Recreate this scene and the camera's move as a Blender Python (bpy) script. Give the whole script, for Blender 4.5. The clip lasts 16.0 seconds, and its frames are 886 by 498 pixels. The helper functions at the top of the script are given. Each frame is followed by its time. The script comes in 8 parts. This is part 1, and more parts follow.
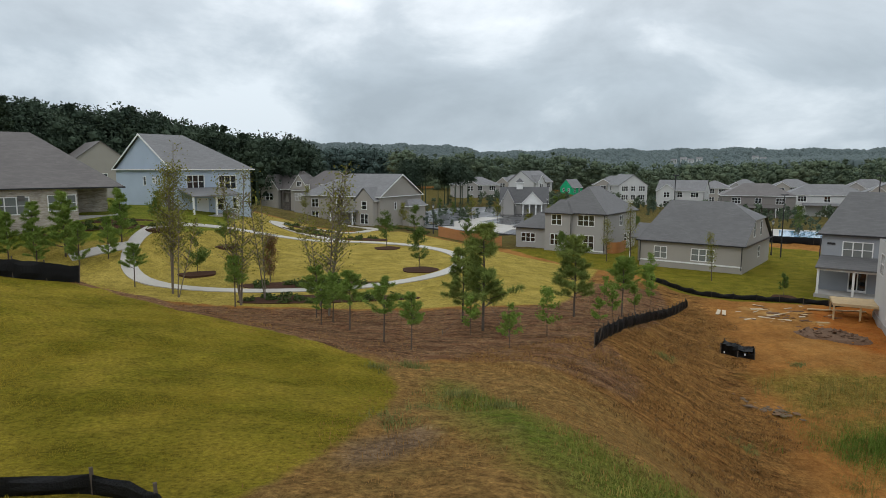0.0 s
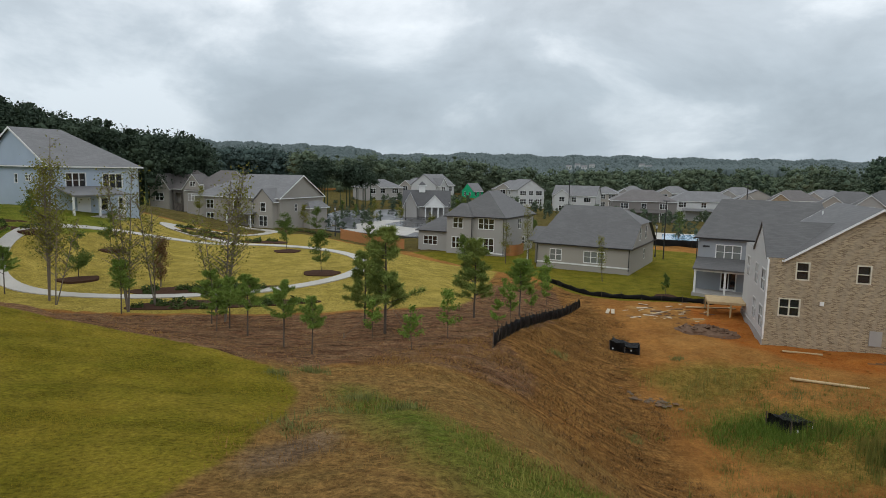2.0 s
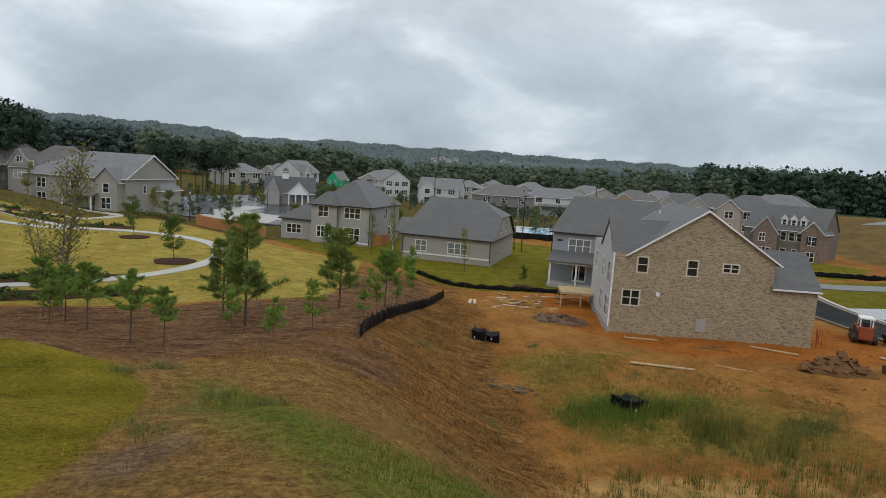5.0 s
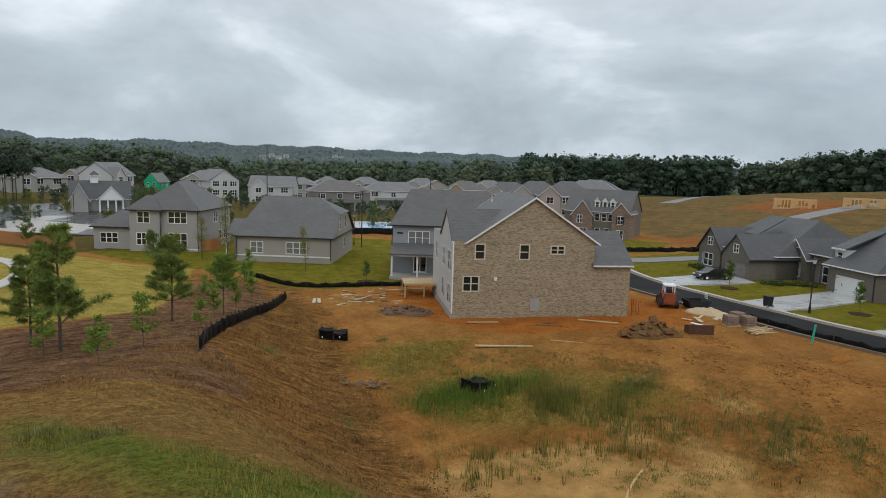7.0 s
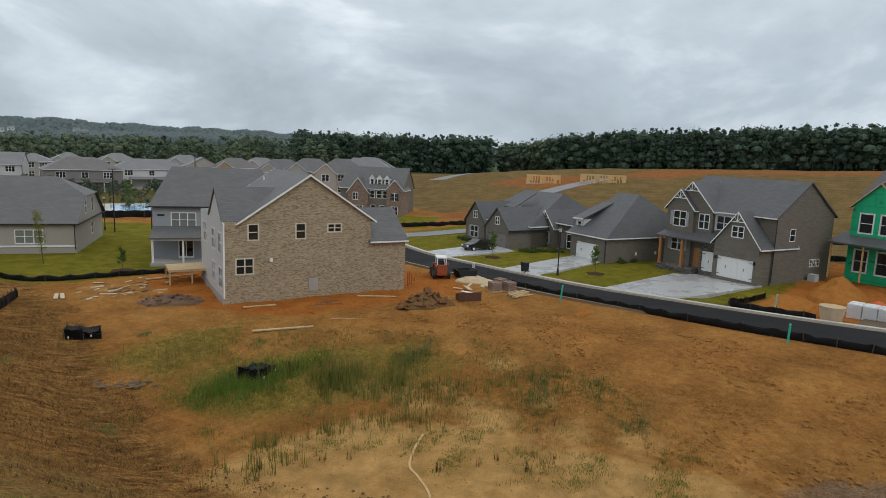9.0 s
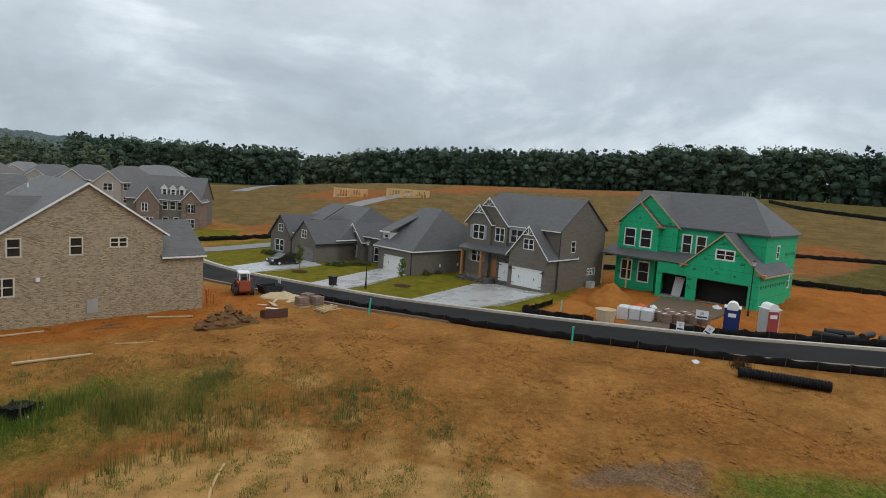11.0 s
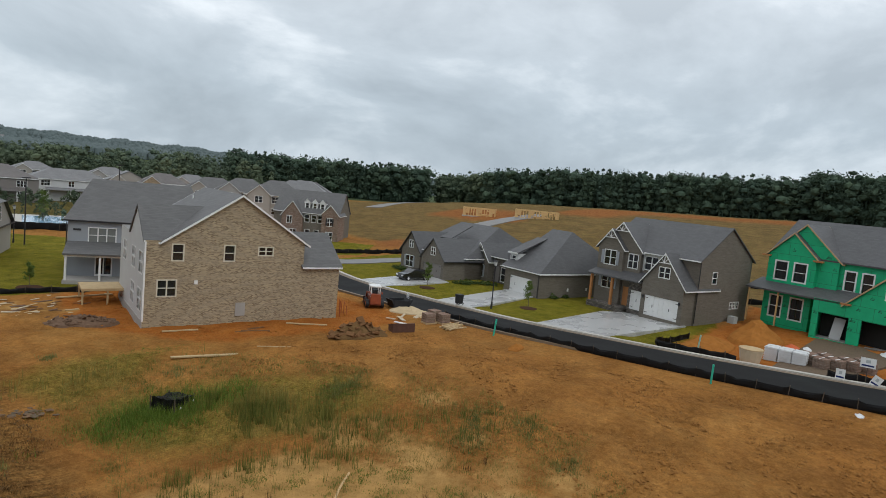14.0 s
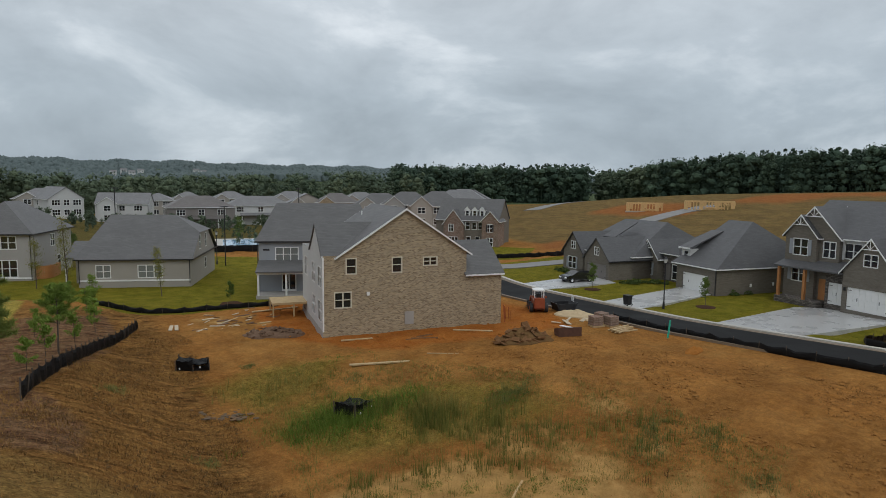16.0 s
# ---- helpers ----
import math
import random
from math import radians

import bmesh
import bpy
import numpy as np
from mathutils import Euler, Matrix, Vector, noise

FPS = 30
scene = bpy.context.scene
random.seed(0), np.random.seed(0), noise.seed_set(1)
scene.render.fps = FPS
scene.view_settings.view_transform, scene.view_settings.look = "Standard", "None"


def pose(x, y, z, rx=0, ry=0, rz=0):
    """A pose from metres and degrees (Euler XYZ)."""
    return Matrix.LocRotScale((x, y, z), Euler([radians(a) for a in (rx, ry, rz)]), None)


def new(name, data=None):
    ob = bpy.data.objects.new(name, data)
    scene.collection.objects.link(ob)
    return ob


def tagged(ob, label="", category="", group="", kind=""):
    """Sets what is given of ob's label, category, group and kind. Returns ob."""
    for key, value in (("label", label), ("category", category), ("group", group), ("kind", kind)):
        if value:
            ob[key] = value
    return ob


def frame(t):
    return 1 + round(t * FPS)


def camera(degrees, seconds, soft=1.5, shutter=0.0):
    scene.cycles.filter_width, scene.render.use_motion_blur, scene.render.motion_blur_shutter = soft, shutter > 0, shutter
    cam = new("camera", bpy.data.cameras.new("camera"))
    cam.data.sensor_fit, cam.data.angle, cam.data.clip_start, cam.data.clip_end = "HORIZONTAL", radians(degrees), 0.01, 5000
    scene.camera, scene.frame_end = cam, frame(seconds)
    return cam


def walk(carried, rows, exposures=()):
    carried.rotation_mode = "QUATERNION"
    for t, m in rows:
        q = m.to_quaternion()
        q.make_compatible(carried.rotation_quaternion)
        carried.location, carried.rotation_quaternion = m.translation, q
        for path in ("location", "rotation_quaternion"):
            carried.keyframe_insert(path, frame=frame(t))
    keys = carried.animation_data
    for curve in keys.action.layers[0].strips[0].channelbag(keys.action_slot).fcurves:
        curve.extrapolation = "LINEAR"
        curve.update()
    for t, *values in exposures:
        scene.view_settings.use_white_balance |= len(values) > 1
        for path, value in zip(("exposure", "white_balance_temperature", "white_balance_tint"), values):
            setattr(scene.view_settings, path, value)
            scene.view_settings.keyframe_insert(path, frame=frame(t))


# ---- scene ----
cam = camera(70.8, 16.0, soft=0.75)
# seconds, x, y, z, yaw, pitch, roll
ROWS = [
    (0.0, -0.00, -0.00, 12.50, 0.16, -7.50, -0.01),
    (0.5, -0.01, -0.11, 12.52, -1.87, -7.44, 0.55),
    (1.0, -0.00, -0.20, 12.55, -4.05, -7.36, 0.66),
    (1.5, 0.02, -0.24, 12.56, -6.44, -7.29, 0.79),
    (2.0, 0.05, -0.25, 12.57, -8.80, -7.19, 1.07),
    (2.5, 0.08, -0.24, 12.57, -10.65, -7.33, 1.15),
    (3.0, 0.10, -0.22, 12.57, -12.87, -7.61, 1.43),
    (3.5, 0.10, -0.19, 12.58, -15.50, -7.73, 1.64),
    (4.0, 0.07, -0.16, 12.58, -18.29, -7.91, 2.48),
    (6.5, -0.27, 0.08, 12.60, -29.80, -6.63, 2.61),
    (7.0, -0.30, 0.16, 12.60, -36.22, -7.38, 1.81),
    (7.5, -0.27, 0.25, 12.60, -41.33, -8.00, 1.49),
    (8.0, -0.20, 0.31, 12.59, -46.38, -8.25, 1.73),
    (8.5, -0.09, 0.34, 12.56, -51.62, -8.18, 2.46),
    (9.0, 0.02, 0.34, 12.54, -56.64, -8.67, 2.28),
    (9.5, 0.11, 0.33, 12.51, -62.41, -8.39, 3.03),
    (10.0, 0.18, 0.35, 12.51, -69.57, -7.81, 4.11),
    (12.5, 0.31, 0.64, 12.54, -75.85, -6.05, 4.23),
    (13.0, 0.36, 0.71, 12.54, -76.08, -5.87, 4.88),
    (13.5, 0.43, 0.79, 12.55, -71.63, -5.73, 5.24),
    (14.0, 0.51, 0.85, 12.55, -62.56, -5.61, 5.49),
    (14.5, 0.58, 0.89, 12.57, -57.26, -5.39, 2.20),
    (15.0, 0.66, 0.93, 12.58, -52.35, -4.80, 0.88),
    (15.5, 0.73, 0.96, 12.60, -50.00, -5.39, 0.61),
    (16.0, 0.81, 0.99, 12.62, -47.74, -6.11, 0.68),
]
walk(cam, [(t, pose(x, y, z, 90 + pitch, 0, yaw) @ pose(0, 0, 0, 0, 0, roll)) for t, x, y, z, yaw, pitch, roll in ROWS],
     exposures=[(0.0, 0.04), (3.0, -0.05), (7.0, -0.03), (8.5, -0.03), (13.0, 0.02), (14.4, 0.0), (15.0, -0.14), (15.5, -0.20), (16.0, -0.24)])

# ---- world: overcast sky with a broad, weak sun ----
world = bpy.data.worlds.new("overcast_sky")
scene.world = world
world.use_nodes = True
wn, wl = world.node_tree.nodes, world.node_tree.links
wn.clear()


def wnode(kind, **kw):
    n = wn.new(kind)
    for k, v in kw.items():
        n.inputs[k].default_value = v
    return n


SUN_EL, SUN_ROT = radians(48), radians(25)
sky = wn.new("ShaderNodeTexSky")
sky.sky_type, sky.sun_disc = "NISHITA", False
sky.sun_elevation, sky.sun_rotation, sky.dust_density = SUN_EL, SUN_ROT, 4.0
coord = wn.new("ShaderNodeTexCoord")
stretch = wn.new("ShaderNodeMapping")
stretch.inputs["Scale"].default_value = (1.0, 1.0, 2.1)
wl.new(coord.outputs["Generated"], stretch.inputs["Vector"])
big = wnode("ShaderNodeTexNoise", Scale=2.9, Detail=8.0, Roughness=0.56, Distortion=0.25)
wl.new(stretch.outputs["Vector"], big.inputs["Vector"])
band = wn.new("ShaderNodeValToRGB")
band.color_ramp.elements[0].position, band.color_ramp.elements[0].color = 0.36, (0.66, 0.725, 0.79, 1)
band.color_ramp.elements[1].position, band.color_ramp.elements[1].color = 0.65, (1.24, 1.28, 1.33, 1)
mid = band.color_ramp.elements.new(0.5)
mid.color = (0.82, 0.89, 0.96, 1)
wl.new(big.outputs["Fac"], band.inputs["Fac"])
mixsky = wn.new("ShaderNodeMixRGB")
mixsky.inputs["Fac"].default_value = 0.96
skygain = wn.new("ShaderNodeMixRGB")
skygain.blend_type, skygain.inputs["Fac"].default_value = "MULTIPLY", 1.0
skygain.inputs["Color2"].default_value = (0.1, 0.1, 0.1, 1)
wl.new(sky.outputs["Color"], skygain.inputs["Color1"])
wl.new(skygain.outputs["Color"], mixsky.inputs["Color1"])
wl.new(band.outputs["Color"], mixsky.inputs["Color2"])
up = wn.new("ShaderNodeSeparateXYZ")
wl.new(coord.outputs["Generated"], up.inputs[0])
low = wn.new("ShaderNodeValToRGB")
low.color_ramp.elements[0].position, low.color_ramp.elements[0].color = 0.0, (0.57, 0.62, 0.65, 1)
low.color_ramp.elements[1].position, low.color_ramp.elements[1].color = 0.38, (1.0, 1.0, 1.0, 1)
low.color_ramp.elements.new(0.13).color = (0.64, 0.69, 0.72, 1)
wl.new(up.outputs["Z"], low.inputs["Fac"])
deck = wn.new("ShaderNodeMixRGB")
deck.blend_type, deck.inputs["Fac"].default_value = "MULTIPLY", 1.0
wl.new(mixsky.outputs["Color"], deck.inputs["Color1"])
wl.new(low.outputs["Color"], deck.inputs["Color2"])
backg = wnode("ShaderNodeBackground", Strength=1.0)
wl.new(deck.outputs["Color"], backg.inputs["Color"])
wout = wn.new("ShaderNodeOutputWorld")
wl.new(backg.outputs["Background"], wout.inputs["Surface"])

sun = new("sun", bpy.data.lights.new("sun", "SUN"))
sun.data.energy, sun.data.angle, sun.data.color = 0.5, radians(25), (1.0, 0.97, 0.92)
sun.matrix_world = pose(0, 0, 60, 42, 0, -25)


# ---- materials ----
def shader(name, rough=0.8, metal=0.0, spec=0.25):
    m = bpy.data.materials.new(name)
    m.use_nodes = True
    p = m.node_tree.nodes["Principled BSDF"]
    p.inputs["Roughness"].default_value = rough
    p.inputs["Metallic"].default_value = metal
    p.inputs["Specular IOR Level"].default_value = spec
    return m, m.node_tree.nodes, m.node_tree.links, p


def noise_node(nt, li, vec, scale, detail=4.0, rough=0.55):
    n = nt.new("ShaderNodeTexNoise")
    n.inputs["Scale"].default_value, n.inputs["Detail"].default_value, n.inputs["Roughness"].default_value = scale, detail, rough
    li.new(vec, n.inputs["Vector"])
    return n.outputs["Fac"]


def mix(nt, li, fac, a, b, kind="MIX"):
    n = nt.new("ShaderNodeMixRGB")
    n.blend_type = kind
    for sock, v in ((n.inputs["Fac"], fac), (n.inputs["Color1"], a), (n.inputs["Color2"], b)):
        if hasattr(v, "links"):
            li.new(v, sock)
        elif isinstance(v, tuple):
            sock.default_value = (*v, 1)
        else:
            sock.default_value = v
    return n.outputs["Color"]


def calc(nt, li, op, a, b=0.0, c=0.0, clamp=False):
    n = nt.new("ShaderNodeMath")
    n.operation, n.use_clamp = op, clamp
    for i, v in enumerate((a, b, c)):
        if hasattr(v, "links"):
            li.new(v, n.inputs[i])
        else:
            n.inputs[i].default_value = v
    return n.outputs[0]


def bump(nt, li, p, height, strength, distance):
    n = nt.new("ShaderNodeBump")
    n.inputs["Strength"].default_value, n.inputs["Distance"].default_value = strength, distance
    li.new(height, n.inputs["Height"])
    li.new(n.outputs["Normal"], p.inputs["Normal"])


def where(nt, kind="Object"):
    return nt.new("ShaderNodeTexCoord").outputs[kind]


def plain(name, col, rough=0.7, metal=0.0, var=0.18, scale=3.0, relief=0.02, spec=0.4, island=False):
    """A painted, moulded or natural surface with wear at two scales."""
    m, nt, li, p = shader(name, rough, metal, spec)
    v = where(nt)
    a, b = noise_node(nt, li, v, scale), noise_node(nt, li, v, scale * 9)
    lo, hi = tuple(c * (1 - var) for c in col), tuple(min(1, c * (1 + var)) for c in col)
    c1 = mix(nt, li, a, lo, hi)
    c2 = mix(nt, li, calc(nt, li, "MULTIPLY", b, var), c1, tuple(c * 0.5 for c in col))
    if island:
        g = nt.new("ShaderNodeNewGeometry").outputs["Random Per Island"]
        c2 = mix(nt, li, 1.0, c2, mix(nt, li, g, (0.6, 0.62, 0.6), (1.35, 1.3, 1.2)), "MULTIPLY")
    li.new(c2, p.inputs["Base Color"])
    if relief:
        bump(nt, li, p, b, 0.4, relief)
    return m


def wall_vector(nt, li):
    """Runs along a wall and up it, whichever way the wall faces."""
    s = nt.new("ShaderNodeSeparateXYZ")
    li.new(where(nt), s.inputs[0])
    c = nt.new("ShaderNodeCombineXYZ")
    li.new(calc(nt, li, "ADD", s.outputs[0], s.outputs[1]), c.inputs[0])
    li.new(s.outputs[2], c.inputs[1])
    return c.outputs[0], s


def masonry(name, c1, c2, mortar, w, h, gap, rough=0.85, stain=None, relief=0.02, wear=1.0):
    m, nt, li, p = shader(name, rough)
    v, _ = wall_vector(nt, li)
    t = nt.new("ShaderNodeTexBrick")
    li.new(v, t.inputs["Vector"])
    for k, x in (("Color1", (*c1, 1)), ("Color2", (*c2, 1)), ("Mortar", (*mortar, 1)), ("Scale", 1.0), ("Brick Width", w),
                 ("Row Height", h), ("Mortar Size", gap), ("Bias", 0.0)):
        t.inputs[k].default_value = x
    n1 = noise_node(nt, li, where(nt), 0.5, 6)
    st = nt.new("ShaderNodeMapping")
    st.inputs["Scale"].default_value = (0.7, 0.7, 4.0)
    li.new(where(nt), st.inputs["Vector"])
    n2 = noise_node(nt, li, st.outputs[0], 1.6, 5, 0.65)
    col = mix(nt, li, 1.0, t.outputs["Color"], mix(nt, li, n1, (1 - 0.28 * wear,) * 3, (1 + 0.25 * wear, 1 + 0.23 * wear, 1 + 0.2 * wear)), "MULTIPLY")
    col = mix(nt, li, 1.0, col, mix(nt, li, calc(nt, li, "MULTIPLY_ADD", n2, 2.6, -0.8, True), (1 - 0.45 * wear, 1 - 0.48 * wear, 1 - 0.52 * wear), (1 + 0.3 * wear,) * 3), "MULTIPLY")
    if stain:
        col = mix(nt, li, calc(nt, li, "MULTIPLY", calc(nt, li, "SUBTRACT", n2, 0.5, clamp=True), 2.5, clamp=True), col, stain)
    li.new(col, p.inputs["Base Color"])
    bump(nt, li, p, t.outputs["Fac"], -0.5, relief)
    return m


def siding(name, col, lap=0.18):
    m, nt, li, p = shader(name, 0.6)
    _, s = wall_vector(nt, li)
    saw = calc(nt, li, "FRACT", calc(nt, li, "DIVIDE", s.outputs[2], lap))
    n1, n2 = noise_node(nt, li, where(nt), 0.4, 5), noise_node(nt, li, where(nt), 6, 4)
    base = mix(nt, li, n1, tuple(c * 0.88 for c in col), tuple(min(1, c * 1.1) for c in col))
    base = mix(nt, li, calc(nt, li, "MULTIPLY", n2, 0.12), base, tuple(c * 0.6 for c in col))
    li.new(base, p.inputs["Base Color"])
    bump(nt, li, p, saw, -0.8, 0.03)
    return m


def shingles(name, col):
    m, nt, li, p = shader(name, 0.55, spec=0.35)
    v, s = wall_vector(nt, li)
    t = nt.new("ShaderNodeTexBrick")
    li.new(v, t.inputs["Vector"])
    for k, x in (("Color1", (*[c * 0.9 for c in col], 1)), ("Color2", (*[c * 1.1 for c in col], 1)), ("Mortar", (*[c * 0.7 for c in col], 1)),
                 ("Scale", 1.0), ("Brick Width", 0.55), ("Row Height", 0.12), ("Mortar Size", 0.006)):
        t.inputs[k].default_value = x
    n1, n2 = noise_node(nt, li, where(nt), 0.35, 5), noise_node(nt, li, where(nt), 14, 3)
    c = mix(nt, li, 1.0, t.outputs["Color"], mix(nt, li, n1, (0.8, 0.8, 0.8), (1.2, 1.2, 1.2)), "MULTIPLY")
    c = mix(nt, li, 1.0, c, mix(nt, li, n2, (0.8, 0.8, 0.8), (1.2, 1.2, 1.2)), "MULTIPLY")
    li.new(c, p.inputs["Base Color"])
    bump(nt, li, p, t.outputs["Fac"], -0.6, 0.02)
    return m


M = {}
# opaque glass; its near-black base paints the shade of the room behind
M["pane"] = shader("window_glass", 0.06, spec=0.9)[0]
M["pane"].node_tree.nodes["Principled BSDF"].inputs["Base Color"].default_value = (0.018, 0.021, 0.025, 1)
M["blind"] = shader("window_with_pale_blinds", 0.10, spec=0.7)[0]
M["blind"].node_tree.nodes["Principled BSDF"].inputs["Base Color"].default_value = (0.20, 0.215, 0.205, 1)
# near-black colour standing in for the shade of the open garage
M["dark"] = plain("painted_shade_black", (0.02, 0.018, 0.016), 0.9)
M["white"] = plain("white_trim_paint", (0.78, 0.78, 0.76), 0.5, var=0.06)
M["cream"] = plain("cream_window_vinyl", (0.62, 0.58, 0.46), 0.5, var=0.08)
M["blacktrim"] = plain("black_gutter_metal", (0.025, 0.025, 0.028), 0.4)
M["brick_tan"] = masonry("tan_brick", (0.48, 0.385, 0.245), (0.175, 0.126, 0.078), (0.41, 0.355, 0.265), 0.22, 0.076, 0.012, stain=(0.20, 0.135, 0.09), wear=0.6)
M["brick_light"] = masonry("pale_brick", (0.50, 0.45, 0.38), (0.38, 0.33, 0.27), (0.5, 0.47, 0.43), 0.22, 0.076, 0.012)
M["brick_grey"] = masonry("grey_brown_brick", (0.180, 0.160, 0.132), (0.140, 0.122, 0.100), (0.18, 0.165, 0.14), 0.22, 0.076, 0.012, wear=0.4)
M["brick_red"] = masonry("red_brown_brick", (0.26, 0.16, 0.12), (0.19, 0.12, 0.09), (0.3, 0.26, 0.22), 0.22, 0.076, 0.012)
M["stone"] = masonry("stacked_stone_veneer", (0.22, 0.20, 0.18), (0.10, 0.09, 0.085), (0.06, 0.055, 0.05), 0.4, 0.16, 0.02, relief=0.05)
M["concrete"] = plain("foundation_concrete", (0.38, 0.36, 0.33), 0.8, scale=0.8, var=0.25)
M["sid_grey"] = siding("warm_grey_lap_siding", (0.36, 0.345, 0.325))
M["sid_taupe"] = siding("taupe_lap_siding", (0.355, 0.328, 0.29))
M["sid_blue"] = siding("pale_blue_lap_siding", (0.41, 0.485, 0.58))
M["sid_white"] = siding("white_lap_siding", (0.54, 0.54, 0.53))
M["sid_slate"] = siding("slate_grey_lap_siding", (0.315, 0.332, 0.352))
M["sid_dark"] = siding("dark_taupe_lap_siding", (0.22, 0.20, 0.185))
M["roof"] = shingles("charcoal_shingles", (0.112, 0.109, 0.107))
M["roof_brown"] = shingles("weathered_brown_shingles", (0.135, 0.122, 0.115))
M["roof_light"] = shingles("mid_grey_shingles", (0.17, 0.168, 0.168))
M["roof_dark"] = shingles("dark_charcoal_shingles", (0.090, 0.089, 0.091))
M["wood"] = plain("raw_lumber", (0.50, 0.36, 0.19), 0.7, scale=2.0, var=0.3)
M["wood_orange"] = plain("stained_cedar", (0.46, 0.20, 0.07), 0.6, scale=2.0, var=0.3)
M["silt"] = plain("black_silt_fabric", (0.010, 0.010, 0.011), 0.55, scale=2.5, var=0.4, relief=0.08)
M["bark"] = plain("tree_bark", (0.11, 0.085, 0.065), 0.9, scale=6, var=0.35, relief=0.03)
M["palebark"] = plain("pale_birch_bark", (0.19, 0.155, 0.12), 0.85, scale=6, var=0.35, relief=0.02)

M["mulch"] = plain("brown_bark_mulch", (0.075, 0.04, 0.026), 0.95, scale=5, var=0.4, relief=0.06, spec=0.04)
M["gravel"] = plain("grey_gravel", (0.16, 0.118, 0.082), 0.7, scale=6, var=0.35, relief=0.05, spec=0.04)
M["paleboard"] = plain("weathered_pale_board", (0.55, 0.45, 0.31), 0.7, scale=2, var=0.25)
M["soil_dark"] = plain("dark_turfy_soil", (0.17, 0.098, 0.042), 0.95, scale=3, var=0.45, relief=0.10, spec=0.04)
M["turf_chunk"] = plain("brown_turf_lumps", (0.20, 0.105, 0.050), 0.95, scale=4, var=0.45, relief=0.06, spec=0.04)
M["soil_red"] = plain("orange_clay", (0.36, 0.145, 0.034), 0.95, scale=2, var=0.35, relief=0.12, spec=0.04)
M["sand_wash"] = plain("washed_pale_sand", (0.56, 0.375, 0.19), 0.95, scale=3, var=0.2, relief=0.02, spec=0.04)
M["sand_pale"] = plain("pale_builders_sand", (0.55, 0.43, 0.27), 0.95, scale=3, var=0.2, relief=0.05, spec=0.04)
M["concrete_dark"] = plain("wet_dark_concrete", (0.20, 0.125, 0.075), 0.7, scale=2.5, var=0.35, relief=0.04, spec=0.04)
M["rubble"] = plain("broken_brick_rubble", (0.19, 0.12, 0.08), 0.85, scale=5, var=0.5, relief=0.08, spec=0.04)
M["rubber"] = plain("black_rubber", (0.018, 0.018, 0.02), 0.6)
M["machine_red"] = plain("worn_red_machine_paint", (0.32, 0.075, 0.03), 0.5, scale=3, var=0.3)
M["rust"] = plain("rusty_steel", (0.10, 0.045, 0.028), 0.8, scale=4, var=0.4, relief=0.03)
M["teal"] = plain("teal_plastic", (0.03, 0.42, 0.30), 0.5, var=0.1)
M["paleteal"] = plain("pale_green_plastic", (0.28, 0.45, 0.36), 0.5, var=0.1)
M["blue_plastic"] = plain("dark_blue_plastic", (0.012, 0.028, 0.13), 0.45, var=0.12)
M["red_plastic"] = plain("dull_red_plastic", (0.36, 0.06, 0.05), 0.5, var=0.15)
M["grey_plastic"] = plain("pale_grey_plastic", (0.45, 0.48, 0.47), 0.5, var=0.1)
M["bag"] = plain("white_plastic_film", (0.68, 0.68, 0.68), 0.4, scale=4, var=0.12, relief=0.04)
M["orange"] = plain("orange_netting", (0.62, 0.12, 0.03), 0.6, scale=5, var=0.3, relief=0.08)
M["carpaint"] = plain("black_car_paint", (0.012, 0.013, 0.015), 0.15, var=0.1, relief=0.0, spec=0.7)
M["lantern"] = plain("frosted_lantern_glass", (0.5, 0.5, 0.48), 0.2, var=0.05, relief=0.0)
M["wrap_ink"] = plain("dark_green_print", (0.012, 0.12, 0.06), 0.6, var=0.4, relief=0.0)
M["soil_lot"] = plain("brown_lot_soil", (0.32, 0.150, 0.045), 0.95, scale=3, var=0.4, relief=0.08, spec=0.04)
M["wood_new"] = plain("fresh_framing_lumber", (0.64, 0.41, 0.18), 0.7, scale=2.0, var=0.25)


# ---- mesh helpers ----
def part(name, bm, material, parent=None, label="", loc=None):
    """Links a bmesh as one mesh object, under a thing or a part."""
    me = bpy.data.meshes.new(name)
    bmesh.ops.recalc_face_normals(bm, faces=bm.faces)
    bm.to_mesh(me)
    bm.free()
    me.materials.append(material)
    ob = new(name, me)
    if parent is not None:
        ob.parent = parent
    if loc is not None:
        ob.matrix_basis = loc
    if label:
        ob["label"] = label
    return ob


def share(name, me, parent, m, label=""):
    ob = new(name, me)
    ob.parent = parent
    ob.matrix_basis = m
    if label:
        ob["label"] = label
    return ob


def box(bm, x0, x1, y0, y1, z0, z1):
    v = [bm.verts.new((x, y, z)) for z in (z0, z1) for y in (y0, y1) for x in (x0, x1)]
    for f in ((0, 1, 3, 2), (4, 6, 7, 5), (0, 4, 5, 1), (2, 3, 7, 6), (0, 2, 6, 4), (1, 5, 7, 3)):
        bm.faces.new([v[i] for i in f])
    return v


def boxes(*dims):
    bm = bmesh.new()
    for d in dims:
        box(bm, *d)
    return bm


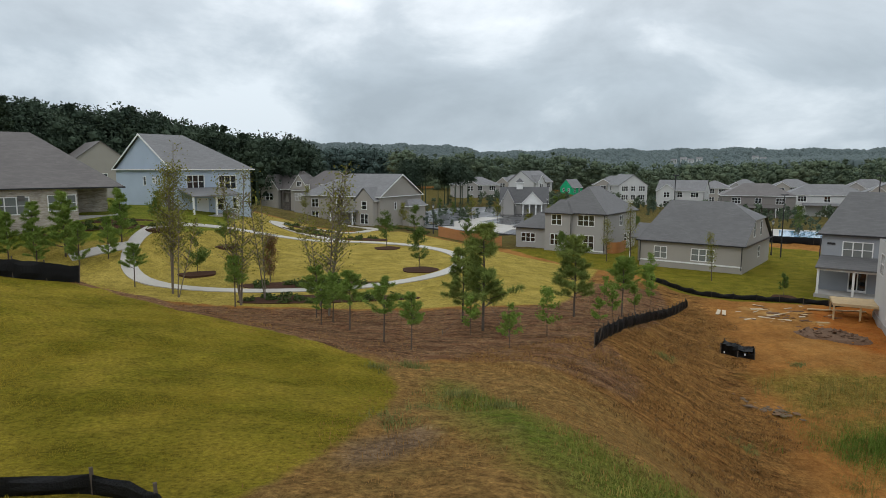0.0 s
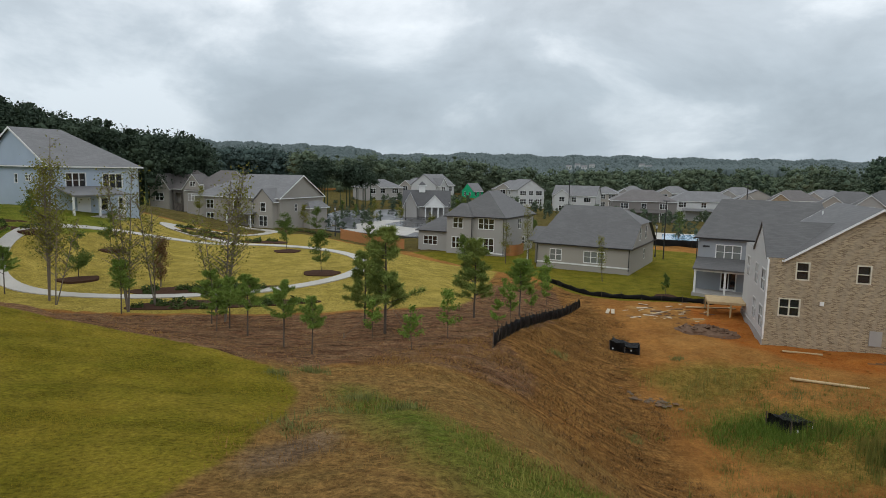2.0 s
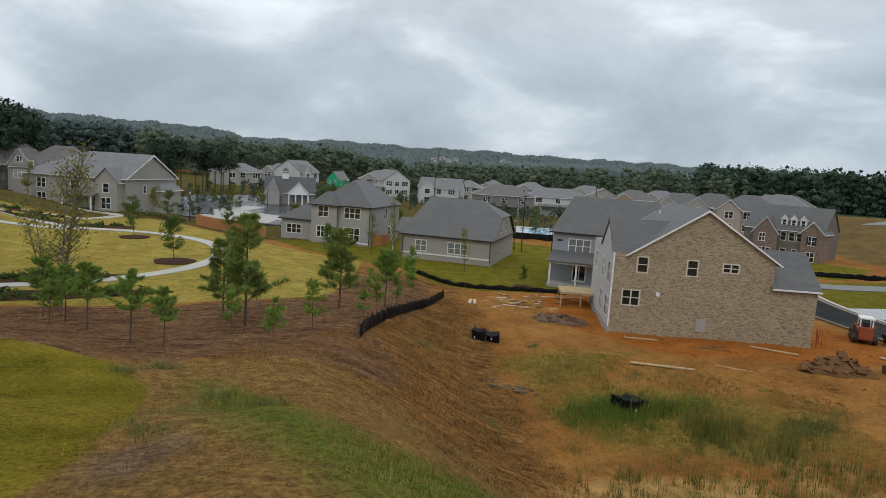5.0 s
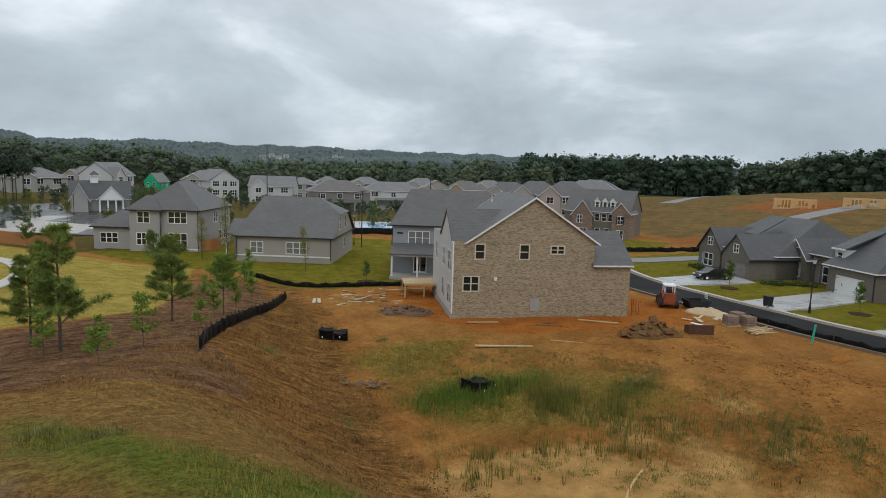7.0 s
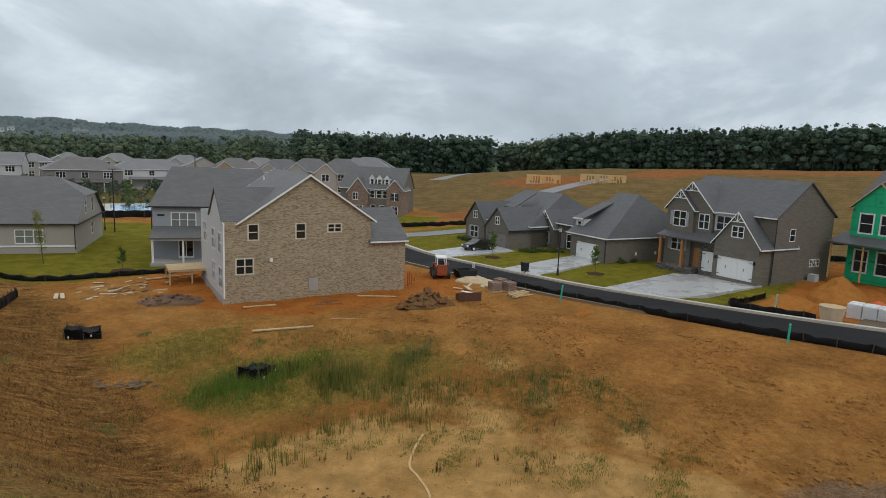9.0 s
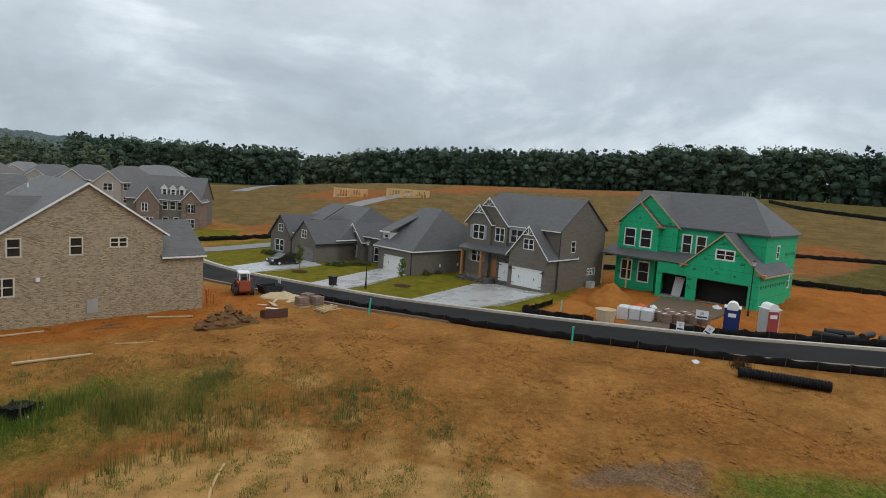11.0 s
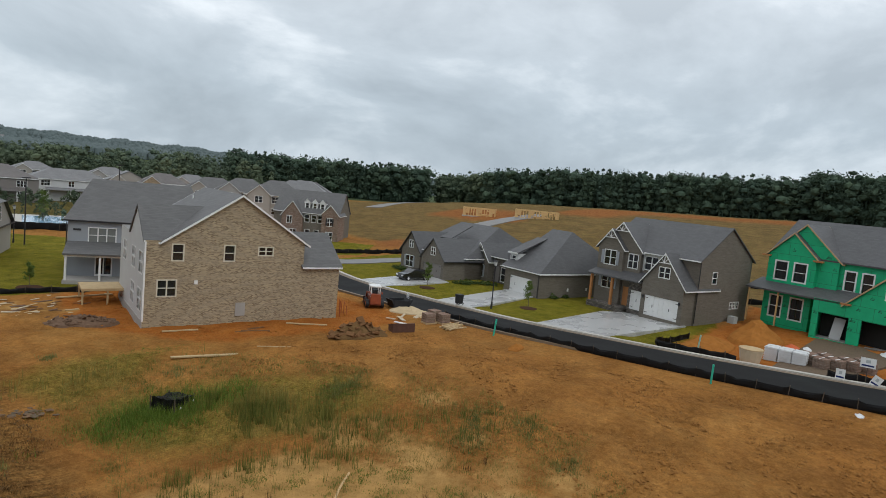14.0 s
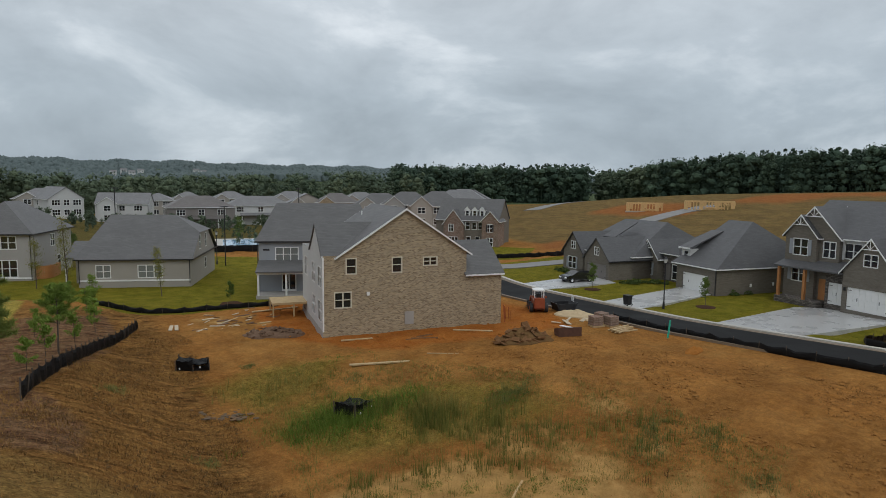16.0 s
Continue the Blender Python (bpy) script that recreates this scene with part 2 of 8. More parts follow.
def bar(bm, a, b, r0, r1=None, n=6):
    """A tapered round bar from a to b."""
    r1 = r0 if r1 is None else r1
    a, b = Vector(a), Vector(b)
    d = b - a
    if d.length < 1e-6:
        return
    q = d.to_track_quat("Z", "Y")
    ring = []
    for c, r in ((a, r0), (b, r1)):
        ring.append([bm.verts.new(c + q @ Vector((r * math.cos(2 * math.pi * k / n), r * math.sin(2 * math.pi * k / n), 0))) for k in range(n)])
    for k in range(n):
        bm.faces.new((ring[0][k], ring[0][(k + 1) % n], ring[1][(k + 1) % n], ring[1][k]))
    bm.faces.new(ring[0][::-1])
    bm.faces.new(ring[1])


def prism(bm, poly, axis, a, b):
    """Extrudes a polygon of (s, z) along x ('x': s is y) or along y ('y': s is x), from a to b."""
    ends = []
    for c in (a, b):
        ends.append([bm.verts.new((c, s, z) if axis == "x" else (s, c, z)) for s, z in poly])
    n = len(poly)
    bm.faces.new(ends[0])
    bm.faces.new(ends[1][::-1])
    for k in range(n):
        bm.faces.new((ends[0][k], ends[1][k], ends[1][(k + 1) % n], ends[0][(k + 1) % n]))


def thing(name, label, category, m, group=""):
    e = new(name)
    e.empty_display_size = 0.5
    e.matrix_basis = m
    return tagged(e, label, category, group)


def mesh_from(name, verts, faces, material, smooth=False):
    me = bpy.data.meshes.new(name)
    me.from_pydata(verts, [], faces)
    me.materials.append(material)
    if smooth:
        me.shade_smooth()
    return me


# ---- the lie of the land ----
def sstep(a, b, x):
    t = np.clip((x - a) / (b - a), 0, 1)
    return t * t * (3 - 2 * t)


def line_side(x, y, pts):
    """Distance to a polyline; positive on its left, along its direction."""
    best, side = np.full(np.shape(x), 1e9), np.ones(np.shape(x))
    for (ax, ay), (bx, by) in zip(pts[:-1], pts[1:]):
        dx, dy = bx - ax, by - ay
        k = np.clip(((x - ax) * dx + (y - ay) * dy) / (dx * dx + dy * dy), 0, 1)
        d = np.hypot(x - ax - k * dx, y - ay - k * dy)
        s = np.where(dx * (y - ay) - dy * (x - ax) >= 0, 1.0, -1.0)
        side = np.where(d < best - 1e-6, s, side)
        best = np.minimum(best, d)
    return best * side


def inside(x, y, pts):
    """Signed distance to a closed outline; positive inside."""
    hit = np.zeros(np.shape(x), bool)
    best = np.full(np.shape(x), 1e9)
    for (ax, ay), (bx, by) in zip(pts, pts[1:] + pts[:1]):
        dx, dy = bx - ax, by - ay
        k = np.clip(((x - ax) * dx + (y - ay) * dy) / (dx * dx + dy * dy), 0, 1)
        best = np.minimum(best, np.hypot(x - ax - k * dx, y - ay - k * dy))
        with np.errstate(divide="ignore", invalid="ignore"):
            cross = ((ay > y) != (by > y)) & (x < dx * (y - ay) / (dy if dy else 1e-9) + ax)
        hit ^= cross
    return np.where(hit, best, -best)


TOE = [(48, -60), (36, -25), (30, -12), (26.5, -4), (21.5, 4), (17, 12), (15.2, 18), (15.2, 23), (17.5, 31), (20, 40), (22.5, 50), (25.5, 60), (27, 70), (14, 84), (8, 110), (8, 400)]
ROAD = [(50, -90), (52.6, -50), (53.2, -20), (52.9, -10), (52.9, 3), (54.0, 14), (55.1, 22), (56.5, 28), (58.1, 35), (60.4, 44), (65, 53), (72, 62), (82, 74), (96, 88)]
ROAD_HALF = 2.9
# bearing and elevation of the wooded skyline, in degrees
SKYLINE = ([-60, -14, -8, -4, -1, 3, 8, 13, 18, 24, 29, 34, 39, 44, 50, 58, 64, 75, 110, 180],
           [1.9, 2.3, 2.15, 2.1, 2.3, 1.9, 1.85, 1.9, 1.75, 1.85, 1.72, 1.66, 1.66, 1.5, 1.3, 1.1, 1.0, 0.9, 0.9, 1.5])


def grade_lot(x, y):
    z = -0.25 + 0.0 * x
    z = z - 1.2 * np.exp(-(((x - 19) / 10) ** 2 + ((y - 24) / 16) ** 2))
    z = z + 0.9 * np.exp(-(((x - 39) / 9) ** 2 + ((y - 15) / 16) ** 2))
    z = z + 1.2 * sstep(20, -20, y) * sstep(30, 50, x)
    z = z + 12.0 * sstep(95, 245, x) * (0.74 + 0.26 * sstep(120, 0, y)) - 6.0 * sstep(85, 180, y) * sstep(95, 245, x)
    z = z + 2.6 * sstep(110, 240, y) * sstep(90, 40, x) - 2.4 * sstep(110, 200, y) * sstep(40, 110, x) * sstep(260, 180, x)
    return z


def grade_top(x, y):
    z = np.interp(y, [-40, 0, 5, 9, 15, 20, 27, 32, 36, 42, 50, 62, 80, 100, 115, 140, 200, 300], [8.5, 8.3, 8.0, 7.3, 6.1, 5.0, 4.05, 3.45, 3.0, 2.8, 2.8, 3.0, 3.2, 2.4, 1.8, 0.2, 1.5, 3.5])
    edge = 26.4 - 0.46 * (x + 5)
    left = 0.155 * np.clip(-x - 1, 0, 24) * sstep(8, 26, y) * sstep(8, 0, y - edge)
    far = sstep(-14, -38, x) * sstep(50, 68, y) * sstep(170, 100, y) * 4.4
    z = z + left + far + 5.0 * sstep(-40, -110, x)
    z = z - 1.6 * sstep(0, 16, x) * sstep(36, 50, y) * sstep(120, 90, y)
    return z


def height(x, y):
    x, y = np.asarray(x, float), np.asarray(y, float)
    d = line_side(x, y, TOE)
    w = np.interp(y, [-12, 2, 14, 24, 34, 52, 70, 90], [26, 21, 14, 13, 11, 8, 12, 20])
    lot, top = grade_lot(x, y), grade_top(x, y)
    z = lot + (top - lot) * sstep(0, 1, np.clip(d, 0, None) / w)
    r = np.abs(line_side(x, y, ROAD))
    rz = 0.05 + 0.9 * sstep(35, -15, y) + 1.0 * sstep(-6, -36, y)
    z = z + (rz - 0.12 - z) * sstep(9, 5.2, r)
    # far hills
    dist = np.hypot(x, y)
    ang = np.degrees(np.arctan2(x, y))
    crest = 1450 * np.tan(np.radians(np.interp(ang, *SKYLINE))) - 5.0 + 1.6 * np.sin(ang * 1.3) + 1.2 * np.sin(ang * 3.1 + 1)
    hill = crest * sstep(650, 1450, dist)
    fore = 15.0 * np.exp(-(((dist - 760) / 170) ** 2)) * (0.6 + 0.4 * np.sin(ang * 0.16 + 2.4)) * sstep(52, 40, ang)
    hill = np.maximum(hill, fore)
    return z + hill


def gz(x, y):
    return float(height(np.array([x]), np.array([y]))[0])


# ---- ground sheet ----
def spaced(lo, hi, step, far, n):
    mid = np.arange(lo, hi + 1e-6, step)
    g = np.geomspace(step, far, n)
    out = np.cumsum(g) * (far / np.cumsum(g)[-1])
    return np.concatenate([(lo - out)[::-1], mid, hi + out])


gx, gy = spaced(-48, 96, 0.6, 2600, 46), spaced(-24, 104, 0.6, 2600, 46)
GX, GY = np.meshgrid(gx, gy)
GZ = height(GX, GY)
ROUGH = np.array([noise.noise((x * 0.35, y * 0.35, 0)) + 0.6 * noise.noise((x * 0.8, y * 0.8, 5)) for x, y in zip(GX.ravel(), GY.ravel())]).reshape(GX.shape)

def polar(*bd):
    return [(d * math.sin(radians(b)), d * math.cos(radians(b))) for b, d in bd]


LAWN = [(-60, 44), (-22, 34.2), (-13, 29.8), (-8.5, 28.2), (-4.9, 26.4), (-2.6, 24), (-1.6, 20.8), (-1.6, 17), (-2.2, 13.6), (-3.2, 9), (-5, 2), (-10, -30), (-60, -30)]
GREEN = [(-0.3, 22.0), (1.4, 19.0), (2.9, 15.2), (4.2, 13.4), (6.4, 12.6), (8.4, 9.5), (10.2, 3), (12, -8), (12, -30), (4, -30), (4.5, -6), (3.4, 6), (1.2, 13), (-0.3, 18)]
MULCH = [(-48, 43), (-26, 35), (-13, 28.6), (-6, 25.6), (-2, 24.6), (0, 26.4), (4, 25.4), (8, 25.2), (9.6, 29), (8.6, 34), (14, 42), (19, 51), (21, 60), (14, 58), (8, 46), (3, 42.5), (-6, 41.3), (-15, 42.5), (-26, 46), (-40, 55)]
PARK = [(-60, 58), (-40, 55), (-26, 46.5), (-15, 43), (-6, 41.8), (3, 43), (9, 47), (13, 57), (17, 68), (10, 84), (-2, 96), (-30, 96), (-60, 80)]
RED = [(29.2, 47.5), (30.2, 40.6), (32.8, 35.4), (42, 30.6), (49.5, 29.5), (53, 34), (54, 46), (50, 58), (43, 57), (36, 56.5), (32.5, 55)]
SAND = [(14.6, 21.6), (16.8, 22.4), (19.0, 22.2), (21.4, 21.6), (23.5, 20.4), (24.1, 18.1), (24.9, 16.4), (25.1, 14.5), (25.9, 13.0), (25.6, 11.0), (25.6, 9.2), (26.3, 7.4), (26.6, 5.0), (26.4, 2.2), (24, 1), (22.5, 3.4), (17.8, 11.4), (15.6, 17)]
SAND_SPOTS = [(26.2, 22.3, 0.9), (26.8, 20.2, 1.1), (25.8, 18.6, 1.0), (26.9, 16.4, 1.0), (32.5, 17.4, 0.8), (26.6, 14.3, 1.2), (27.2, 10.6, 1.0), (29.5, 13.0, 0.6), (24.6, 23.6, 0.6), (28.4, 18.6, 0.6), (28.0, 7.6, 0.9), (28.2, 53.4, 0.7), (29.8, 51.8, 0.4), (26.8, 52.2, 0.45), (30.8, 50.2, 0.5), (31.6, 53.8, 0.5), (27.4, 55.4, 0.5), (29.4, 55.2, 0.4)]
REED = [(19, 30.5), (23, 33), (29, 29), (33, 24), (31, 19), (26, 21), (20, 25)]
WET = [(19, 38), (26, 39.5), (29, 36.5), (24, 33), (20, 33.5)]
YARDS = [[(23.5, 62), (27.3, 58.6), (36, 56.6), (44, 60), (54, 74), (60, 90), (48, 104), (20, 104), (10, 96), (18, 76)],
         [(64, 56), (60.8, 45), (58.2, 35), (56.2, 26), (55.2, 14), (54.6, 5.5), (62, 4.5), (74, 4.5), (96, 8), (96, 60), (78, 61)],
         [(70, 70), (88, 62), (104, 70), (98, 82), (80, 74)],
         ]
SEEDED = [[(205, -40), (232, -36), (238, -100), (200, -96)], [(95, -26), (106, -29), (132, -47), (150, -70), (110, -64), (94, -44)]]
COMMON = [(-60, 200), (-60, 84), (-30, 97), (0, 97), (12, 97), (60, 104), (90, 125), (120, 160), (160, 260), (0, 300)]
TURF = [(-120, 200), (-120, 30), (-50, 52), (-43, 58.5), (-35, 59.6), (-31.5, 61.8), (-27.5, 66.5), (-26, 71), (-28, 90), (-60, 200)]
CLAY = [[(175, 97), (188, 93), (190, 73), (170, 64), (160, 77), (162, 89)], [(103, 68), (110, 73.5), (119, 72), (107, 64.5)], [(139, -33), (146, -38), (135, -48), (120, -39), (107, -27), (118, -24)],
        [(196, 62), (222, 70), (246, 30), (242, -8), (208, -7), (211, 32)]]
FIELD = [(62, 3.6), (80, 3), (94, 16), (99, 46), (108, 66), (116, 92), (130, 130), (220, 170), (320, 150), (320, 60), (320, -160), (70, -120), (58, -40)]
DRY = [(-3.5, 25.5), (2, 26), (5, 25), (11, 21), (16, 8), (24, -6), (20, -14), (3, -30), (-12, -30), (-6, 0), (-4, 8), (-3, 14)]
STRIP_EAST = [(28.2, -4.6), (31, -5.6), (34, -16), (28, -16)]
MUD_EAST = [(26.6, 1.6), (29, 0.4), (31.5, -4.5), (28.2, -4.4)]
MUD = [(-2.0, 12.8), (-1.4, 14.2), (-0.4, 14.4), (-0.2, 13.2), (-0.9, 11.8), (-1.8, 11.0)]
BARE = [(57.6, 8.4), (66, 6.4), (74, 5), (80, 3), (96, 2), (96, -40), (53.4, -40), (53.6, -10)]

zones = {
    "lawn": inside(GX, GY, LAWN), "strip": np.maximum(inside(GX, GY, GREEN), inside(GX, GY, STRIP_EAST)), "mulch": inside(GX, GY, MULCH), "park": inside(GX, GY, PARK),
    "red": np.max([inside(GX, GY, RED), inside(GX, GY, BARE)], axis=0), "sand": np.max([inside(GX, GY, SAND)] + [r - np.hypot(GX - x, (GY - y) * 0.8) for x, y, r in SAND_SPOTS], axis=0),
    "field": inside(GX, GY, FIELD), "dry": inside(GX, GY, DRY), "mud": np.maximum(inside(GX, GY, MUD), inside(GX, GY, MUD_EAST)),
    "reed": np.maximum(inside(GX, GY, REED), inside(GX, GY, WET)),
    "common": np.max([inside(GX, GY, q) for q in [COMMON] + SEEDED], axis=0), "turf": inside(GX, GY, TURF), "clay": np.max([inside(GX, GY, p) for p in CLAY], axis=0),
    "yard": np.max([inside(GX, GY, p) for p in YARDS], axis=0),
    "bank": np.minimum(np.minimum(line_side(GX, GY, TOE), 15 - line_side(GX, GY, TOE)), 64 - GY),
    "woods": np.where(np.hypot(GX, GY) > 300, 1.0, -1.0) * np.abs(np.hypot(GX, GY) - 300) * 0.05,
}
GZ = GZ + ROUGH * np.where(zones["yard"] > 0, 0.03, np.where(zones["park"] > 0, 0.03, np.where(zones["lawn"] > 0, 0.05, np.where(zones["sand"] > -0.4, 0.03, 0.2)))) * (np.abs(line_side(GX, GY, ROAD)) > 7)
me = bpy.data.meshes.new("ground")
nx, ny = len(gx), len(gy)
idx = np.arange(nx * ny).reshape(ny, nx)
quads = np.stack([idx[:-1, :-1], idx[:-1, 1:], idx[1:, 1:], idx[1:, :-1]], -1).reshape(-1, 4)
me.from_pydata(np.stack([GX, GY, GZ], -1).reshape(-1, 3).tolist(), [], quads.tolist())
me.shade_smooth()
for k, d in zones.items():
    at = me.attributes.new(k, "FLOAT", "POINT")
    at.data.foreach_set("value", np.clip(d, -3, 3).astype(np.float32).ravel())

gm, nt, li, p = shader("ground_soil_and_grass", 0.95, spec=0.03)
v = where(nt)
n_big, n_mid, n_fine, n_grain = noise_node(nt, li, v, 0.08, 4), noise_node(nt, li, v, 0.45, 5), noise_node(nt, li, v, 2.6, 6, 0.65), noise_node(nt, li, v, 8.0, 8, 0.78)
streak = nt.new("ShaderNodeMapping")
streak.inputs["Scale"].default_value, streak.inputs["Rotation"].default_value = (0.25, 2.2, 0.6), (0, 0, 0.6)
li.new(v, streak.inputs["Vector"])
n_streak = noise_node(nt, li, streak.outputs[0], 1.3, 6, 0.62)


def sharp(n, k):
    return calc(nt, li, "MULTIPLY_ADD", n, k, 0.5 - 0.5 * k, True)


n_clod, n_tuft = noise_node(nt, li, v, 2.8, 8, 0.74), noise_node(nt, li, v, 1.1, 6, 0.68)
GRAIN = mix(nt, li, sharp(n_grain, 3.4), (0.46, 0.45, 0.44), (1.48, 1.48, 1.48))
CLOD = mix(nt, li, sharp(n_clod, 3.4), (0.64, 0.62, 0.60), (1.28, 1.28, 1.28))
SOFT = mix(nt, li, sharp(n_tuft, 2.6), (0.72, 0.74, 0.72), (1.24, 1.22, 1.2))


def tone(lo, hi, fac, speck=None, amount=0.5, rough=True):
    c = mix(nt, li, sharp(fac, 2.4), lo, hi)
    if speck:
        c = mix(nt, li, calc(nt, li, "MULTIPLY", sharp(n_tuft, 4.0), amount), c, speck)
    c = mix(nt, li, 1.0, c, GRAIN, "MULTIPLY")
    return mix(nt, li, 1.0, c, CLOD if rough else SOFT, "MULTIPLY")


def clay(lo, hi, fac, speck, amount):
    """Graded soil, smoother than turf or mulch, with faint clods."""
    c = mix(nt, li, sharp(fac, 2.0), lo, hi)
    c = mix(nt, li, calc(nt, li, "MULTIPLY", sharp(n_tuft, 3.0), amount), c, speck)
    c = mix(nt, li, 1.0, c, mix(nt, li, sharp(n_grain, 2.4), (0.74, 0.73, 0.72), (1.24, 1.24, 1.24)), "MULTIPLY")
    return mix(nt, li, 1.0, c, mix(nt, li, sharp(n_clod, 3.0), (0.80, 0.78, 0.76), (1.15, 1.15, 1.15)), "MULTIPLY")


def zone(name, wobble=1.6, soft=0.6):
    at = nt.new("ShaderNodeAttribute")
    at.attribute_name = name
    w = calc(nt, li, "MULTIPLY", calc(nt, li, "SUBTRACT", calc(nt, li, "ADD", calc(nt, li, "MULTIPLY", n_fine, 0.5), calc(nt, li, "MULTIPLY", n_mid, 0.5)), 0.5), wobble)
    return calc(nt, li, "ADD", calc(nt, li, "DIVIDE", calc(nt, li, "ADD", at.outputs["Fac"], w), soft), 0.5, clamp=True)


SPOT = mix(nt, li, sharp(noise_node(nt, li, v, 1.5, 5, 0.7), 4.0), (0.86, 0.84, 0.81), (1.08, 1.07, 1.06))
col = clay((0.290, 0.128, 0.031), (0.470, 0.228, 0.066), n_mid, (0.42, 0.245, 0.088), 0.45)
col = mix(nt, li, calc(nt, li, "MULTIPLY", sharp(n_big, 5.0), 0.8), col, clay((0.260, 0.110, 0.028), (0.440, 0.205, 0.056), n_fine, (0.31, 0.130, 0.040), 0.5))
PATCH = mix(nt, li, sharp(noise_node(nt, li, v, 0.22, 6, 0.6), 4.5), (0.84, 0.84, 0.84), (1.10, 1.09, 1.06))
col = mix(nt, li, 1.0, mix(nt, li, 1.0, col, PATCH, "MULTIPLY"), SPOT, "MULTIPLY")
BANK = tone((0.076, 0.034, 0.012), (0.330, 0.160, 0.048), sharp(n_streak, 1.8), (0.43, 0.24, 0.076), 0.5)
col = mix(nt, li, zone("bank", 2.5, 2.0), col, mix(nt, li, 1.0, BANK, PATCH, "MULTIPLY"))
col = mix(nt, li, zone("field", 3.0, 3.0), col, mix(nt, li, 1.0, clay((0.132, 0.084, 0.036), (0.255, 0.160, 0.066), n_mid, (0.18, 0.145, 0.050), 0.6), PATCH, "MULTIPLY"))
col = mix(nt, li, zone("clay", 5.0, 3.0), col, clay((0.22, 0.075, 0.022), (0.33, 0.135, 0.045), n_mid, (0.40, 0.20, 0.07), 0.3))
col = mix(nt, li, zone("yard", 0.5, 0.3), col, tone((0.138, 0.132, 0.013), (0.228, 0.190, 0.025), n_mid, None, 0, False))
col = mix(nt, li, zone("common", 2.0, 1.0), col, tone((0.085, 0.085, 0.022), (0.185, 0.150, 0.045), n_mid, (0.10, 0.055, 0.025), 0.5))
col = mix(nt, li, zone("park", 0.6, 0.3), col, tone((0.310, 0.242, 0.047), (0.455, 0.348, 0.086), n_mid, None, 0, False))
col = mix(nt, li, zone("turf", 0.8, 0.5), col, tone((0.125, 0.150, 0.016), (0.215, 0.225, 0.034), n_mid, None, 0, False))
col = mix(nt, li, zone("mulch", 2.0, 0.5), col, tone((0.070, 0.033, 0.018), (0.235, 0.118, 0.060), sharp(n_streak, 1.6), (0.36, 0.235, 0.125), 0.45))
col = mix(nt, li, zone("dry", 2.5, 1.2), col, tone((0.180, 0.098, 0.032), (0.42, 0.245, 0.080), n_fine, (0.15, 0.120, 0.040), 0.4))
col = mix(nt, li, calc(nt, li, "MULTIPLY", zone("mud", 2.0, 0.8), 0.85), col, tone((0.12, 0.078, 0.052), (0.27, 0.185, 0.115), n_mid))
col = mix(nt, li, zone("strip", 3.2, 1.6), col, tone((0.066, 0.122, 0.012), (0.20, 0.205, 0.034), n_mid, (0.27, 0.195, 0.065), 0.35))
col = mix(nt, li, zone("red", 3.0, 1.2), col, clay((0.32, 0.092, 0.016), (0.49, 0.175, 0.036), n_mid, (0.46, 0.235, 0.080), 0.25))
col = mix(nt, li, zone("sand", 3.0, 0.9), col, mix(nt, li, 1.0, mix(nt, li, sharp(n_mid, 2.4), (0.40, 0.220, 0.072), (0.55, 0.325, 0.118)), SOFT, "MULTIPLY"))
col = mix(nt, li, calc(nt, li, "MULTIPLY", zone("reed", 4.0, 2.0), 0.75), col, tone((0.085, 0.105, 0.014), (0.33, 0.225, 0.055), n_tuft))
col = mix(nt, li, zone("lawn", 0.9, 0.25), col, tone((0.166, 0.140, 0.013), (0.345, 0.258, 0.034), sharp(noise_node(nt, li, v, 0.3, 6, 0.62), 1.8), (0.150, 0.142, 0.012), 0.5, False))
col = mix(nt, li, zone("woods", 1.0, 0.5), col, tone((0.06, 0.085, 0.04), (0.11, 0.14, 0.07), n_mid))
col = mix(nt, li, 1.0, col, (0.90, 0.90, 0.90), "MULTIPLY")
li.new(col, p.inputs["Base Color"])
bump(nt, li, p, calc(nt, li, "ADD", calc(nt, li, "MULTIPLY", n_grain, 0.4), calc(nt, li, "ADD", n_clod, n_tuft)), 0.8, 0.22)
me.materials.append(gm)
ground = tagged(new("ground", me), "sloping ground of lawn, mulch and bare red clay", "ground", kind="structure")


# ---- road, kerbs, drives and paths ----
def wet(name, lo, hi, rough_lo, rough_hi, scale=0.6, spec=0.5):
    m, nt2, l2, p2 = shader(name, 0.4, spec=spec)
    v2 = where(nt2)
    a, b = noise_node(nt2, l2, v2, scale, 5), noise_node(nt2, l2, v2, 9, 5)
    c = mix(nt2, l2, a, lo, hi)
    c = mix(nt2, l2, 1.0, c, mix(nt2, l2, b, (0.75, 0.75, 0.75), (1.25, 1.25, 1.25)), "MULTIPLY")
    l2.new(c, p2.inputs["Base Color"])
    l2.new(calc(nt2, l2, "ADD", calc(nt2, l2, "MULTIPLY", a, rough_hi - rough_lo), rough_lo), p2.inputs["Roughness"])
    bump(nt2, l2, p2, b, 0.2, 0.01)
    return m


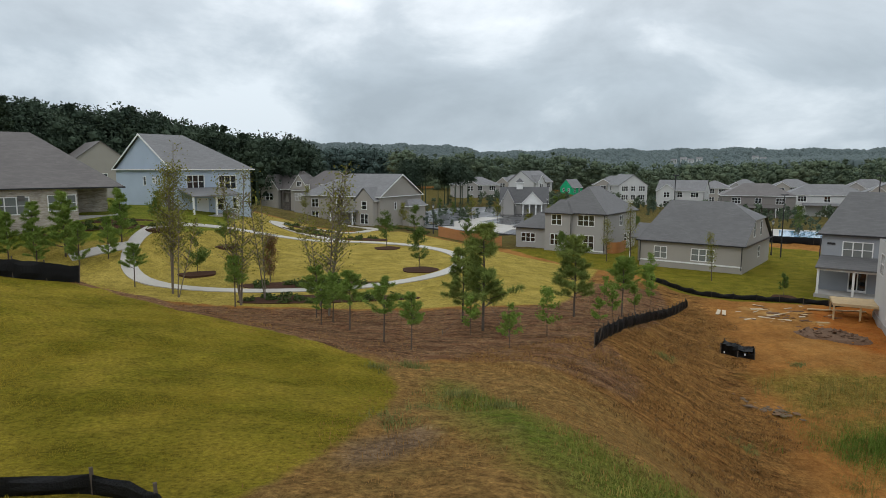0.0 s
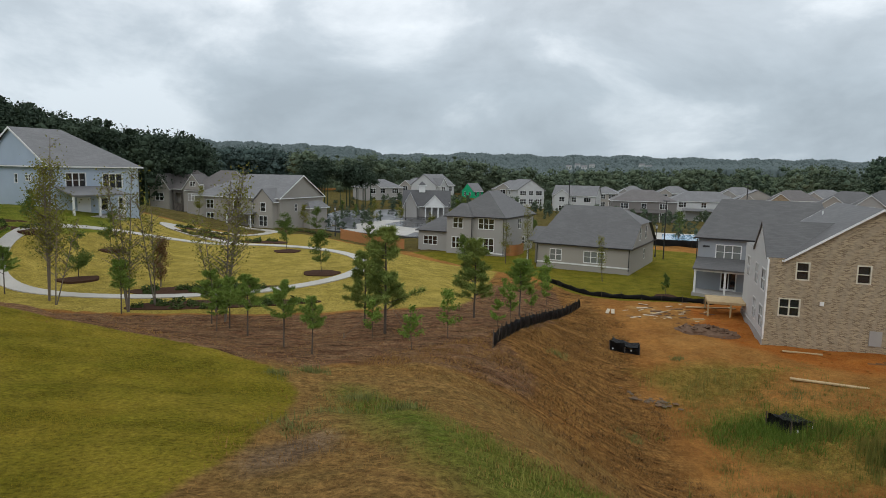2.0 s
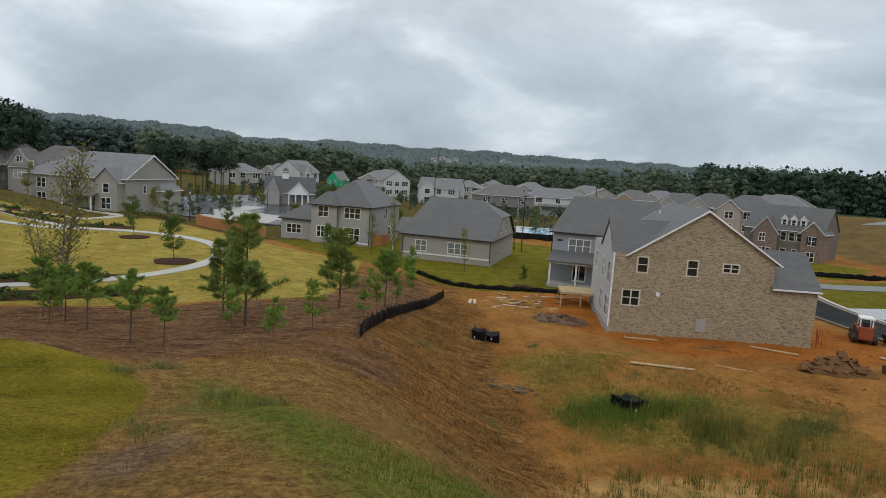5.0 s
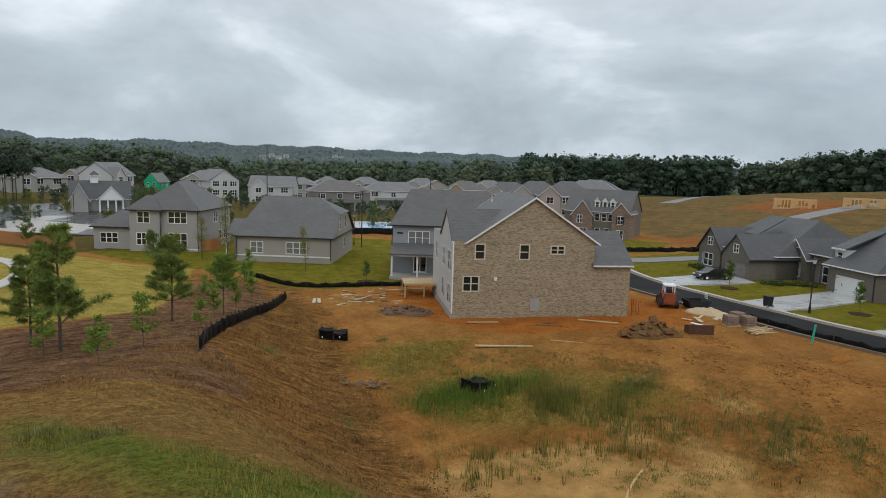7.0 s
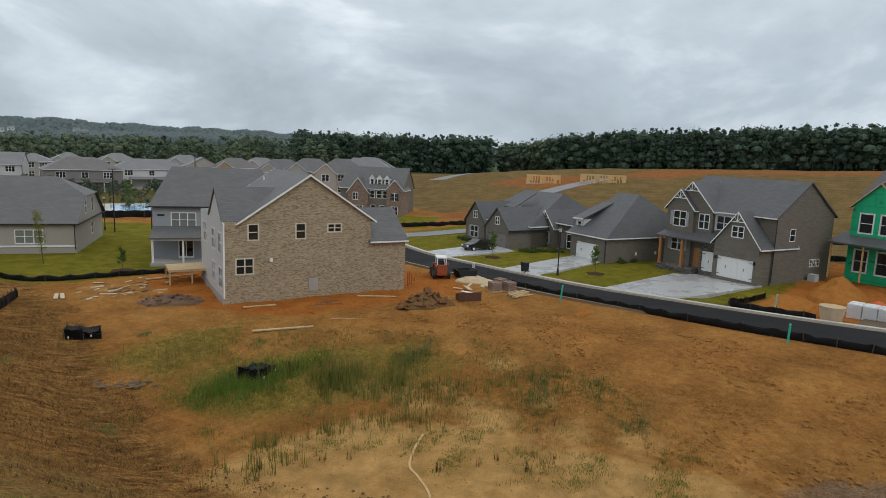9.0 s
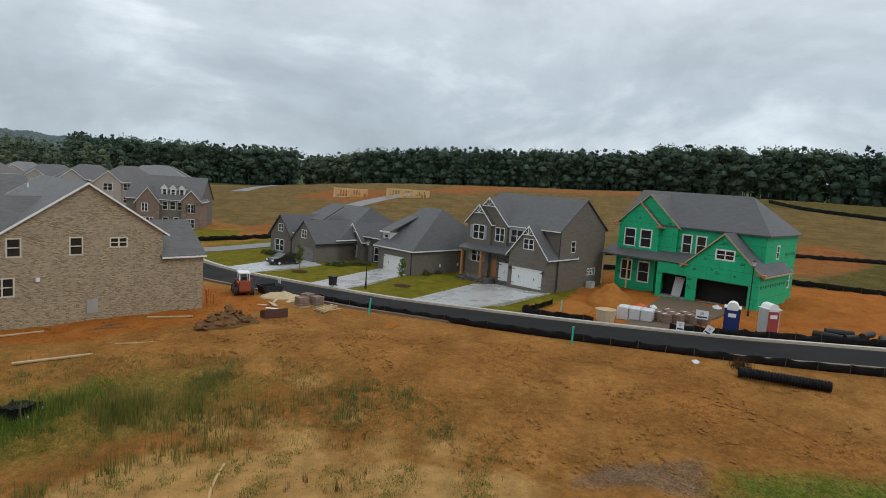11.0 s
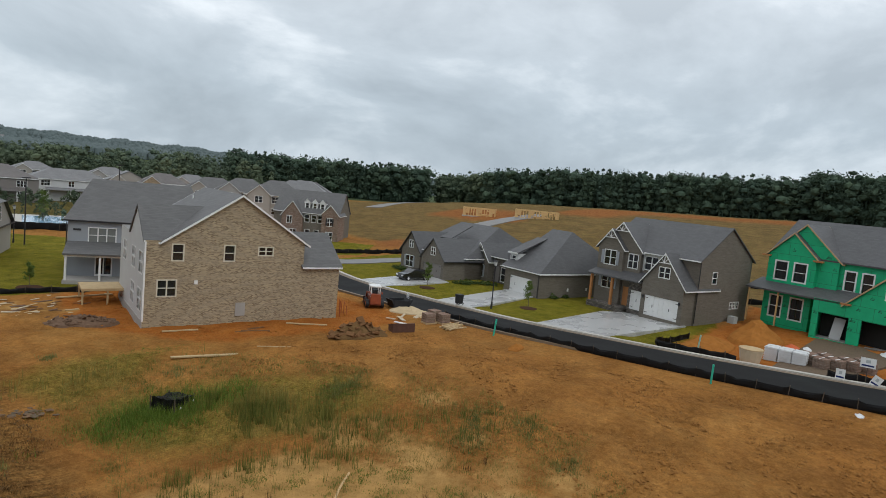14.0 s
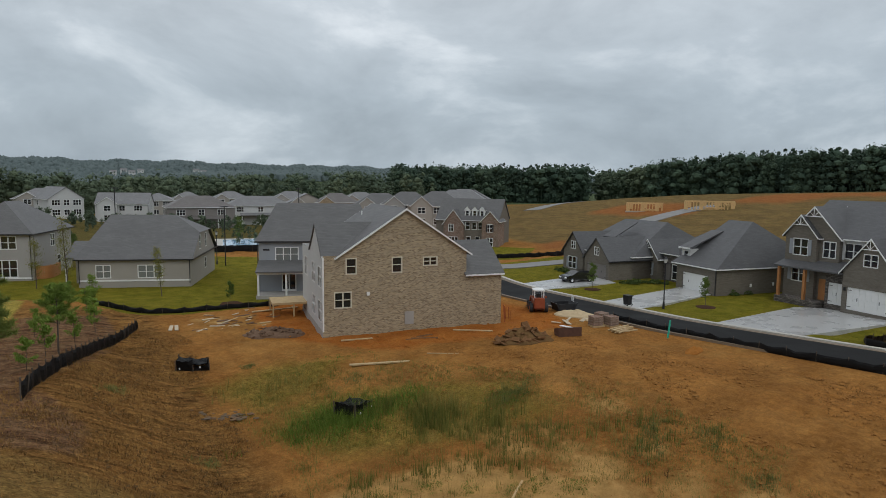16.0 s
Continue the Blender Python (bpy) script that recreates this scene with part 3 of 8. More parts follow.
M["asphalt"] = wet("wet_asphalt", (0.012, 0.012, 0.012), (0.026, 0.026, 0.026), 0.4, 0.95, 0.22, 0.05)
M["lane"] = wet("new_lane_concrete", (0.15, 0.145, 0.14), (0.24, 0.23, 0.22), 0.3, 0.8, 0.3, 0.3)
M["muddy_kerb"] = wet("muddy_kerb", (0.12, 0.085, 0.05), (0.26, 0.20, 0.14), 0.5, 0.8)
M["wet_lot"] = wet("rain_wet_car_park", (0.028, 0.028, 0.03), (0.055, 0.055, 0.057), -0.15, 0.75, 0.09, 0.6)
M["pale_concrete"] = wet("wet_pale_concrete", (0.36, 0.335, 0.29), (0.52, 0.485, 0.43), 0.15, 0.7, 0.4)
M["drive_concrete"] = wet("wet_driveway_concrete", (0.33, 0.33, 0.325), (0.52, 0.515, 0.50), 0.08, 0.5, 0.3)
M["poolwater"] = wet("pool_water", (0.24, 0.42, 0.60), (0.30, 0.50, 0.68), 0.03, 0.1)


def smooth_line(pts, n=6):
    out = []
    P = [np.array(q, float) for q in pts]
    P = [2 * P[0] - P[1]] + P + [2 * P[-1] - P[-2]]
    for i in range(1, len(P) - 2):
        for k in range(n):
            t = k / n
            out.append(0.5 * (2 * P[i] + (P[i + 1] - P[i - 1]) * t + (2 * P[i - 1] - 5 * P[i] + 4 * P[i + 1] - P[i + 2]) * t * t + (3 * P[i] - P[i - 1] - 3 * P[i + 1] + P[i + 2]) * t ** 3))
    out.append(P[-2])
    return np.array(out)


def ribbon(name, pts, lo, hi, rise, depth, material, label, category, closed=False, n=6, drop_to=None, kind="structure"):
    """A paved strip along a line, between two offsets from it, that follows the land."""
    c = smooth_line(pts, n)
    t = np.gradient(c, axis=0)
    if closed:
        t[0] = t[-1] = c[1] - c[-2]
    t /= np.linalg.norm(t, axis=1)[:, None]
    nrm = np.stack([t[:, 1], -t[:, 0]], 1)
    a, b = c + nrm * lo, c + nrm * hi
    bm = bmesh.new()
    rows = []
    for pa, pb, pc in zip(a, b, c):
        zc = gz(*pc) if drop_to is None else drop_to(*pc)
        za, zb = (gz(*pa), gz(*pb)) if drop_to is None else (zc, zc)
        rows.append([bm.verts.new((*pa, za + rise)), bm.verts.new((*pb, zb + rise)), bm.verts.new((*pb, zb - depth)), bm.verts.new((*pa, za - depth))])
    for r0, r1 in zip(rows, rows[1:]):
        for k in range(4):
            bm.faces.new((r0[k], r0[(k + 1) % 4], r1[(k + 1) % 4], r1[k]))
    if not closed:
        bm.faces.new(rows[0])
        bm.faces.new(rows[-1][::-1])
    ob = part(name, bm, material)
    return tagged(ob, label, category, kind=kind)


def road_z(x, y):
    return 0.05 + 0.9 * float(sstep(35, -15, y)) + 1.0 * float(sstep(-6, -36, y))


ribbon("road", ROAD, -ROAD_HALF, ROAD_HALF, 0.03, 0.6, M["asphalt"], "wet dark asphalt street beside the building lots", "road", drop_to=road_z)
ribbon("kerb_near", ROAD, -ROAD_HALF - 0.3, -ROAD_HALF, 0.08, 0.5, M["muddy_kerb"], "low muddy concrete kerb along the street", "kerb", drop_to=road_z)
ribbon("gutter", ROAD, ROAD_HALF - 0.5, ROAD_HALF - 0.004, 0.055, 0.4, M["muddy_kerb"], "silty concrete gutter along the kerb", "gutter", drop_to=road_z)
ribbon("kerb_far", ROAD, ROAD_HALF, ROAD_HALF + 0.5, 0.16, 0.5, M["pale_concrete"], "low concrete kerb along the street", "kerb", drop_to=road_z)


def slab(name, pts, material, label, category, rise=0.06, flat=None):
    """A flat paved area with a given outline."""
    bm = bmesh.new()
    top = [bm.verts.new((x, y, (gz(x, y) if flat is None else flat) + rise)) for x, y in pts]
    low = [bm.verts.new((x, y, v.co.z - 0.7)) for (x, y), v in zip(pts, top)]
    bm.faces.new(top)
    bm.faces.new(low[::-1])
    for k in range(len(pts)):
        j = (k + 1) % len(pts)
        bm.faces.new((top[k], low[k], low[j], top[j]))
    bmesh.ops.triangulate(bm, faces=[f for f in bm.faces if len(f.verts) > 4])
    return tagged(part(name, bm, material), label, category, kind="structure")


# ---- houses ----
WIN_MESH = {}


def lattice(xs, zs, gaps, y0, y1):
    """One connected frame: a plate of cells between the lines xs and zs, with some cells (i, k) left open."""
    bm = bmesh.new()
    seen = {}

    def vert(i, k, y):
        if (i, k, y) not in seen:
            seen[i, k, y] = bm.verts.new((xs[i], y, zs[k]))
        return seen[i, k, y]

    solid = {(i, k) for i in range(len(xs) - 1) for k in range(len(zs) - 1)} - set(gaps)
    for i, k in sorted(solid):
        for y in (y0, y1):
            bm.faces.new([vert(i, k, y), vert(i + 1, k, y), vert(i + 1, k + 1, y), vert(i, k + 1, y)])
        for (di, dk), (a, b) in (((-1, 0), ((i, k), (i, k + 1))), ((1, 0), ((i + 1, k), (i + 1, k + 1))), ((0, -1), ((i, k), (i + 1, k))), ((0, 1), ((i, k + 1), (i + 1, k + 1)))):
            if (i + di, k + dk) not in solid:
                bm.faces.new([vert(*a, y0), vert(*b, y0), vert(*b, y1), vert(*a, y1)])
    return bm


def window_mesh(w, h, n, frame_mat, rails=True, b=0.1, pane=None):
    """Frame with sashes, and one pane mesh per sash. Local x along the wall, -y outward, origin at the lower middle."""
    key = (round(w, 2), round(h, 2), n, frame_mat.name, rails, b, pane.name)
    if key not in WIN_MESH:
        sw = w / n
        xs = [-w / 2 - b, -w / 2]
        for k in range(1, n):
            xs += [-w / 2 + k * sw - 0.05, -w / 2 + k * sw + 0.05]
        xs += [w / 2, w / 2 + b]
        zs = [-b, 0] + ([h / 2 - 0.03, h / 2 + 0.03] if rails else []) + [h, h + b]
        gaps = [(1 + 2 * k, z) for k in range(n) for z in ((1, 3) if rails else (1,))]
        bm = lattice(xs, zs, gaps, -0.05, 0.05)
        f = bpy.data.meshes.new("window_frame")
        bmesh.ops.recalc_face_normals(bm, faces=bm.faces)
        bm.to_mesh(f)
        bm.free()
        f.materials.append(frame_mat)
        bm = boxes((-sw / 2 + 0.03, sw / 2 - 0.03, 0.052, 0.062, 0.0, h))
        g = bpy.data.meshes.new("pane")
        bmesh.ops.recalc_face_normals(bm, faces=bm.faces)
        bm.to_mesh(g)
        bm.free()
        g.materials.append(pane)
        WIN_MESH[key] = f, g
    return WIN_MESH[key]


FACE = {"S": (0, (1, 0)), "N": (180, (-1, 0)), "W": (-90, (0, -1)), "E": (90, (0, 1))}


class House:
    """Collects walls, roofs and openings of one house in its own frame: x to the right, y to the back, S faces the viewer."""

    def __init__(self, name, label, m, wall, roof, trim=None, group="houses of the estate", category="house"):
        self.clip, self.run, self.run_w = 0, None, None
        self.ob = thing(name, label, category, m, group)
        self.wall, self.roof, self.trim, self.border = wall, roof, trim or M["white"], 0.1
        self.sash, self.pane = self.trim, M["pane"]

    def window(self, side, c, d, z, w, h, n=1, frame_mat=None, rails=True):
        """c: place along the face; d: the face's own place."""
        f, g = window_mesh(w, h, n, frame_mat or self.sash, rails, self.border, self.pane)
        x, y = (c, d) if side in "SN" else (d, c)
        m = pose(x, y, z, 0, 0, FACE[side][0])
        win = share("window", f, self.ob, m)
        for k in range(n):
            share("pane", g, win, pose(-w / 2 + (k + 0.5) * w / n, 0, 0))

    def face(self, bm, side, a, b, d, zb, top, holes, th=0.2):
        """One wall face from a to b at d, with a top line of (s, z), pierced by holes (c, z, w, h)."""
        out = {"S": -1, "N": 1, "W": -1, "E": 1}[side]

        def at(s, z, inn=0.0):
            return (s, d - out * inn, z) if side in "SN" else (d - out * inn, s, z)

        cuts = sorted({a, b, *[s for s, _ in top if a < s < b], *[x for c, z, w, h in holes for x in (c - w / 2, c + w / 2)]})
        ts, tz = [s for s, _ in top], [z for _, z in top]
        for s0, s1 in zip(cuts, cuts[1:]):
            mid = (s0 + s1) / 2
            hs = sorted([(z, z + h) for c, z, w, h in holes if abs(mid - c) < w / 2])
            lo = zb
            for z0, z1 in hs + [(None, None)]:
                if z0 is None:
                    q = [at(s0, lo), at(s1, lo), at(s1, np.interp(s1, ts, tz)), at(s0, np.interp(s0, ts, tz))]
                else:
                    q = [at(s0, lo), at(s1, lo), at(s1, z0), at(s0, z0)]
                    lo = z1
                bm.faces.new([bm.verts.new(k) for k in q])
        for c, z, w, h in holes:
            e = [(c - w / 2, z), (c + w / 2, z), (c + w / 2, z + h), (c - w / 2, z + h)]
            for (s0, z0), (s1, z1) in zip(e, e[1:] + e[:1]):
                bm.faces.new([bm.verts.new(k) for k in (at(s0, z0), at(s1, z1), at(s1, z1, th), at(s0, z0, th))])

    def block(self, x0, x1, y0, y1, zb, ze, rise=None, kind="x", wins=(), wall=None, roof=None, over=0.35, skip="", hips="", trim=None, frame_mat=None, rake=False, low=0.0, extra=()):
        """One volume. kind 'x' or 'y': ridge along that axis; 'hip': all round. hips: for 'x'/'y', ends that slope (W, E, S, N).
        wins: (side, c, z, w, h, n). low: how far the walls go into the ground. rake: pale boards up the gables."""
        wall, roof = wall or self.wall, roof or self.roof
        xm, ym = (x0 + x1) / 2, (y0 + y1) / 2
        zr = ze + (rise or 0)
        tops = {s: [(-99, ze), (99, ze)] for s in "SNWE"}
        if kind == "x":
            for s in "WE":
                if s not in hips:
                    q = self.clip if s == "E" else 0
                    tops[s] = [(y0, ze), (ym, zr), (y1, ze)] if not q else [(y0, ze), (ym - (ym - y0) * q, zr - (zr - ze) * q), (ym + (ym - y0) * q, zr - (zr - ze) * q), (y1, ze)]
        if kind == "y":
            for s in "SN":
                if s not in hips:
                    tops[s] = [(x0, ze), (xm, zr), (x1, ze)]
        bm = bmesh.new()
        for s in "SNWE":
            if s in skip:
                continue
            a, b, d = (x0, x1, y0 if s == "S" else y1) if s in "SN" else (y0, y1, x0 if s == "W" else x1)
            holes = [(w[1], w[2], w[3], w[4]) for w in list(wins) + list(extra) if w[0] == s]
            self.face(bm, s, a, b, d, zb - low, tops[s], holes)
        part("wall", bm, wall, self.ob)
        # windows in the openings; no rooms, dark panes carry the interior shade
        for w in wins:
            s = w[0]
            d = {"S": y0 + 0.16, "N": y1 - 0.16, "W": x0 + 0.16, "E": x1 - 0.16}[s]
            self.window(s, w[1], d - (0.12 if s in "SW" else -0.12), w[2], w[3], w[4], w[5] if len(w) > 5 else 1, frame_mat)
        if rise:
            self.cover(x0, x1, y0, y1, ze, zr, kind, hips, over, roof, rake, trim)

    def cover(self, x0, x1, y0, y1, ze, zr, kind, hips, over, roof, rake=False, trim=None):
        th = 0.16
        trim = trim or self.trim
        xm, ym = (x0 + x1) / 2, (y0 + y1) / 2
        bm = bmesh.new()
        if kind in "xy" and not hips:
            a, b = (y0, y1) if kind == "x" else (x0, x1)
            c = (a + b) / 2
            k = (zr - ze) / (c - a)
            e0, e1, zl = a - over, b + over, ze - k * over
            poly = [(e0, zl), (c, zr), (e1, zl), (e1, zl + th), (c, zr + th), (e0, zl + th)]
            lo, hi = (x0, x1) if kind == "x" else (y0, y1)
            prism(bm, poly, kind, lo - over * 0.6, hi + over * 0.6)
            part("roof", bm, roof, self.ob)
            if rake:
                for g0, g1 in ((lo - over * 0.6 - 0.05, lo - over * 0.6 - 0.004), (hi + over * 0.6 + 0.004, hi + over * 0.6 + 0.05)):
                    bm = bmesh.new()
                    w = 0.13
                    prism(bm, [(e0, zl - w + 0.12), (c, zr - w + 0.12), (e1, zl - w + 0.12), (e1, zl + th), (c, zr + th), (e0, zl + th)], kind, g0, g1)
                    part("rake_board", bm, trim, self.ob)
            for e, sgn in ((e0, -1), (e1, 1)):
                d = (lo - over * 0.5, hi + over * 0.5, e - 0.09, e - 0.004) if sgn < 0 else (lo - over * 0.5, hi + over * 0.5, e + 0.004, e + 0.09)
                dims = (*d, zl, zl + 0.13) if kind == "x" else (d[2], d[3], d[0], d[1], zl, zl + 0.13)
                part("gutter", boxes(dims), trim, self.ob)
            return
        # hipped forms
        X0, X1, Y0, Y1 = x0 - over, x1 + over, y0 - over, y1 + over
        if kind == "hip":
            hips, kind = ("WE", "x") if (x1 - x0) >= (y1 - y0) else ("SN", "y")
        z0 = ze - 0.12
        half = (Y1 - Y0) / 2 if kind == "x" else (X1 - X0) / 2
        run = self.run or half * 0.95
        if kind == "x":
            r0 = X0 + (min(self.run_w or run, (X1 - X0) / 2 - 0.05) if "W" in hips else 0)
            r1 = X1 - (min(run, (X1 - X0) / 2 - 0.05) if "E" in hips else 0)
            ridge = [(r0, ym, zr), (r1, ym, zr)]
        else:
            r0 = Y0 + (min(run, (Y1 - Y0) / 2 - 0.05) if "S" in hips else 0)
            r1 = Y1 - (min(run, (Y1 - Y0) / 2 - 0.05) if "N" in hips else 0)
            ridge = [(xm, r0, zr), (xm, r1, zr)]
        e = [bm.verts.new(q) for q in ((X0, Y0, z0), (X1, Y0, z0), (X1, Y1, z0), (X0, Y1, z0))]
        u = [bm.verts.new((v.co.x, v.co.y, z0 + th)) for v in e]
        r = [bm.verts.new(q) for q in ridge]
        bm.faces.new(e[::-1])
        for k in range(4):
            bm.faces.new((e[k], e[(k + 1) % 4], u[(k + 1) % 4], u[k]))
        slopes = [((u[0], u[1], r[1], r[0]), ""), ((u[2], u[3], r[0], r[1]), ""), ((u[3], u[0], r[0]), "W"), ((u[1], u[2], r[1]), "E")]
        if kind == "y":
            slopes = [((u[1], u[2], r[1], r[0]), ""), ((u[3], u[0], r[0], r[1]), ""), ((u[0], u[1], r[0]), "S"), ((u[2], u[3], r[1]), "N")]
        if self.clip and kind == "x" and "E" not in hips:
            # a gable whose tip is cut back by a small hip
            q, top = self.clip, z0 + th
            zc = zr - (zr - top) * q
            A, B = bm.verts.new((X1, ym - half * q, zc)), bm.verts.new((X1, ym + half * q, zc))
            back = bm.verts.new((X1 - half * q * 1.1, ym, zr))
            bm.faces.new((u[0], u[1], A, back, r[0]))
            bm.faces.new((u[2], u[3], r[0], back, B))
            bm.faces.new((A, B, back))
            bm.faces.new((u[3], u[0], r[0]))
            bm.verts.remove(r[1])
            slopes = []
        for f, end in slopes:
            if end in hips:
                bm.faces.new(f)
            else:
                c0, c1, ct = f[0].co, f[1].co, f[2].co
                d = Vector((-0.03, 0, 0)) if end == "W" else Vector((0.03, 0, 0)) if end == "E" else Vector((0, -0.03, 0)) if end == "S" else Vector((0, 0.03, 0))
                bb = bmesh.new()
                lowered = Vector((0, 0, -0.26))
                rim = [c0, ct, c1, c1 + lowered * 0.7, ct + lowered, c0 + lowered * 0.7]
                A, B = [bb.verts.new(q + d * 0.2) for q in rim], [bb.verts.new(q + d * 1.6) for q in rim]
                for a_, b_ in ((0, 1), (1, 2)):
                    o_ = 5 if a_ == 0 else 3
                    l0, l1 = (5, 4) if a_ == 0 else (4, 3)
                    quad = (a_, b_, l1, l0)
                    bb.faces.new([A[q] for q in quad])
                    bb.faces.new([B[q] for q in quad[::-1]])
                for q in range(6):
                    bb.faces.new((A[q], A[(q + 1) % 6], B[(q + 1) % 6], B[q]))
                part("rake_board", bb, trim, self.ob)
        part("roof", bm, roof, self.ob)
        w = 0.07
        for dims in ((X0 - w, X1 + w, Y0 - w, Y0 - 0.004), (X0 - w, X1 + w, Y1 + 0.004, Y1 + w), (X0 - w, X0 - 0.004, Y0, Y1), (X1 + 0.004, X1 + w, Y0, Y1)):
            part("gutter", boxes((*dims, z0 + 0.01, z0 + 0.15)), trim, self.ob)

    def slope(self, x0, x1, y0, y1, z0, z1, roof=None, axis="y"):
        """A lean-to roof that rises from z0 at y0 to z1 at y1 (or along x)."""
        bm = bmesh.new()
        if axis == "y":
            prism(bm, [(y0, z0), (y1, z1), (y1, z1 + 0.16), (y0, z0 + 0.16)], "x", x0, x1)
        else:
            prism(bm, [(x0, z0), (x1, z1), (x1, z1 + 0.16), (x0, z0 + 0.16)], "y", y0, y1)
        part("porch_roof", bm, roof or self.roof, self.ob)

    def piece(self, name, material, *dims, label=""):
        return part(name, boxes(*dims), material, self.ob, label)

    def pipe(self, x, y, z0, z1, r=0.05, material=None, name="downpipe"):
        bm = bmesh.new()
        bar(bm, (x, y, z0), (x, y, z1), r)
        part(name, bm, material or M["blacktrim"], self.ob)

    def bracket(self, c, y, z, k):
        """A small white timber truss in the tip of a front gable; k is the gable's slope."""
        drop = 0.95
        half = drop / k
        bm = bmesh.new()
        bar(bm, (c - half, y, z - drop), (c + half, y, z - drop), 0.05, 0.05, 4)
        bar(bm, (c, y, z - drop - 0.02), (c, y, z - 0.05), 0.05, 0.05, 4)
        for q in (-1, 1):
            bar(bm, (c, y, z - drop), (c + q * half * 0.5, y, z - drop * 0.5), 0.035, 0.035, 4)
        part("gable_bracket", bm, M["white"], self.ob, "white timber gable bracket")

    def garage(self, c, d, z, w, h, side="S"):
        """A panelled garage door in an opening of the wall."""
        bm = bmesh.new()
        rows, cols = 4, max(4, int(w / 0.6))
        for r in range(rows):
            for k in range(cols):
                box(bm, -w / 2 + k * w / cols + 0.008, -w / 2 + (k + 1) * w / cols - 0.008, 0.10, 0.16, r * h / rows + 0.006, (r + 1) * h / rows - 0.006)
        box(bm, -w / 2, w / 2, 0.13, 0.2, 0, h)
        x, y = (c, d) if side in "SN" else (d, c)
        door = part("garage_door", bm, self.trim, self.ob, "white panelled garage door", pose(x, y, z, 0, 0, FACE[side][0]))
        for q in ((-0.06,) if w < 3.2 else (-w / 4, w / 4)):
            part("handle", boxes((q - 0.05, q + 0.01, 0.06, 0.098, h * 0.42, h * 0.56)), M["blacktrim"], door, "black door handle")
        for q in (-w / 2 + 0.06, w / 2 - 0.46):
            for u in (0.14, 0.86):
                part("hinge_strap", boxes((q, q + 0.4, 0.075, 0.098, h * u - 0.03, h * u + 0.03)), M["blacktrim"], door, "black strap hinge")


# ---- the brick house under construction ----
h = House("brick_house", "unfinished tan brick house with bare red clay round it", pose(31.5, 42.1, -0.1, 0, 0, -27), M["brick_tan"], M["roof"])
h.block(0, 12.7, 0, 11.5, 0, 6.6, None, skip="WN", low=1.0, frame_mat=M["cream"],
        wins=[("S", 2.35, 5.1, 0.75, 1.2, 1), ("S", 6.3, 5.1, 0.75, 1.2, 1), ("S", 9.3, 5.6, 1.15, 0.62, 2), ("S", 1.65, 2.3, 1.3, 1.2, 2)])
bm = bmesh.new()
h.face(bm, "S", 1.4, 12.7, 0, 6.6, [(1.4, 6.6), (7.05, 10.35), (12.7, 6.6)], [])
part("gable_wall", bm, M["brick_tan"], h.ob)
h.cover(1.4, 12.7, 0, 11.5, 6.6, 10.35, "y", "", 0.4, M["roof"], True)
h.piece("corner_wall", M["sid_white"], (0.0, 0.12, 0.004, 0.4, -0.2, 6.55))
h.block(0, 6.0, 0.4, 6.6, 0, 6.6, 2.4, "x", skip="SNE", wall=M["sid_white"], low=0.2, over=0.2,
        wins=[("W", 1.6, 3.9, 1.5, 1.6, 2), ("W", 4.8, 3.9, 1.5, 1.6, 2), ("W", 1.6, 1.0, 1.5, 1.6, 2), ("W", 4.8, 1.0, 1.5, 1.6, 2)])
h.block(0, 6, 6.6, 11.5, 0, 6.6, None, skip="SE", wall=M["sid_white"], wins=[("W", 9.2, 3.9, 1.5, 1.6, 2)])
h.piece("foundation", M["concrete"], (-0.06, -0.002, 0.0, 11.5, -1.2, 0.35))
h.piece("corner_board", M["white"], (-0.04, 0.08, -0.03, -0.002, 0.3, 6.5))
h.block(12.7, 16.2, 0.03, 7.0, 0, 4.7, 2.5, "x", skip="W", low=1.0, over=0.3)
h.piece("meter_box", M["white"], (3.65, 3.9, -0.14, 0.0, 3.2, 3.5), label="small white meter box")
h.piece("service_panel", M["concrete"], (7.0, 7.8, -0.08, 0.0, 0.5, 1.6), label="grey metal service panel")
for x, y, z in ((3.2, 4.5, 8.0), (2.6, 8.0, 8.0), (5.5, 9.5, 9.3)):
    h.pipe(x, y, z - 0.4, z + 0.5, 0.06, M["white"], "vent_pipe")

# ---- slate-grey house with the covered patio ----
h = House("patio_house", "slate-grey two-storey house with a covered back patio", pose(38.3, 63.0, 0.0, 0, 0, -38), M["sid_slate"], M["roof"])
h.pane = M["blind"]
h.run = 1.9
h.block(0, 13, 0, 11, 0, 5.8, 4.1, "x", hips="WE", low=0.8, trim=M["blacktrim"],
        wins=[("S", 3.1, 3.6, 2.4, 1.45, 3), ("S", 8.6, 3.6, 1.7, 1.45, 2), ("S", 9.5, 0.9, 1.7, 1.5, 2), ("W", 3, 3.6, 0.9, 1.4, 1), ("W", 8, 3.6, 0.9, 1.4, 1)])
h.slope(0.0, 5.6, -3.2, 0.0, 2.65, 3.5)
h.piece("patio_slab", M["concrete"], (0.0, 5.4, -3.0, -0.003, -0.6, 0.12))
h.piece("beam", M["white"], (0.1, 5.3, -2.95, -2.75, 2.45, 2.66))
for x in (0.25, 3.2, 5.15):
    h.piece("post", M["white"], (x - 0.1, x + 0.1, -2.95, -2.75, 0.12, 2.45))
h.piece("french_door", M["white"], (2.5, 4.1, -0.06, -0.004, 0.12, 2.25))
h.piece("pane", M["pane"], (2.62, 3.24, -0.075, -0.062, 0.35, 2.1), (3.36, 3.98, -0.075, -0.062, 0.35, 2.1))
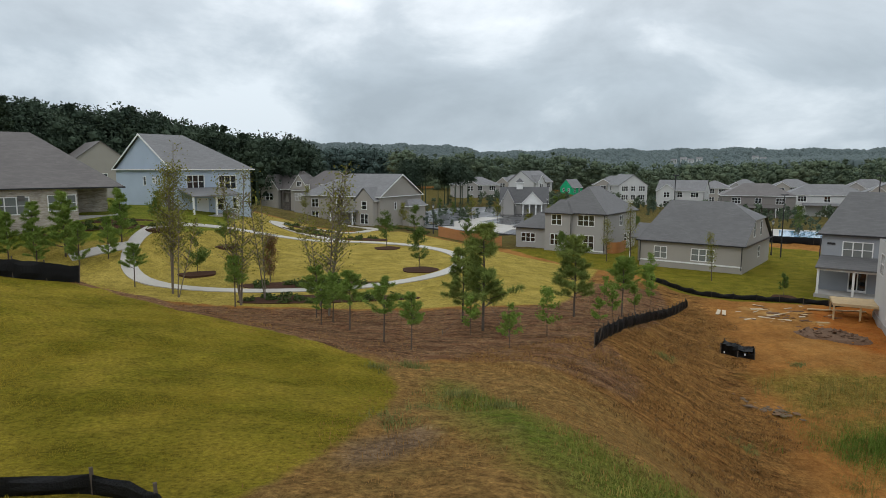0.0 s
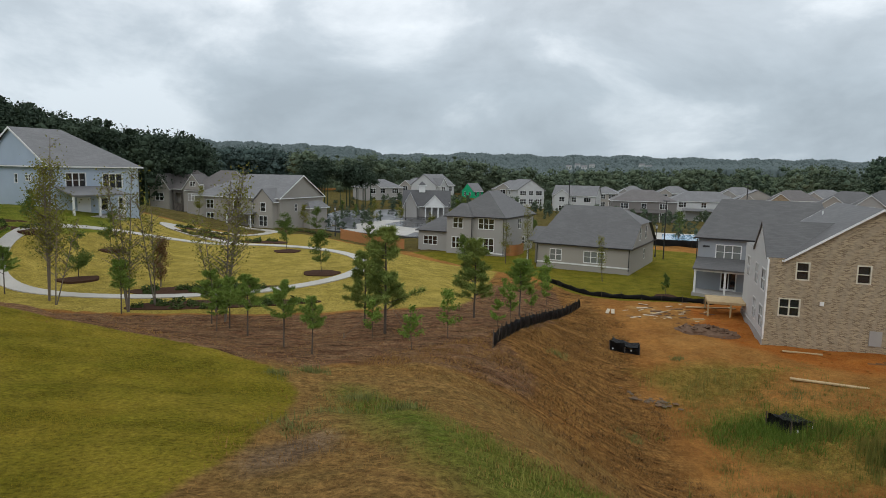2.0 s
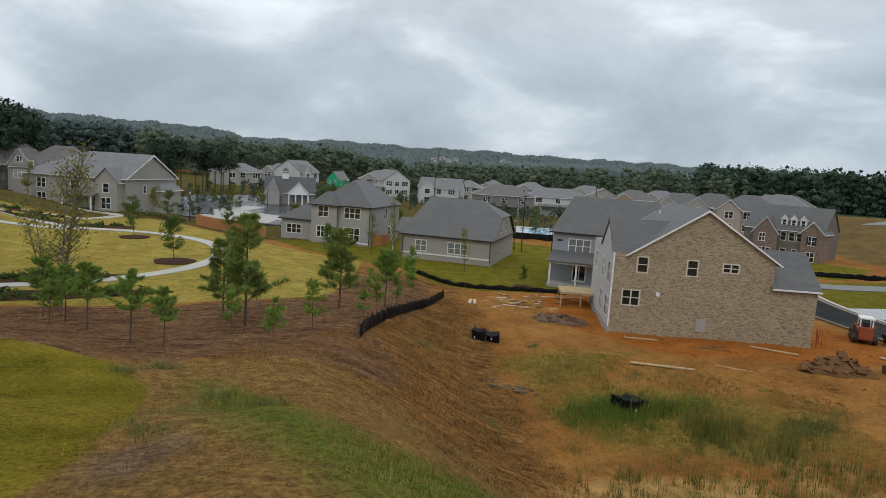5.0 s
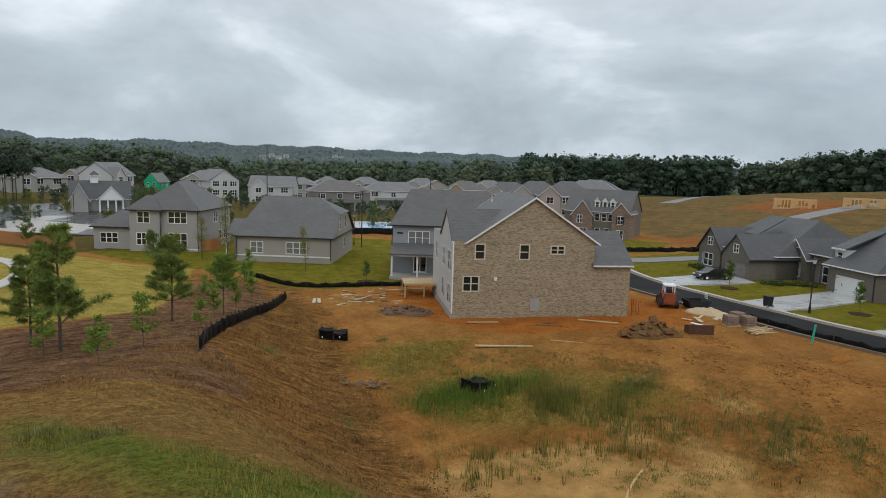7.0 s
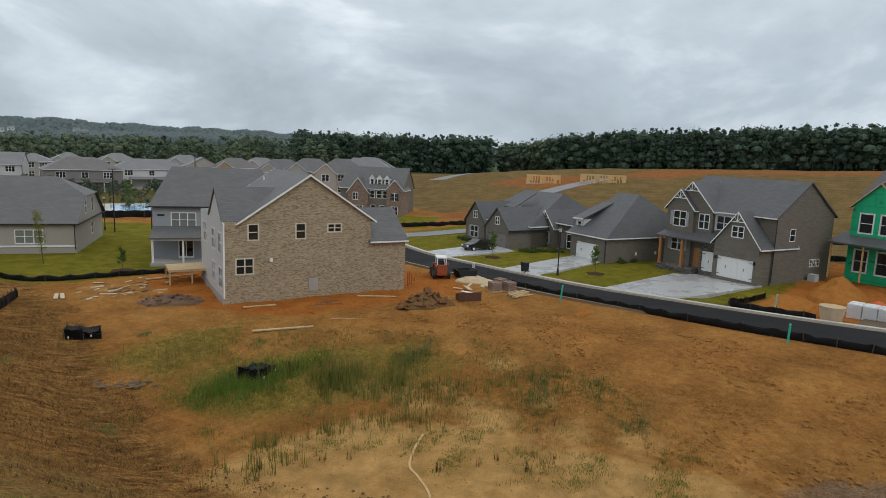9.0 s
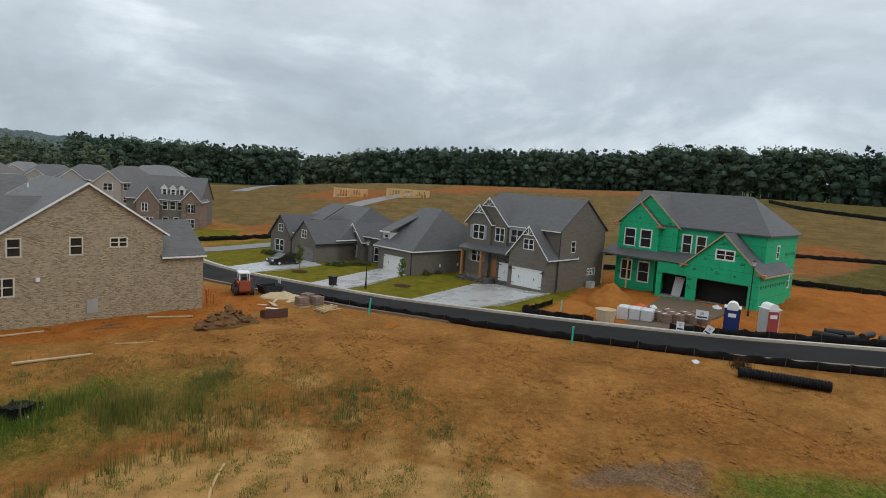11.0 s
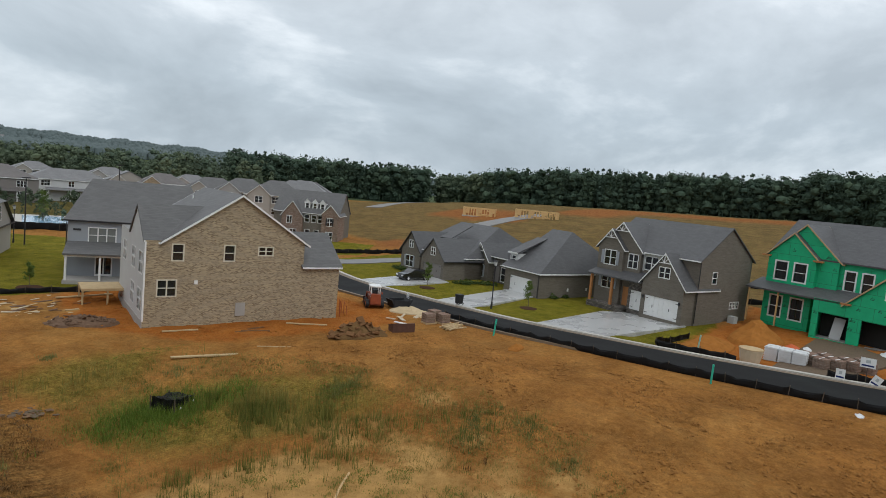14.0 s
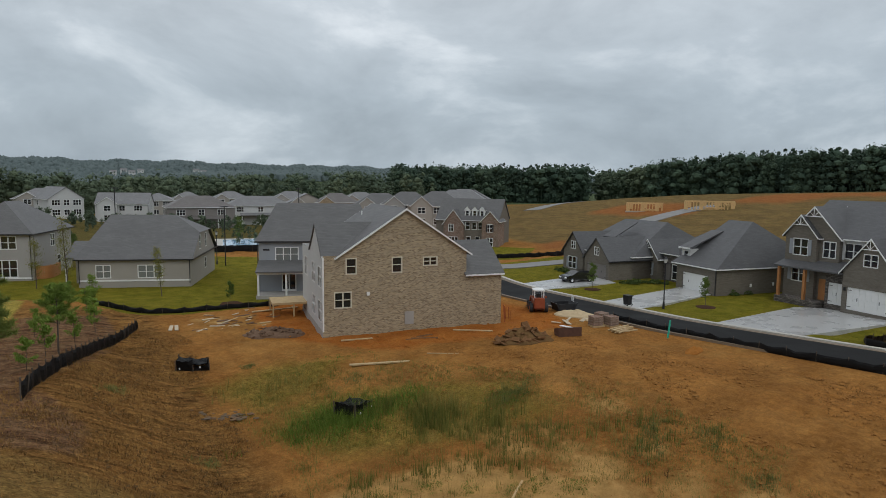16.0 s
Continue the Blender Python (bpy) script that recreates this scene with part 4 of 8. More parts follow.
h.piece("vent", M["blacktrim"], (0.5, 1.2, -0.05, -0.003, 4.75, 4.95))
h.pipe(-0.08, -0.08, 0, 5.6)

# ---- grey house with the great roof ----
h = House("big_roof_house", "grey one-and-a-half-storey house with a large charcoal roof", pose(25.2, 81.5, 0.2, 0, 0, -38), M["sid_taupe"], M["roof"])
h.pane = M["blind"]
h.clip, h.run = 0.42, 1.7
h.block(0.5, 13.0, 0, 15, 0, 2.9, 4.9, "x", hips="W", low=0.9, trim=M["blacktrim"], wins=[("S", 3.2, 0.75, 1.5, 1.4, 2), ("S", 8.4, 0.75, 2.6, 1.4, 3),
        ("E", 5.6, 3.6, 0.9, 1.7, 1), ("E", 9.2, 3.6, 0.9, 1.7, 1), ("E", 8.6, 0.8, 0.9, 1.3, 1)])
h.piece("base_board", M["white"], (0.5, 13.0, -0.06, -0.004, 0.28, 0.46))
h.pipe(12.9, -0.1, 0, 2.9)
h.pipe(0.6, -0.1, 0, 2.9)
h.slope(-1.2, 0.5, 0.4, 4.0, 2.9, 4.6)
h.piece("post", M["white"], (-1.1, -0.92, 0.5, 0.68, -0.5, 2.9))
h.piece("porch_wall", M["sid_taupe"], (-1.1, 0.497, 3.6, 3.8, -0.5, 2.9))

# ---- grey two-storey house with the wing ----
h = House("wing_house", "warm grey two-storey house with a low wing", pose(16.0, 96.2, -0.1, 0, 0, -36), M["sid_grey"], M["roof"])
h.block(0, 9.2, 0, 13, 0, 5.7, 3.9, "hip", low=0.9, trim=M["blacktrim"],
        wins=[("S", 1.7, 3.9, 1.7, 1.5, 2), ("S", 6.2, 3.9, 2.5, 1.5, 3), ("S", 1.6, 0.8, 2.2, 1.6, 3), ("S", 6.2, 0.4, 2.5, 2.0, 3), ("E", 6.5, 3.7, 1.3, 1.5, 2), ("E", 8.5, 0.9, 1.0, 1.3, 1), ("E", 10.4, 0.9, 0.8, 1.3, 1)])
h.block(-0.25, 4.0, -0.6, 3.0, 0, 5.65, 2.0, "hip", low=0.9, trim=M["blacktrim"], skip="N", wins=[("S", 1.7, 3.9, 1.6, 1.5, 2), ("S", 1.7, 0.8, 1.9, 1.6, 3)])
h.piece("base_board", M["white"], (4.0, 9.2, -0.06, -0.004, 0.1, 0.3))
h.block(-6.2, -0.003, 1.0, 8.0, 0, 3.0, 2.5, "x", hips="W", low=0.9, trim=M["blacktrim"], wins=[("S", -4.0, 0.8, 2.4, 1.3, 3)])
h.pipe(9.1, -0.1, 0, 5.5)
h.pipe(4.1, -0.7, 0, 5.5)

# ---- pale grey gabled house across the park ----
h = House("gabled_house", "pale grey gabled house behind young trees", pose(-21.6, 118.4, 1.7, 0, 0, -30), M["sid_taupe"], M["roof_light"])
h.block(-7.4, 11.4, 0, 14, 0, 5.4, 4.1, "x", hips="W", low=1.0, wins=[("S", -4.0, 3.2, 1.6, 1.5, 2), ("S", -4.0, 0.6, 1.6, 1.7, 2), ("S", 2.2, 3.2, 1.6, 1.5, 2), ("S", 6.4, 3.2, 1.6, 1.5, 2), ("S", 5.5, 0.6, 1.6, 1.7, 2), ("E", 5, 3.0, 0.6, 1.2, 1), ("E", 10.5, 3.4, 0.9, 0.9, 1)])
h.block(11.4, 13.0, 7.0, 13.0, 0, 3.4, 1.2, "hip", low=1.0, skip="W")
h.slope(2.0, 7.6, -3.0, 0.0, 2.5, 3.2)
for x in (2.2, 7.3):
    h.piece("post", M["white"], (x - 0.1, x + 0.1, -2.9, -2.7, -0.6, 2.5))
h.block(6.9, 10.9, -1.4, 4.0, 0, 5.0, 2.0, "y", low=1.0, skip="N", wins=[("S", 8.9, 3.2, 1.0, 1.4, 1), ("S", 8.9, 0.6, 1.6, 1.7, 2)])

# ---- pale blue house ----
h = House("blue_house", "pale blue two-storey house with a steep grey roof", pose(-33.9, 78.0, 6.3, 0, 0, 55), M["sid_blue"], M["roof_light"])
h.block(0, 11.8, 0, 13.5, 0, 5.9, 4.6, "x", hips="E", low=1.5,
        wins=[("S", 3.2, 3.5, 2.4, 1.6, 3), ("S", 8.0, 3.3, 2.6, 1.7, 3), ("S", 9.2, 0.6, 0.9, 1.4, 1), ("S", 6.8, 0.6, 0.9, 1.4, 1), ("W", 6.4, 3.9, 0.5, 1.0, 1), ("W", 4.0, 4.2, 0.9, 0.6, 2)])
h.slope(0.6, 7.6, -3.4, 0.0, 2.5, 3.4)
h.piece("porch_slab", M["concrete"], (0.6, 7.4, -3.2, -0.003, -1.2, 0.1))
for x in (0.8, 4.0, 7.2):
    h.piece("post", M["white"], (x - 0.1, x + 0.1, -3.1, -2.9, 0.1, 2.5))
h.piece("french_door", M["white"], (3.2, 4.9, -0.06, -0.004, 0.1, 2.2))
h.pipe(11.7, -0.1, 0, 5.7)

# ---- pale brick ranch house ----
h = House("ranch_house", "pale brick single-storey house with a brown shingle roof", pose(-54.4, 49.9, 7.3, 0, 0, 42), M["brick_light"], M["roof_brown"])
h.pane = M["blind"]
h.block(0, 22, 0, 14, 0, 3.1, None, low=1.5, wins=[("S", 16.2, 0.6, 3.0, 1.6, 3), ("S", 20.6, 0.8, 2.4, 1.5, 3), ("S", 9.0, 0.6, 2.0, 1.6, 2)])
h.block(22, 26, 5, 14, 0, 3.1, None, low=1.5, skip="W")
h.cover(0, 26, 0, 14, 3.1, 8.9, "x", "WE", 0.45, M["roof_brown"], trim=M["blacktrim"])
h.piece("porch_slab", M["concrete"], (22.0, 26.0, 0.0, 5.0, -1.2, 0.08))
h.piece("post", M["white"], (25.6, 25.85, 0.1, 0.35, 0.08, 3.0))
h.piece("louvre", M["roof_brown"], (16.8, 17.4, -0.05, -0.003, 1.9, 2.4))


# ---- houses farther off ----
def far_house(name, label, x, y, z, ang, w, d, ze, rise, wall, roof, kind="hip", storeys=2, porch=False):
    f = House(name, label, pose(x, y, z, 0, 0, ang) @ pose(-w / 2, 0, 0), M[wall], M[roof])
    wins = []
    for s in range(storeys):
        zz = 0.8 + 2.9 * s
        for k in range(3):
            wins.append(("S", w * (0.2 + 0.3 * k), zz, (2.2, 1.5, 2.2)[k], 1.5, (3, 2, 3)[k]))
        wins.append(("E", d * 0.6, zz, 1.0, 1.4, 1))
        wins.append(("W", d * 0.6, zz, 1.0, 1.4, 1))
    f.block(0, w, 0, d, 0, ze, rise, kind, wins=wins, low=2.0)
    if not porch and w >= 12 and storeys == 2 and ze > 5:
        f.block(w * 0.06, w * 0.42, -1.3, d * 0.4, 0, ze, rise * 0.62, "y", rake=True, skip="N", low=2.0, wins=[("S", w * 0.24, 0.8 + 2.9 * k, 1.8, 1.5, 2) for k in range(storeys)])
        f.pipe(w - 0.1, -0.1, 0, ze, 0.07)
    if porch:
        f.slope(w * 0.2, w * 0.75, -2.8, 0.0, 2.5, 3.1)
        for k in (0.22, 0.48, 0.73):
            f.piece("post", M["white"], (w * k - 0.1, w * k + 0.1, -2.7, -2.5, -0.8, 2.5))
    return f


def spot(px, dist):
    b = math.atan((px - 784) / 1111) + radians(-0.17)
    return dist * math.sin(b), dist * math.cos(b)


FAR = [  # bearing mark, distance, base z, turn, width, depth, eave, rise, wall, roof, form, porch
    (570, 154, 3.0, -12, 15, 12, 3.8, 4.8, "sid_grey", "roof_brown", "hip", False),
    (850, 215, 0.8, 15, 15, 11, 5.5, 2.8, "sid_grey", "roof_light", "hip", False),
    (905, 245, 1.0, -20, 12, 11, 5.5, 3.0, "sid_taupe", "roof_light", "hip", False),
    (962, 228, 1.4, 48, 12, 11, 5.8, 3.8, "sid_white", "roof_light", "x", False),
    (1092, 228, 0.8, -20, 17, 12, 5.4, 3.2, "sid_taupe", "roof_light", "hip", False),
    (1122, 220, 0.8, 8, 10, 12, 5.6, 3.4, "sid_white", "roof_light", "y", False),
    (1205, 219, -1.0, -30, 15, 12, 5.8, 3.2, "sid_white", "roof_light", "x", False),
    (1262, 244, -0.6, -30, 11, 11, 5.6, 2.6, "sid_taupe", "roof_light", "hip", False),
    (1320, 250, -0.4, -24, 12, 11, 5.6, 2.8, "sid_grey", "roof_light", "hip", False),
    (1345, 200, -1.6, -20, 19, 13, 5.9, 3.4, "sid_dark", "roof_brown", "hip", True),
    (1405, 262, -0.4, -24, 14, 11, 5.6, 2.8, "sid_taupe", "roof_light", "hip", False),
    (1468, 220, -1.6, -24, 22, 13, 5.6, 3.2, "sid_white", "roof_light", "hip", True),
]
FAR_EAST = [
    (1540, 262, -0.4, -30, 15, 11, 5.6, 3.0, "sid_grey", "roof_light", "hip", False),
    (1580, 236, -1.0, -30, 13, 11, 5.6, 3.2, "sid_taupe", "roof_light", "y", False),
    (1660, 232, -0.8, -34, 15, 11, 5.6, 3.4, "brick_tan", "roof_brown", "hip", False),
    (1730, 258, -0.4, -36, 15, 11, 5.6, 3.0, "sid_grey", "roof_light", "hip", False),
    (1790, 205, -0.6, -40, 17, 12, 5.6, 3.8, "sid_taupe", "roof", "hip", False),
    (1880, 190, 0.2, -44, 16, 12, 5.6, 3.8, "sid_grey", "roof", "hip", False),
    (1985, 165, 0.8, -50, 15, 12, 5.6, 3.8, "sid_taupe", "roof", "hip", False),
    (2060, 205, 0.8, -50, 16, 12, 5.6, 3.8, "sid_grey", "roof_light", "hip", False),
    (2085, 172, 1.0, -55, 15, 12, 5.8, 4.0, "sid_grey", "roof_light", "hip", False),
    (2110, 212, 1.0, -56, 15, 12, 5.6, 3.6, "sid_taupe", "roof", "hip", False),
]
for px, dist, z, ang, w, d, ze, rise, wall, roof, kind, porch in FAR + FAR_EAST:
    x, y = spot(px, dist)
    far_house("house", "%s two-storey house with a %s roof" % ({"sid_white": "white-sided", "sid_taupe": "taupe", "sid_grey": "grey", "sid_dark": "dark taupe", "brick_red": "red brick", "brick_tan": "tan brick"}[wall], {"x": "gabled", "y": "gabled", "hip": "hipped"}[kind]), x, y, z, ang, w, d, ze, rise, wall, roof, kind, porch=porch)
x, y = spot(503, 158)
h = House("cottage", "cream house with two white-trimmed front gables", pose(x, y, 3.9, 0, 0, -14) @ pose(-6.5, 0, 0), M["sid_taupe"], M["roof_brown"])
h.block(0, 13, 2.0, 12, 0, 3.2, 4.4, "hip", low=2.0)
h.block(0.2, 4.8, -0.4, 6.0, 0, 3.4, 3.2, "y", low=2.0, rake=True, skip="N", wins=[("S", 2.5, 0.6, 1.9, 1.6, 2), ("S", 2.5, 3.9, 1.0, 1.0, 1)])
h.block(8.0, 12.6, 0.2, 6.0, 0, 3.4, 3.2, "y", low=2.0, rake=True, skip="N", wins=[("S", 10.3, 0.6, 2.2, 1.6, 3), ("S", 10.3, 4.0, 1.2, 1.0, 2)])
h.block(5.2, 7.6, 0.8, 4.0, 0, 3.2, 1.2, "hip", low=2.0, wall=M["stone"], skip="N", extra=[("S", 6.4, 0.0, 1.4, 2.3)])
far_house("house", "brown-roofed house among the pines", -59, 108, 9.0, 40, 12, 12, 3.2, 4.6, "sid_taupe", "roof_brown", "y", 1)

for px, dist in ((1186, 905), (1203, 930), (1216, 900), (1231, 940), (1330, 960), (1344, 930)):
    x, y = spot(px, dist)
    f = House("hillside_house", "small white house among the trees of the far hill", pose(x, y, gz(x, y) + 6.5, 0, 0, -20), M["sid_white"], M["roof_light"])
    f.block(0, 8, 0, 7, 0, 2.6, 2.0, "x", low=9.0, wins=[("S", 2.4, 0.6, 1.4, 1.4, 2), ("S", 5.6, 0.6, 1.4, 1.4, 2)])

# ---- red-brown brick house with three dormers ----
h = House("dormer_house", "red-brown brick house with three white roof dormers", pose(95.6, 89.1, -0.8, 0, 0, -66) @ Matrix.Diagonal((0.87, 0.9, 0.92, 1.0)), M["brick_grey"], M["roof"])
h.block(0, 15.2, 0, 11, 0, 6.4, 4.4, "x", low=2.0, wins=[("S", 7.8, 4.3, 1.0, 1.5, 1), ("S", 9.4, 4.3, 1.0, 1.5, 1), ("S", 10.9, 4.3, 1.0, 1.5, 1), ("S", 8.0, 0.8, 1.0, 1.8, 1), ("S", 10.2, 0.8, 1.0, 1.8, 1)])
h.block(11.5, 15.4, -1.0, 5.0, 0, 6.3, 2.0, "y", low=2.0, rake=True, skip="N", wall=M["brick_red"], wins=[("S", 13.4, 3.9, 1.1, 1.6, 2), ("S", 13.4, 0.8, 1.5, 1.7, 2)])
h.block(2.2, 7.0, -1.0, 5.0, 0, 5.6, 2.9, "y", low=2.0, rake=True, skip="N", wall=M["brick_red"], wins=[("S", 4.0, 3.8, 1.1, 1.5, 2), ("S", 4.6, 0.8, 2.2, 1.7, 3)])
for x in (12.65, 14.15):
    h.piece("shutter", M["blacktrim"], (x - 0.16, x + 0.16, -1.07, -1.005, 3.9, 5.5))
for x in (7.4, 9.2, 11.0):
    h.block(x - 0.6, x + 0.6, 0.9, 4.4, 6.9, 8.5, 0.65, "y", over=0.15, wall=M["white"], skip="N", rake=True, wins=[("S", x, 7.15, 0.7, 1.15, 1)])

# ---- clubhouse pavilion ----
x, y = spot(928, 160)
h = House("clubhouse", "dark grey clubhouse pavilion with a white cupola", pose(x - 6, y, 0.6, 0, 0, -8), M["sid_grey"], M["roof_dark"], category="pavilion")
h.block(0, 12, 0, 8, 0, 3.0, 3.6, "x", low=1.0, wins=[("S", 2.5, 0.8, 1.4, 1.5, 2)])
h.block(0.3, 3.6, -2.5, 3.0, 0, 3.0, 3.2, "y", low=1.0, rake=True, skip="N")
h.block(5.6, 10.6, -2.0, 3.0, 2.6, 3.0, 2.6, "y", rake=True, skip="N", wall=M["white"])
for x in (5.8, 7.4, 9.0, 10.4):
    h.piece("column", M["white"], (x - 0.15, x + 0.15, -1.9, -1.6, -0.5, 2.6))
h.block(4.0, 5.6, 3.2, 4.8, 6.2, 8.0, 1.0, "hip", wall=M["white"], over=0.25)

# ---- row of finished houses on the street ----
h = House("grey_garage_house", "grey-brown brick two-storey house with white garage doors", pose(79.65, 18.8, 0.35, 0, 0, -117), M["brick_grey"], M["roof_dark"])
h.block(0, 13.2, 0, 10.5, 0, 7.0, 3.6, "x", low=0.8, rake=False, wins=[("S", 6.9, 4.9, 1.7, 1.5, 2), ("E", 3.0, 4.4, 0.8, 1.2, 1), ("E", 7.0, 1.4, 0.35, 0.7, 1), ("E", 7.7, 1.4, 0.35, 0.7, 1), ("E", 8.4, 1.4, 0.35, 0.7, 1)])
h.block(-0.3, 5.7, -0.45, 4.0, 0, 7.0, 3.0, "y", low=0.8, rake=True, skip="N", wins=[("S", 4.6, 4.8, 1.3, 1.6, 2)])
h.block(-0.4, 3.4, -0.9, 3.0, 0, 7.0, 2.05, "y", low=0.8, rake=True, skip="N", wins=[("S", 1.5, 4.8, 1.7, 1.7, 2), ("S", 1.5, 1.9, 1.7, 1.6, 2)])
h.piece("siding_panel", M["sid_white"], (5.75, 6.0, -0.05, -0.003, 4.7, 6.7), (7.8, 8.1, -0.05, -0.003, 4.7, 6.7), (6.0, 7.8, -0.05, -0.003, 6.5, 6.7))
h.bracket(1.5, -1.16, 9.05, 1.08)
h.bracket(2.7, -0.72, 10.0, 1.0)
h.block(5.0, 7.6, -1.2, 2.0, 0, 3.6, None, low=0.8, skip="N", wall=M["stone"], extra=[("S", 6.3, 0.0, 2.0, 2.3)])
h.garage(6.3, -1.2, 0.02, 2.0, 2.3)
h.slope(-0.5, 7.6, -2.4, 0.0, 3.4, 4.3)
for x in (0.0, 3.2):
    h.piece("post", M["wood_orange"], (x - 0.14, x + 0.14, -2.2, -1.92, 0.0, 3.4), label="cedar porch post")
h.piece("porch_floor", M["stone"], (-0.3, 4.9, -2.3, -0.91, -0.8, 0.10))
h.piece("front_door", M["wood_orange"], (3.7, 4.6, -0.52, -0.455, 0.14, 2.4), label="stained front door")
h.block(7.6, 13.0, -2.2, 4.0, 0, 3.9, 3.3, "y", low=0.8, rake=True, skip="N", wins=[("S", 10.3, 4.6, 1.3, 1.1, 2)], extra=[("S", 10.3, 0.0, 4.4, 2.3)])
h.bracket(10.3, -2.46, 7.2, 1.22)
h.garage(10.3, -2.2, 0.02, 4.4, 2.3)
for x in (0.35, 2.65):
    h.piece("shutter", M["sid_slate"], (x - 0.2, x + 0.2, -0.97, -0.905, 4.8, 6.5))
    h.piece("shutter", M["sid_slate"], (x - 0.2, x + 0.2, -0.97, -0.905, 1.9, 3.5))
for x in (8.4, 12.2):
    h.piece("wall_lantern", M["blacktrim"], (x - 0.55 if x < 10 else x + 0.35, x - 0.4 if x < 10 else x + 0.5, -2.36, -2.205, 1.9, 2.25))
h.pipe(13.25, -0.05, 0, 6.8)
h.piece("air_conditioner", M["grey_plastic"], (13.6, 14.4, 6.0, 6.8, -0.5, 0.7), label="grey outdoor cooling unit")

h = House("hip_roof_house", "low grey-brown brick house with a broad hipped roof", pose(75.5, 25.7, -0.2, 0, 0, -118), M["brick_grey"], M["roof_dark"])
h.block(-6.8, 0, 0, 16, 0, 3.1, None, low=0.8, extra=[("S", -3.6, 0.0, 4.2, 2.1)])
h.run, h.run_w = 3.3, 0.5
h.cover(-7.0, 0, 0, 16, 3.1, 8.4, "x", "WE", 0.35, M["roof_dark"])
h.garage(-3.6, 0, 0.02, 4.2, 2.1)
h.run = h.run_w = None
h.block(-14.6, -5.0, 3.4, 14, 0, 3.1, 3.7, "hip", low=0.8)
h.block(-16.4, -12.4, 1.5, 8.0, 0, 3.0, 2.2, "y", low=0.8, rake=True, skip="N", wins=[("S", -14.4, 0.5, 1.7, 1.7, 2)])
h.bracket(-14.4, 1.24, 5.15, 1.1)
h.block(-12.5, -9.4, 2.5, 7.0, 0, 3.6, 2.2, "hip", low=0.8, wall=M["stone"], skip="N", wins=[("S", -10.1, 0.3, 0.9, 1.9, 1)], extra=[("S", -11.6, 0.0, 1.1, 2.3)])
h.piece("front_door", M["sid_dark"], (-12.1, -11.1, 2.68, 2.75, 0.02, 2.25), label="dark panelled front door")
h.block(-7.2, -5.7, 1.0, 5.6, 3.2, 4.9, None, wall=M["sid_white"], skip="N", wins=[("S", -6.45, 3.75, 0.7, 0.8, 1)])
h.slope(-7.4, -5.4, 0.7, 5.8, 4.9, 6.95)
h.piece("fascia", M["white"], (-7.42, -5.38, 0.62, 0.69, 4.86, 5.06))
for x in (-15.45, -13.35):
    h.piece("shutter", M["sid_slate"], (x - 0.18, x + 0.18, 1.43, 1.495, 0.5, 2.2))
for y in (5.0, 8.5):
    h.piece("wall_vent", M["white"], (0.004, 0.09, y, y + 0.25, 0.8, 1.2))
h.pipe(-0.1, -0.08, 0, 3.0)

h = House("corner_house", "grey-brown brick house with stone porch and front gables", pose(76.7, 40.1, -0.2, 0, 0, -114), M["brick_grey"], M["roof_dark"])
h.run = 2.6
h.block(-13.5, 0, 4.0, 20, 0, 3.0, 4.5, "x", hips="WE", low=0.8)
h.run = None
h.block(-5.2, 0, 0, 8.4, 0, 2.8, 2.65, "y", low=0.8, skip="N", trim=M["blacktrim"], wins=[("S", -2.6, 3.2, 0.9, 1.0, 2)], extra=[("S", -2.6, 0.0, 4.2, 2.0)])
h.trim = M["sid_dark"]
h.garage(-2.6, 0, 0.02, 4.2, 2.0)
h.trim = M["white"]
h.block(-11.8, -7.0, 1.0, 8.0, 0, 3.0, 2.7, "y", low=0.8, rake=True, skip="N", trim=M["blacktrim"], wins=[("S", -9.6, 0.5, 1.8, 1.6, 2), ("S", -9.4, 3.4, 1.0, 1.0, 2)])
h.block(-7.2, -5.2, 1.8, 6.0, 0, 3.4, 1.6, "hip", low=0.8, wall=M["stone"], skip="N", extra=[("S", -6.2, 0.0, 1.2, 2.3)])
h.piece("front_door", M["sid_dark"], (-6.7, -5.7, 1.98, 2.05, 0.02, 2.25), label="dark panelled front door")
h.block(-6.8, -4.9, 4.9, 8.0, 3.0, 5.3, None, wall=M["sid_white"], skip="N", wins=[("S", -5.85, 4.4, 0.9, 0.7, 1)])
h.slope(-7.0, -4.5, 4.5, 8.6, 5.2, 7.3)
for x in (-10.75, -8.45):
    h.piece("shutter", M["sid_slate"], (x - 0.18, x + 0.18, 0.93, 0.995, 0.5, 2.1))

# ---- house wrapped in green sheathing ----
M["wrap"], nt, li, p = shader("green_sheathing_board", 0.55, spec=0.3)
v, s = wall_vector(nt, li)
t = nt.new("ShaderNodeTexBrick")
li.new(v, t.inputs["Vector"])
for k, x in (("Color1", (0.016, 0.45, 0.205, 1)), ("Color2", (0.014, 0.40, 0.18, 1)), ("Mortar", (0.02, 0.22, 0.1, 1)), ("Scale", 1.0), ("Brick Width", 2.44), ("Row Height", 1.22), ("Mortar Size", 0.02)):
    t.inputs[k].default_value = x
li.new(mix(nt, li, 1.0, t.outputs["Color"], mix(nt, li, noise_node(nt, li, where(nt), 1.2, 6), (0.75, 0.75, 0.75), (1.2, 1.2, 1.2)), "MULTIPLY"), p.inputs["Base Color"])
h = House("green_house", "unfinished house wrapped in bright green sheathing", pose(83.0, 0.2, 0.7, 0, 0, -119) @ Matrix.Diagonal((1.06, 1.0, 1.1, 1.0)), M["wrap"], M["roof_dark"])
h.border = 0.15
h.trim = M["roof_dark"]
h.run = 3.9
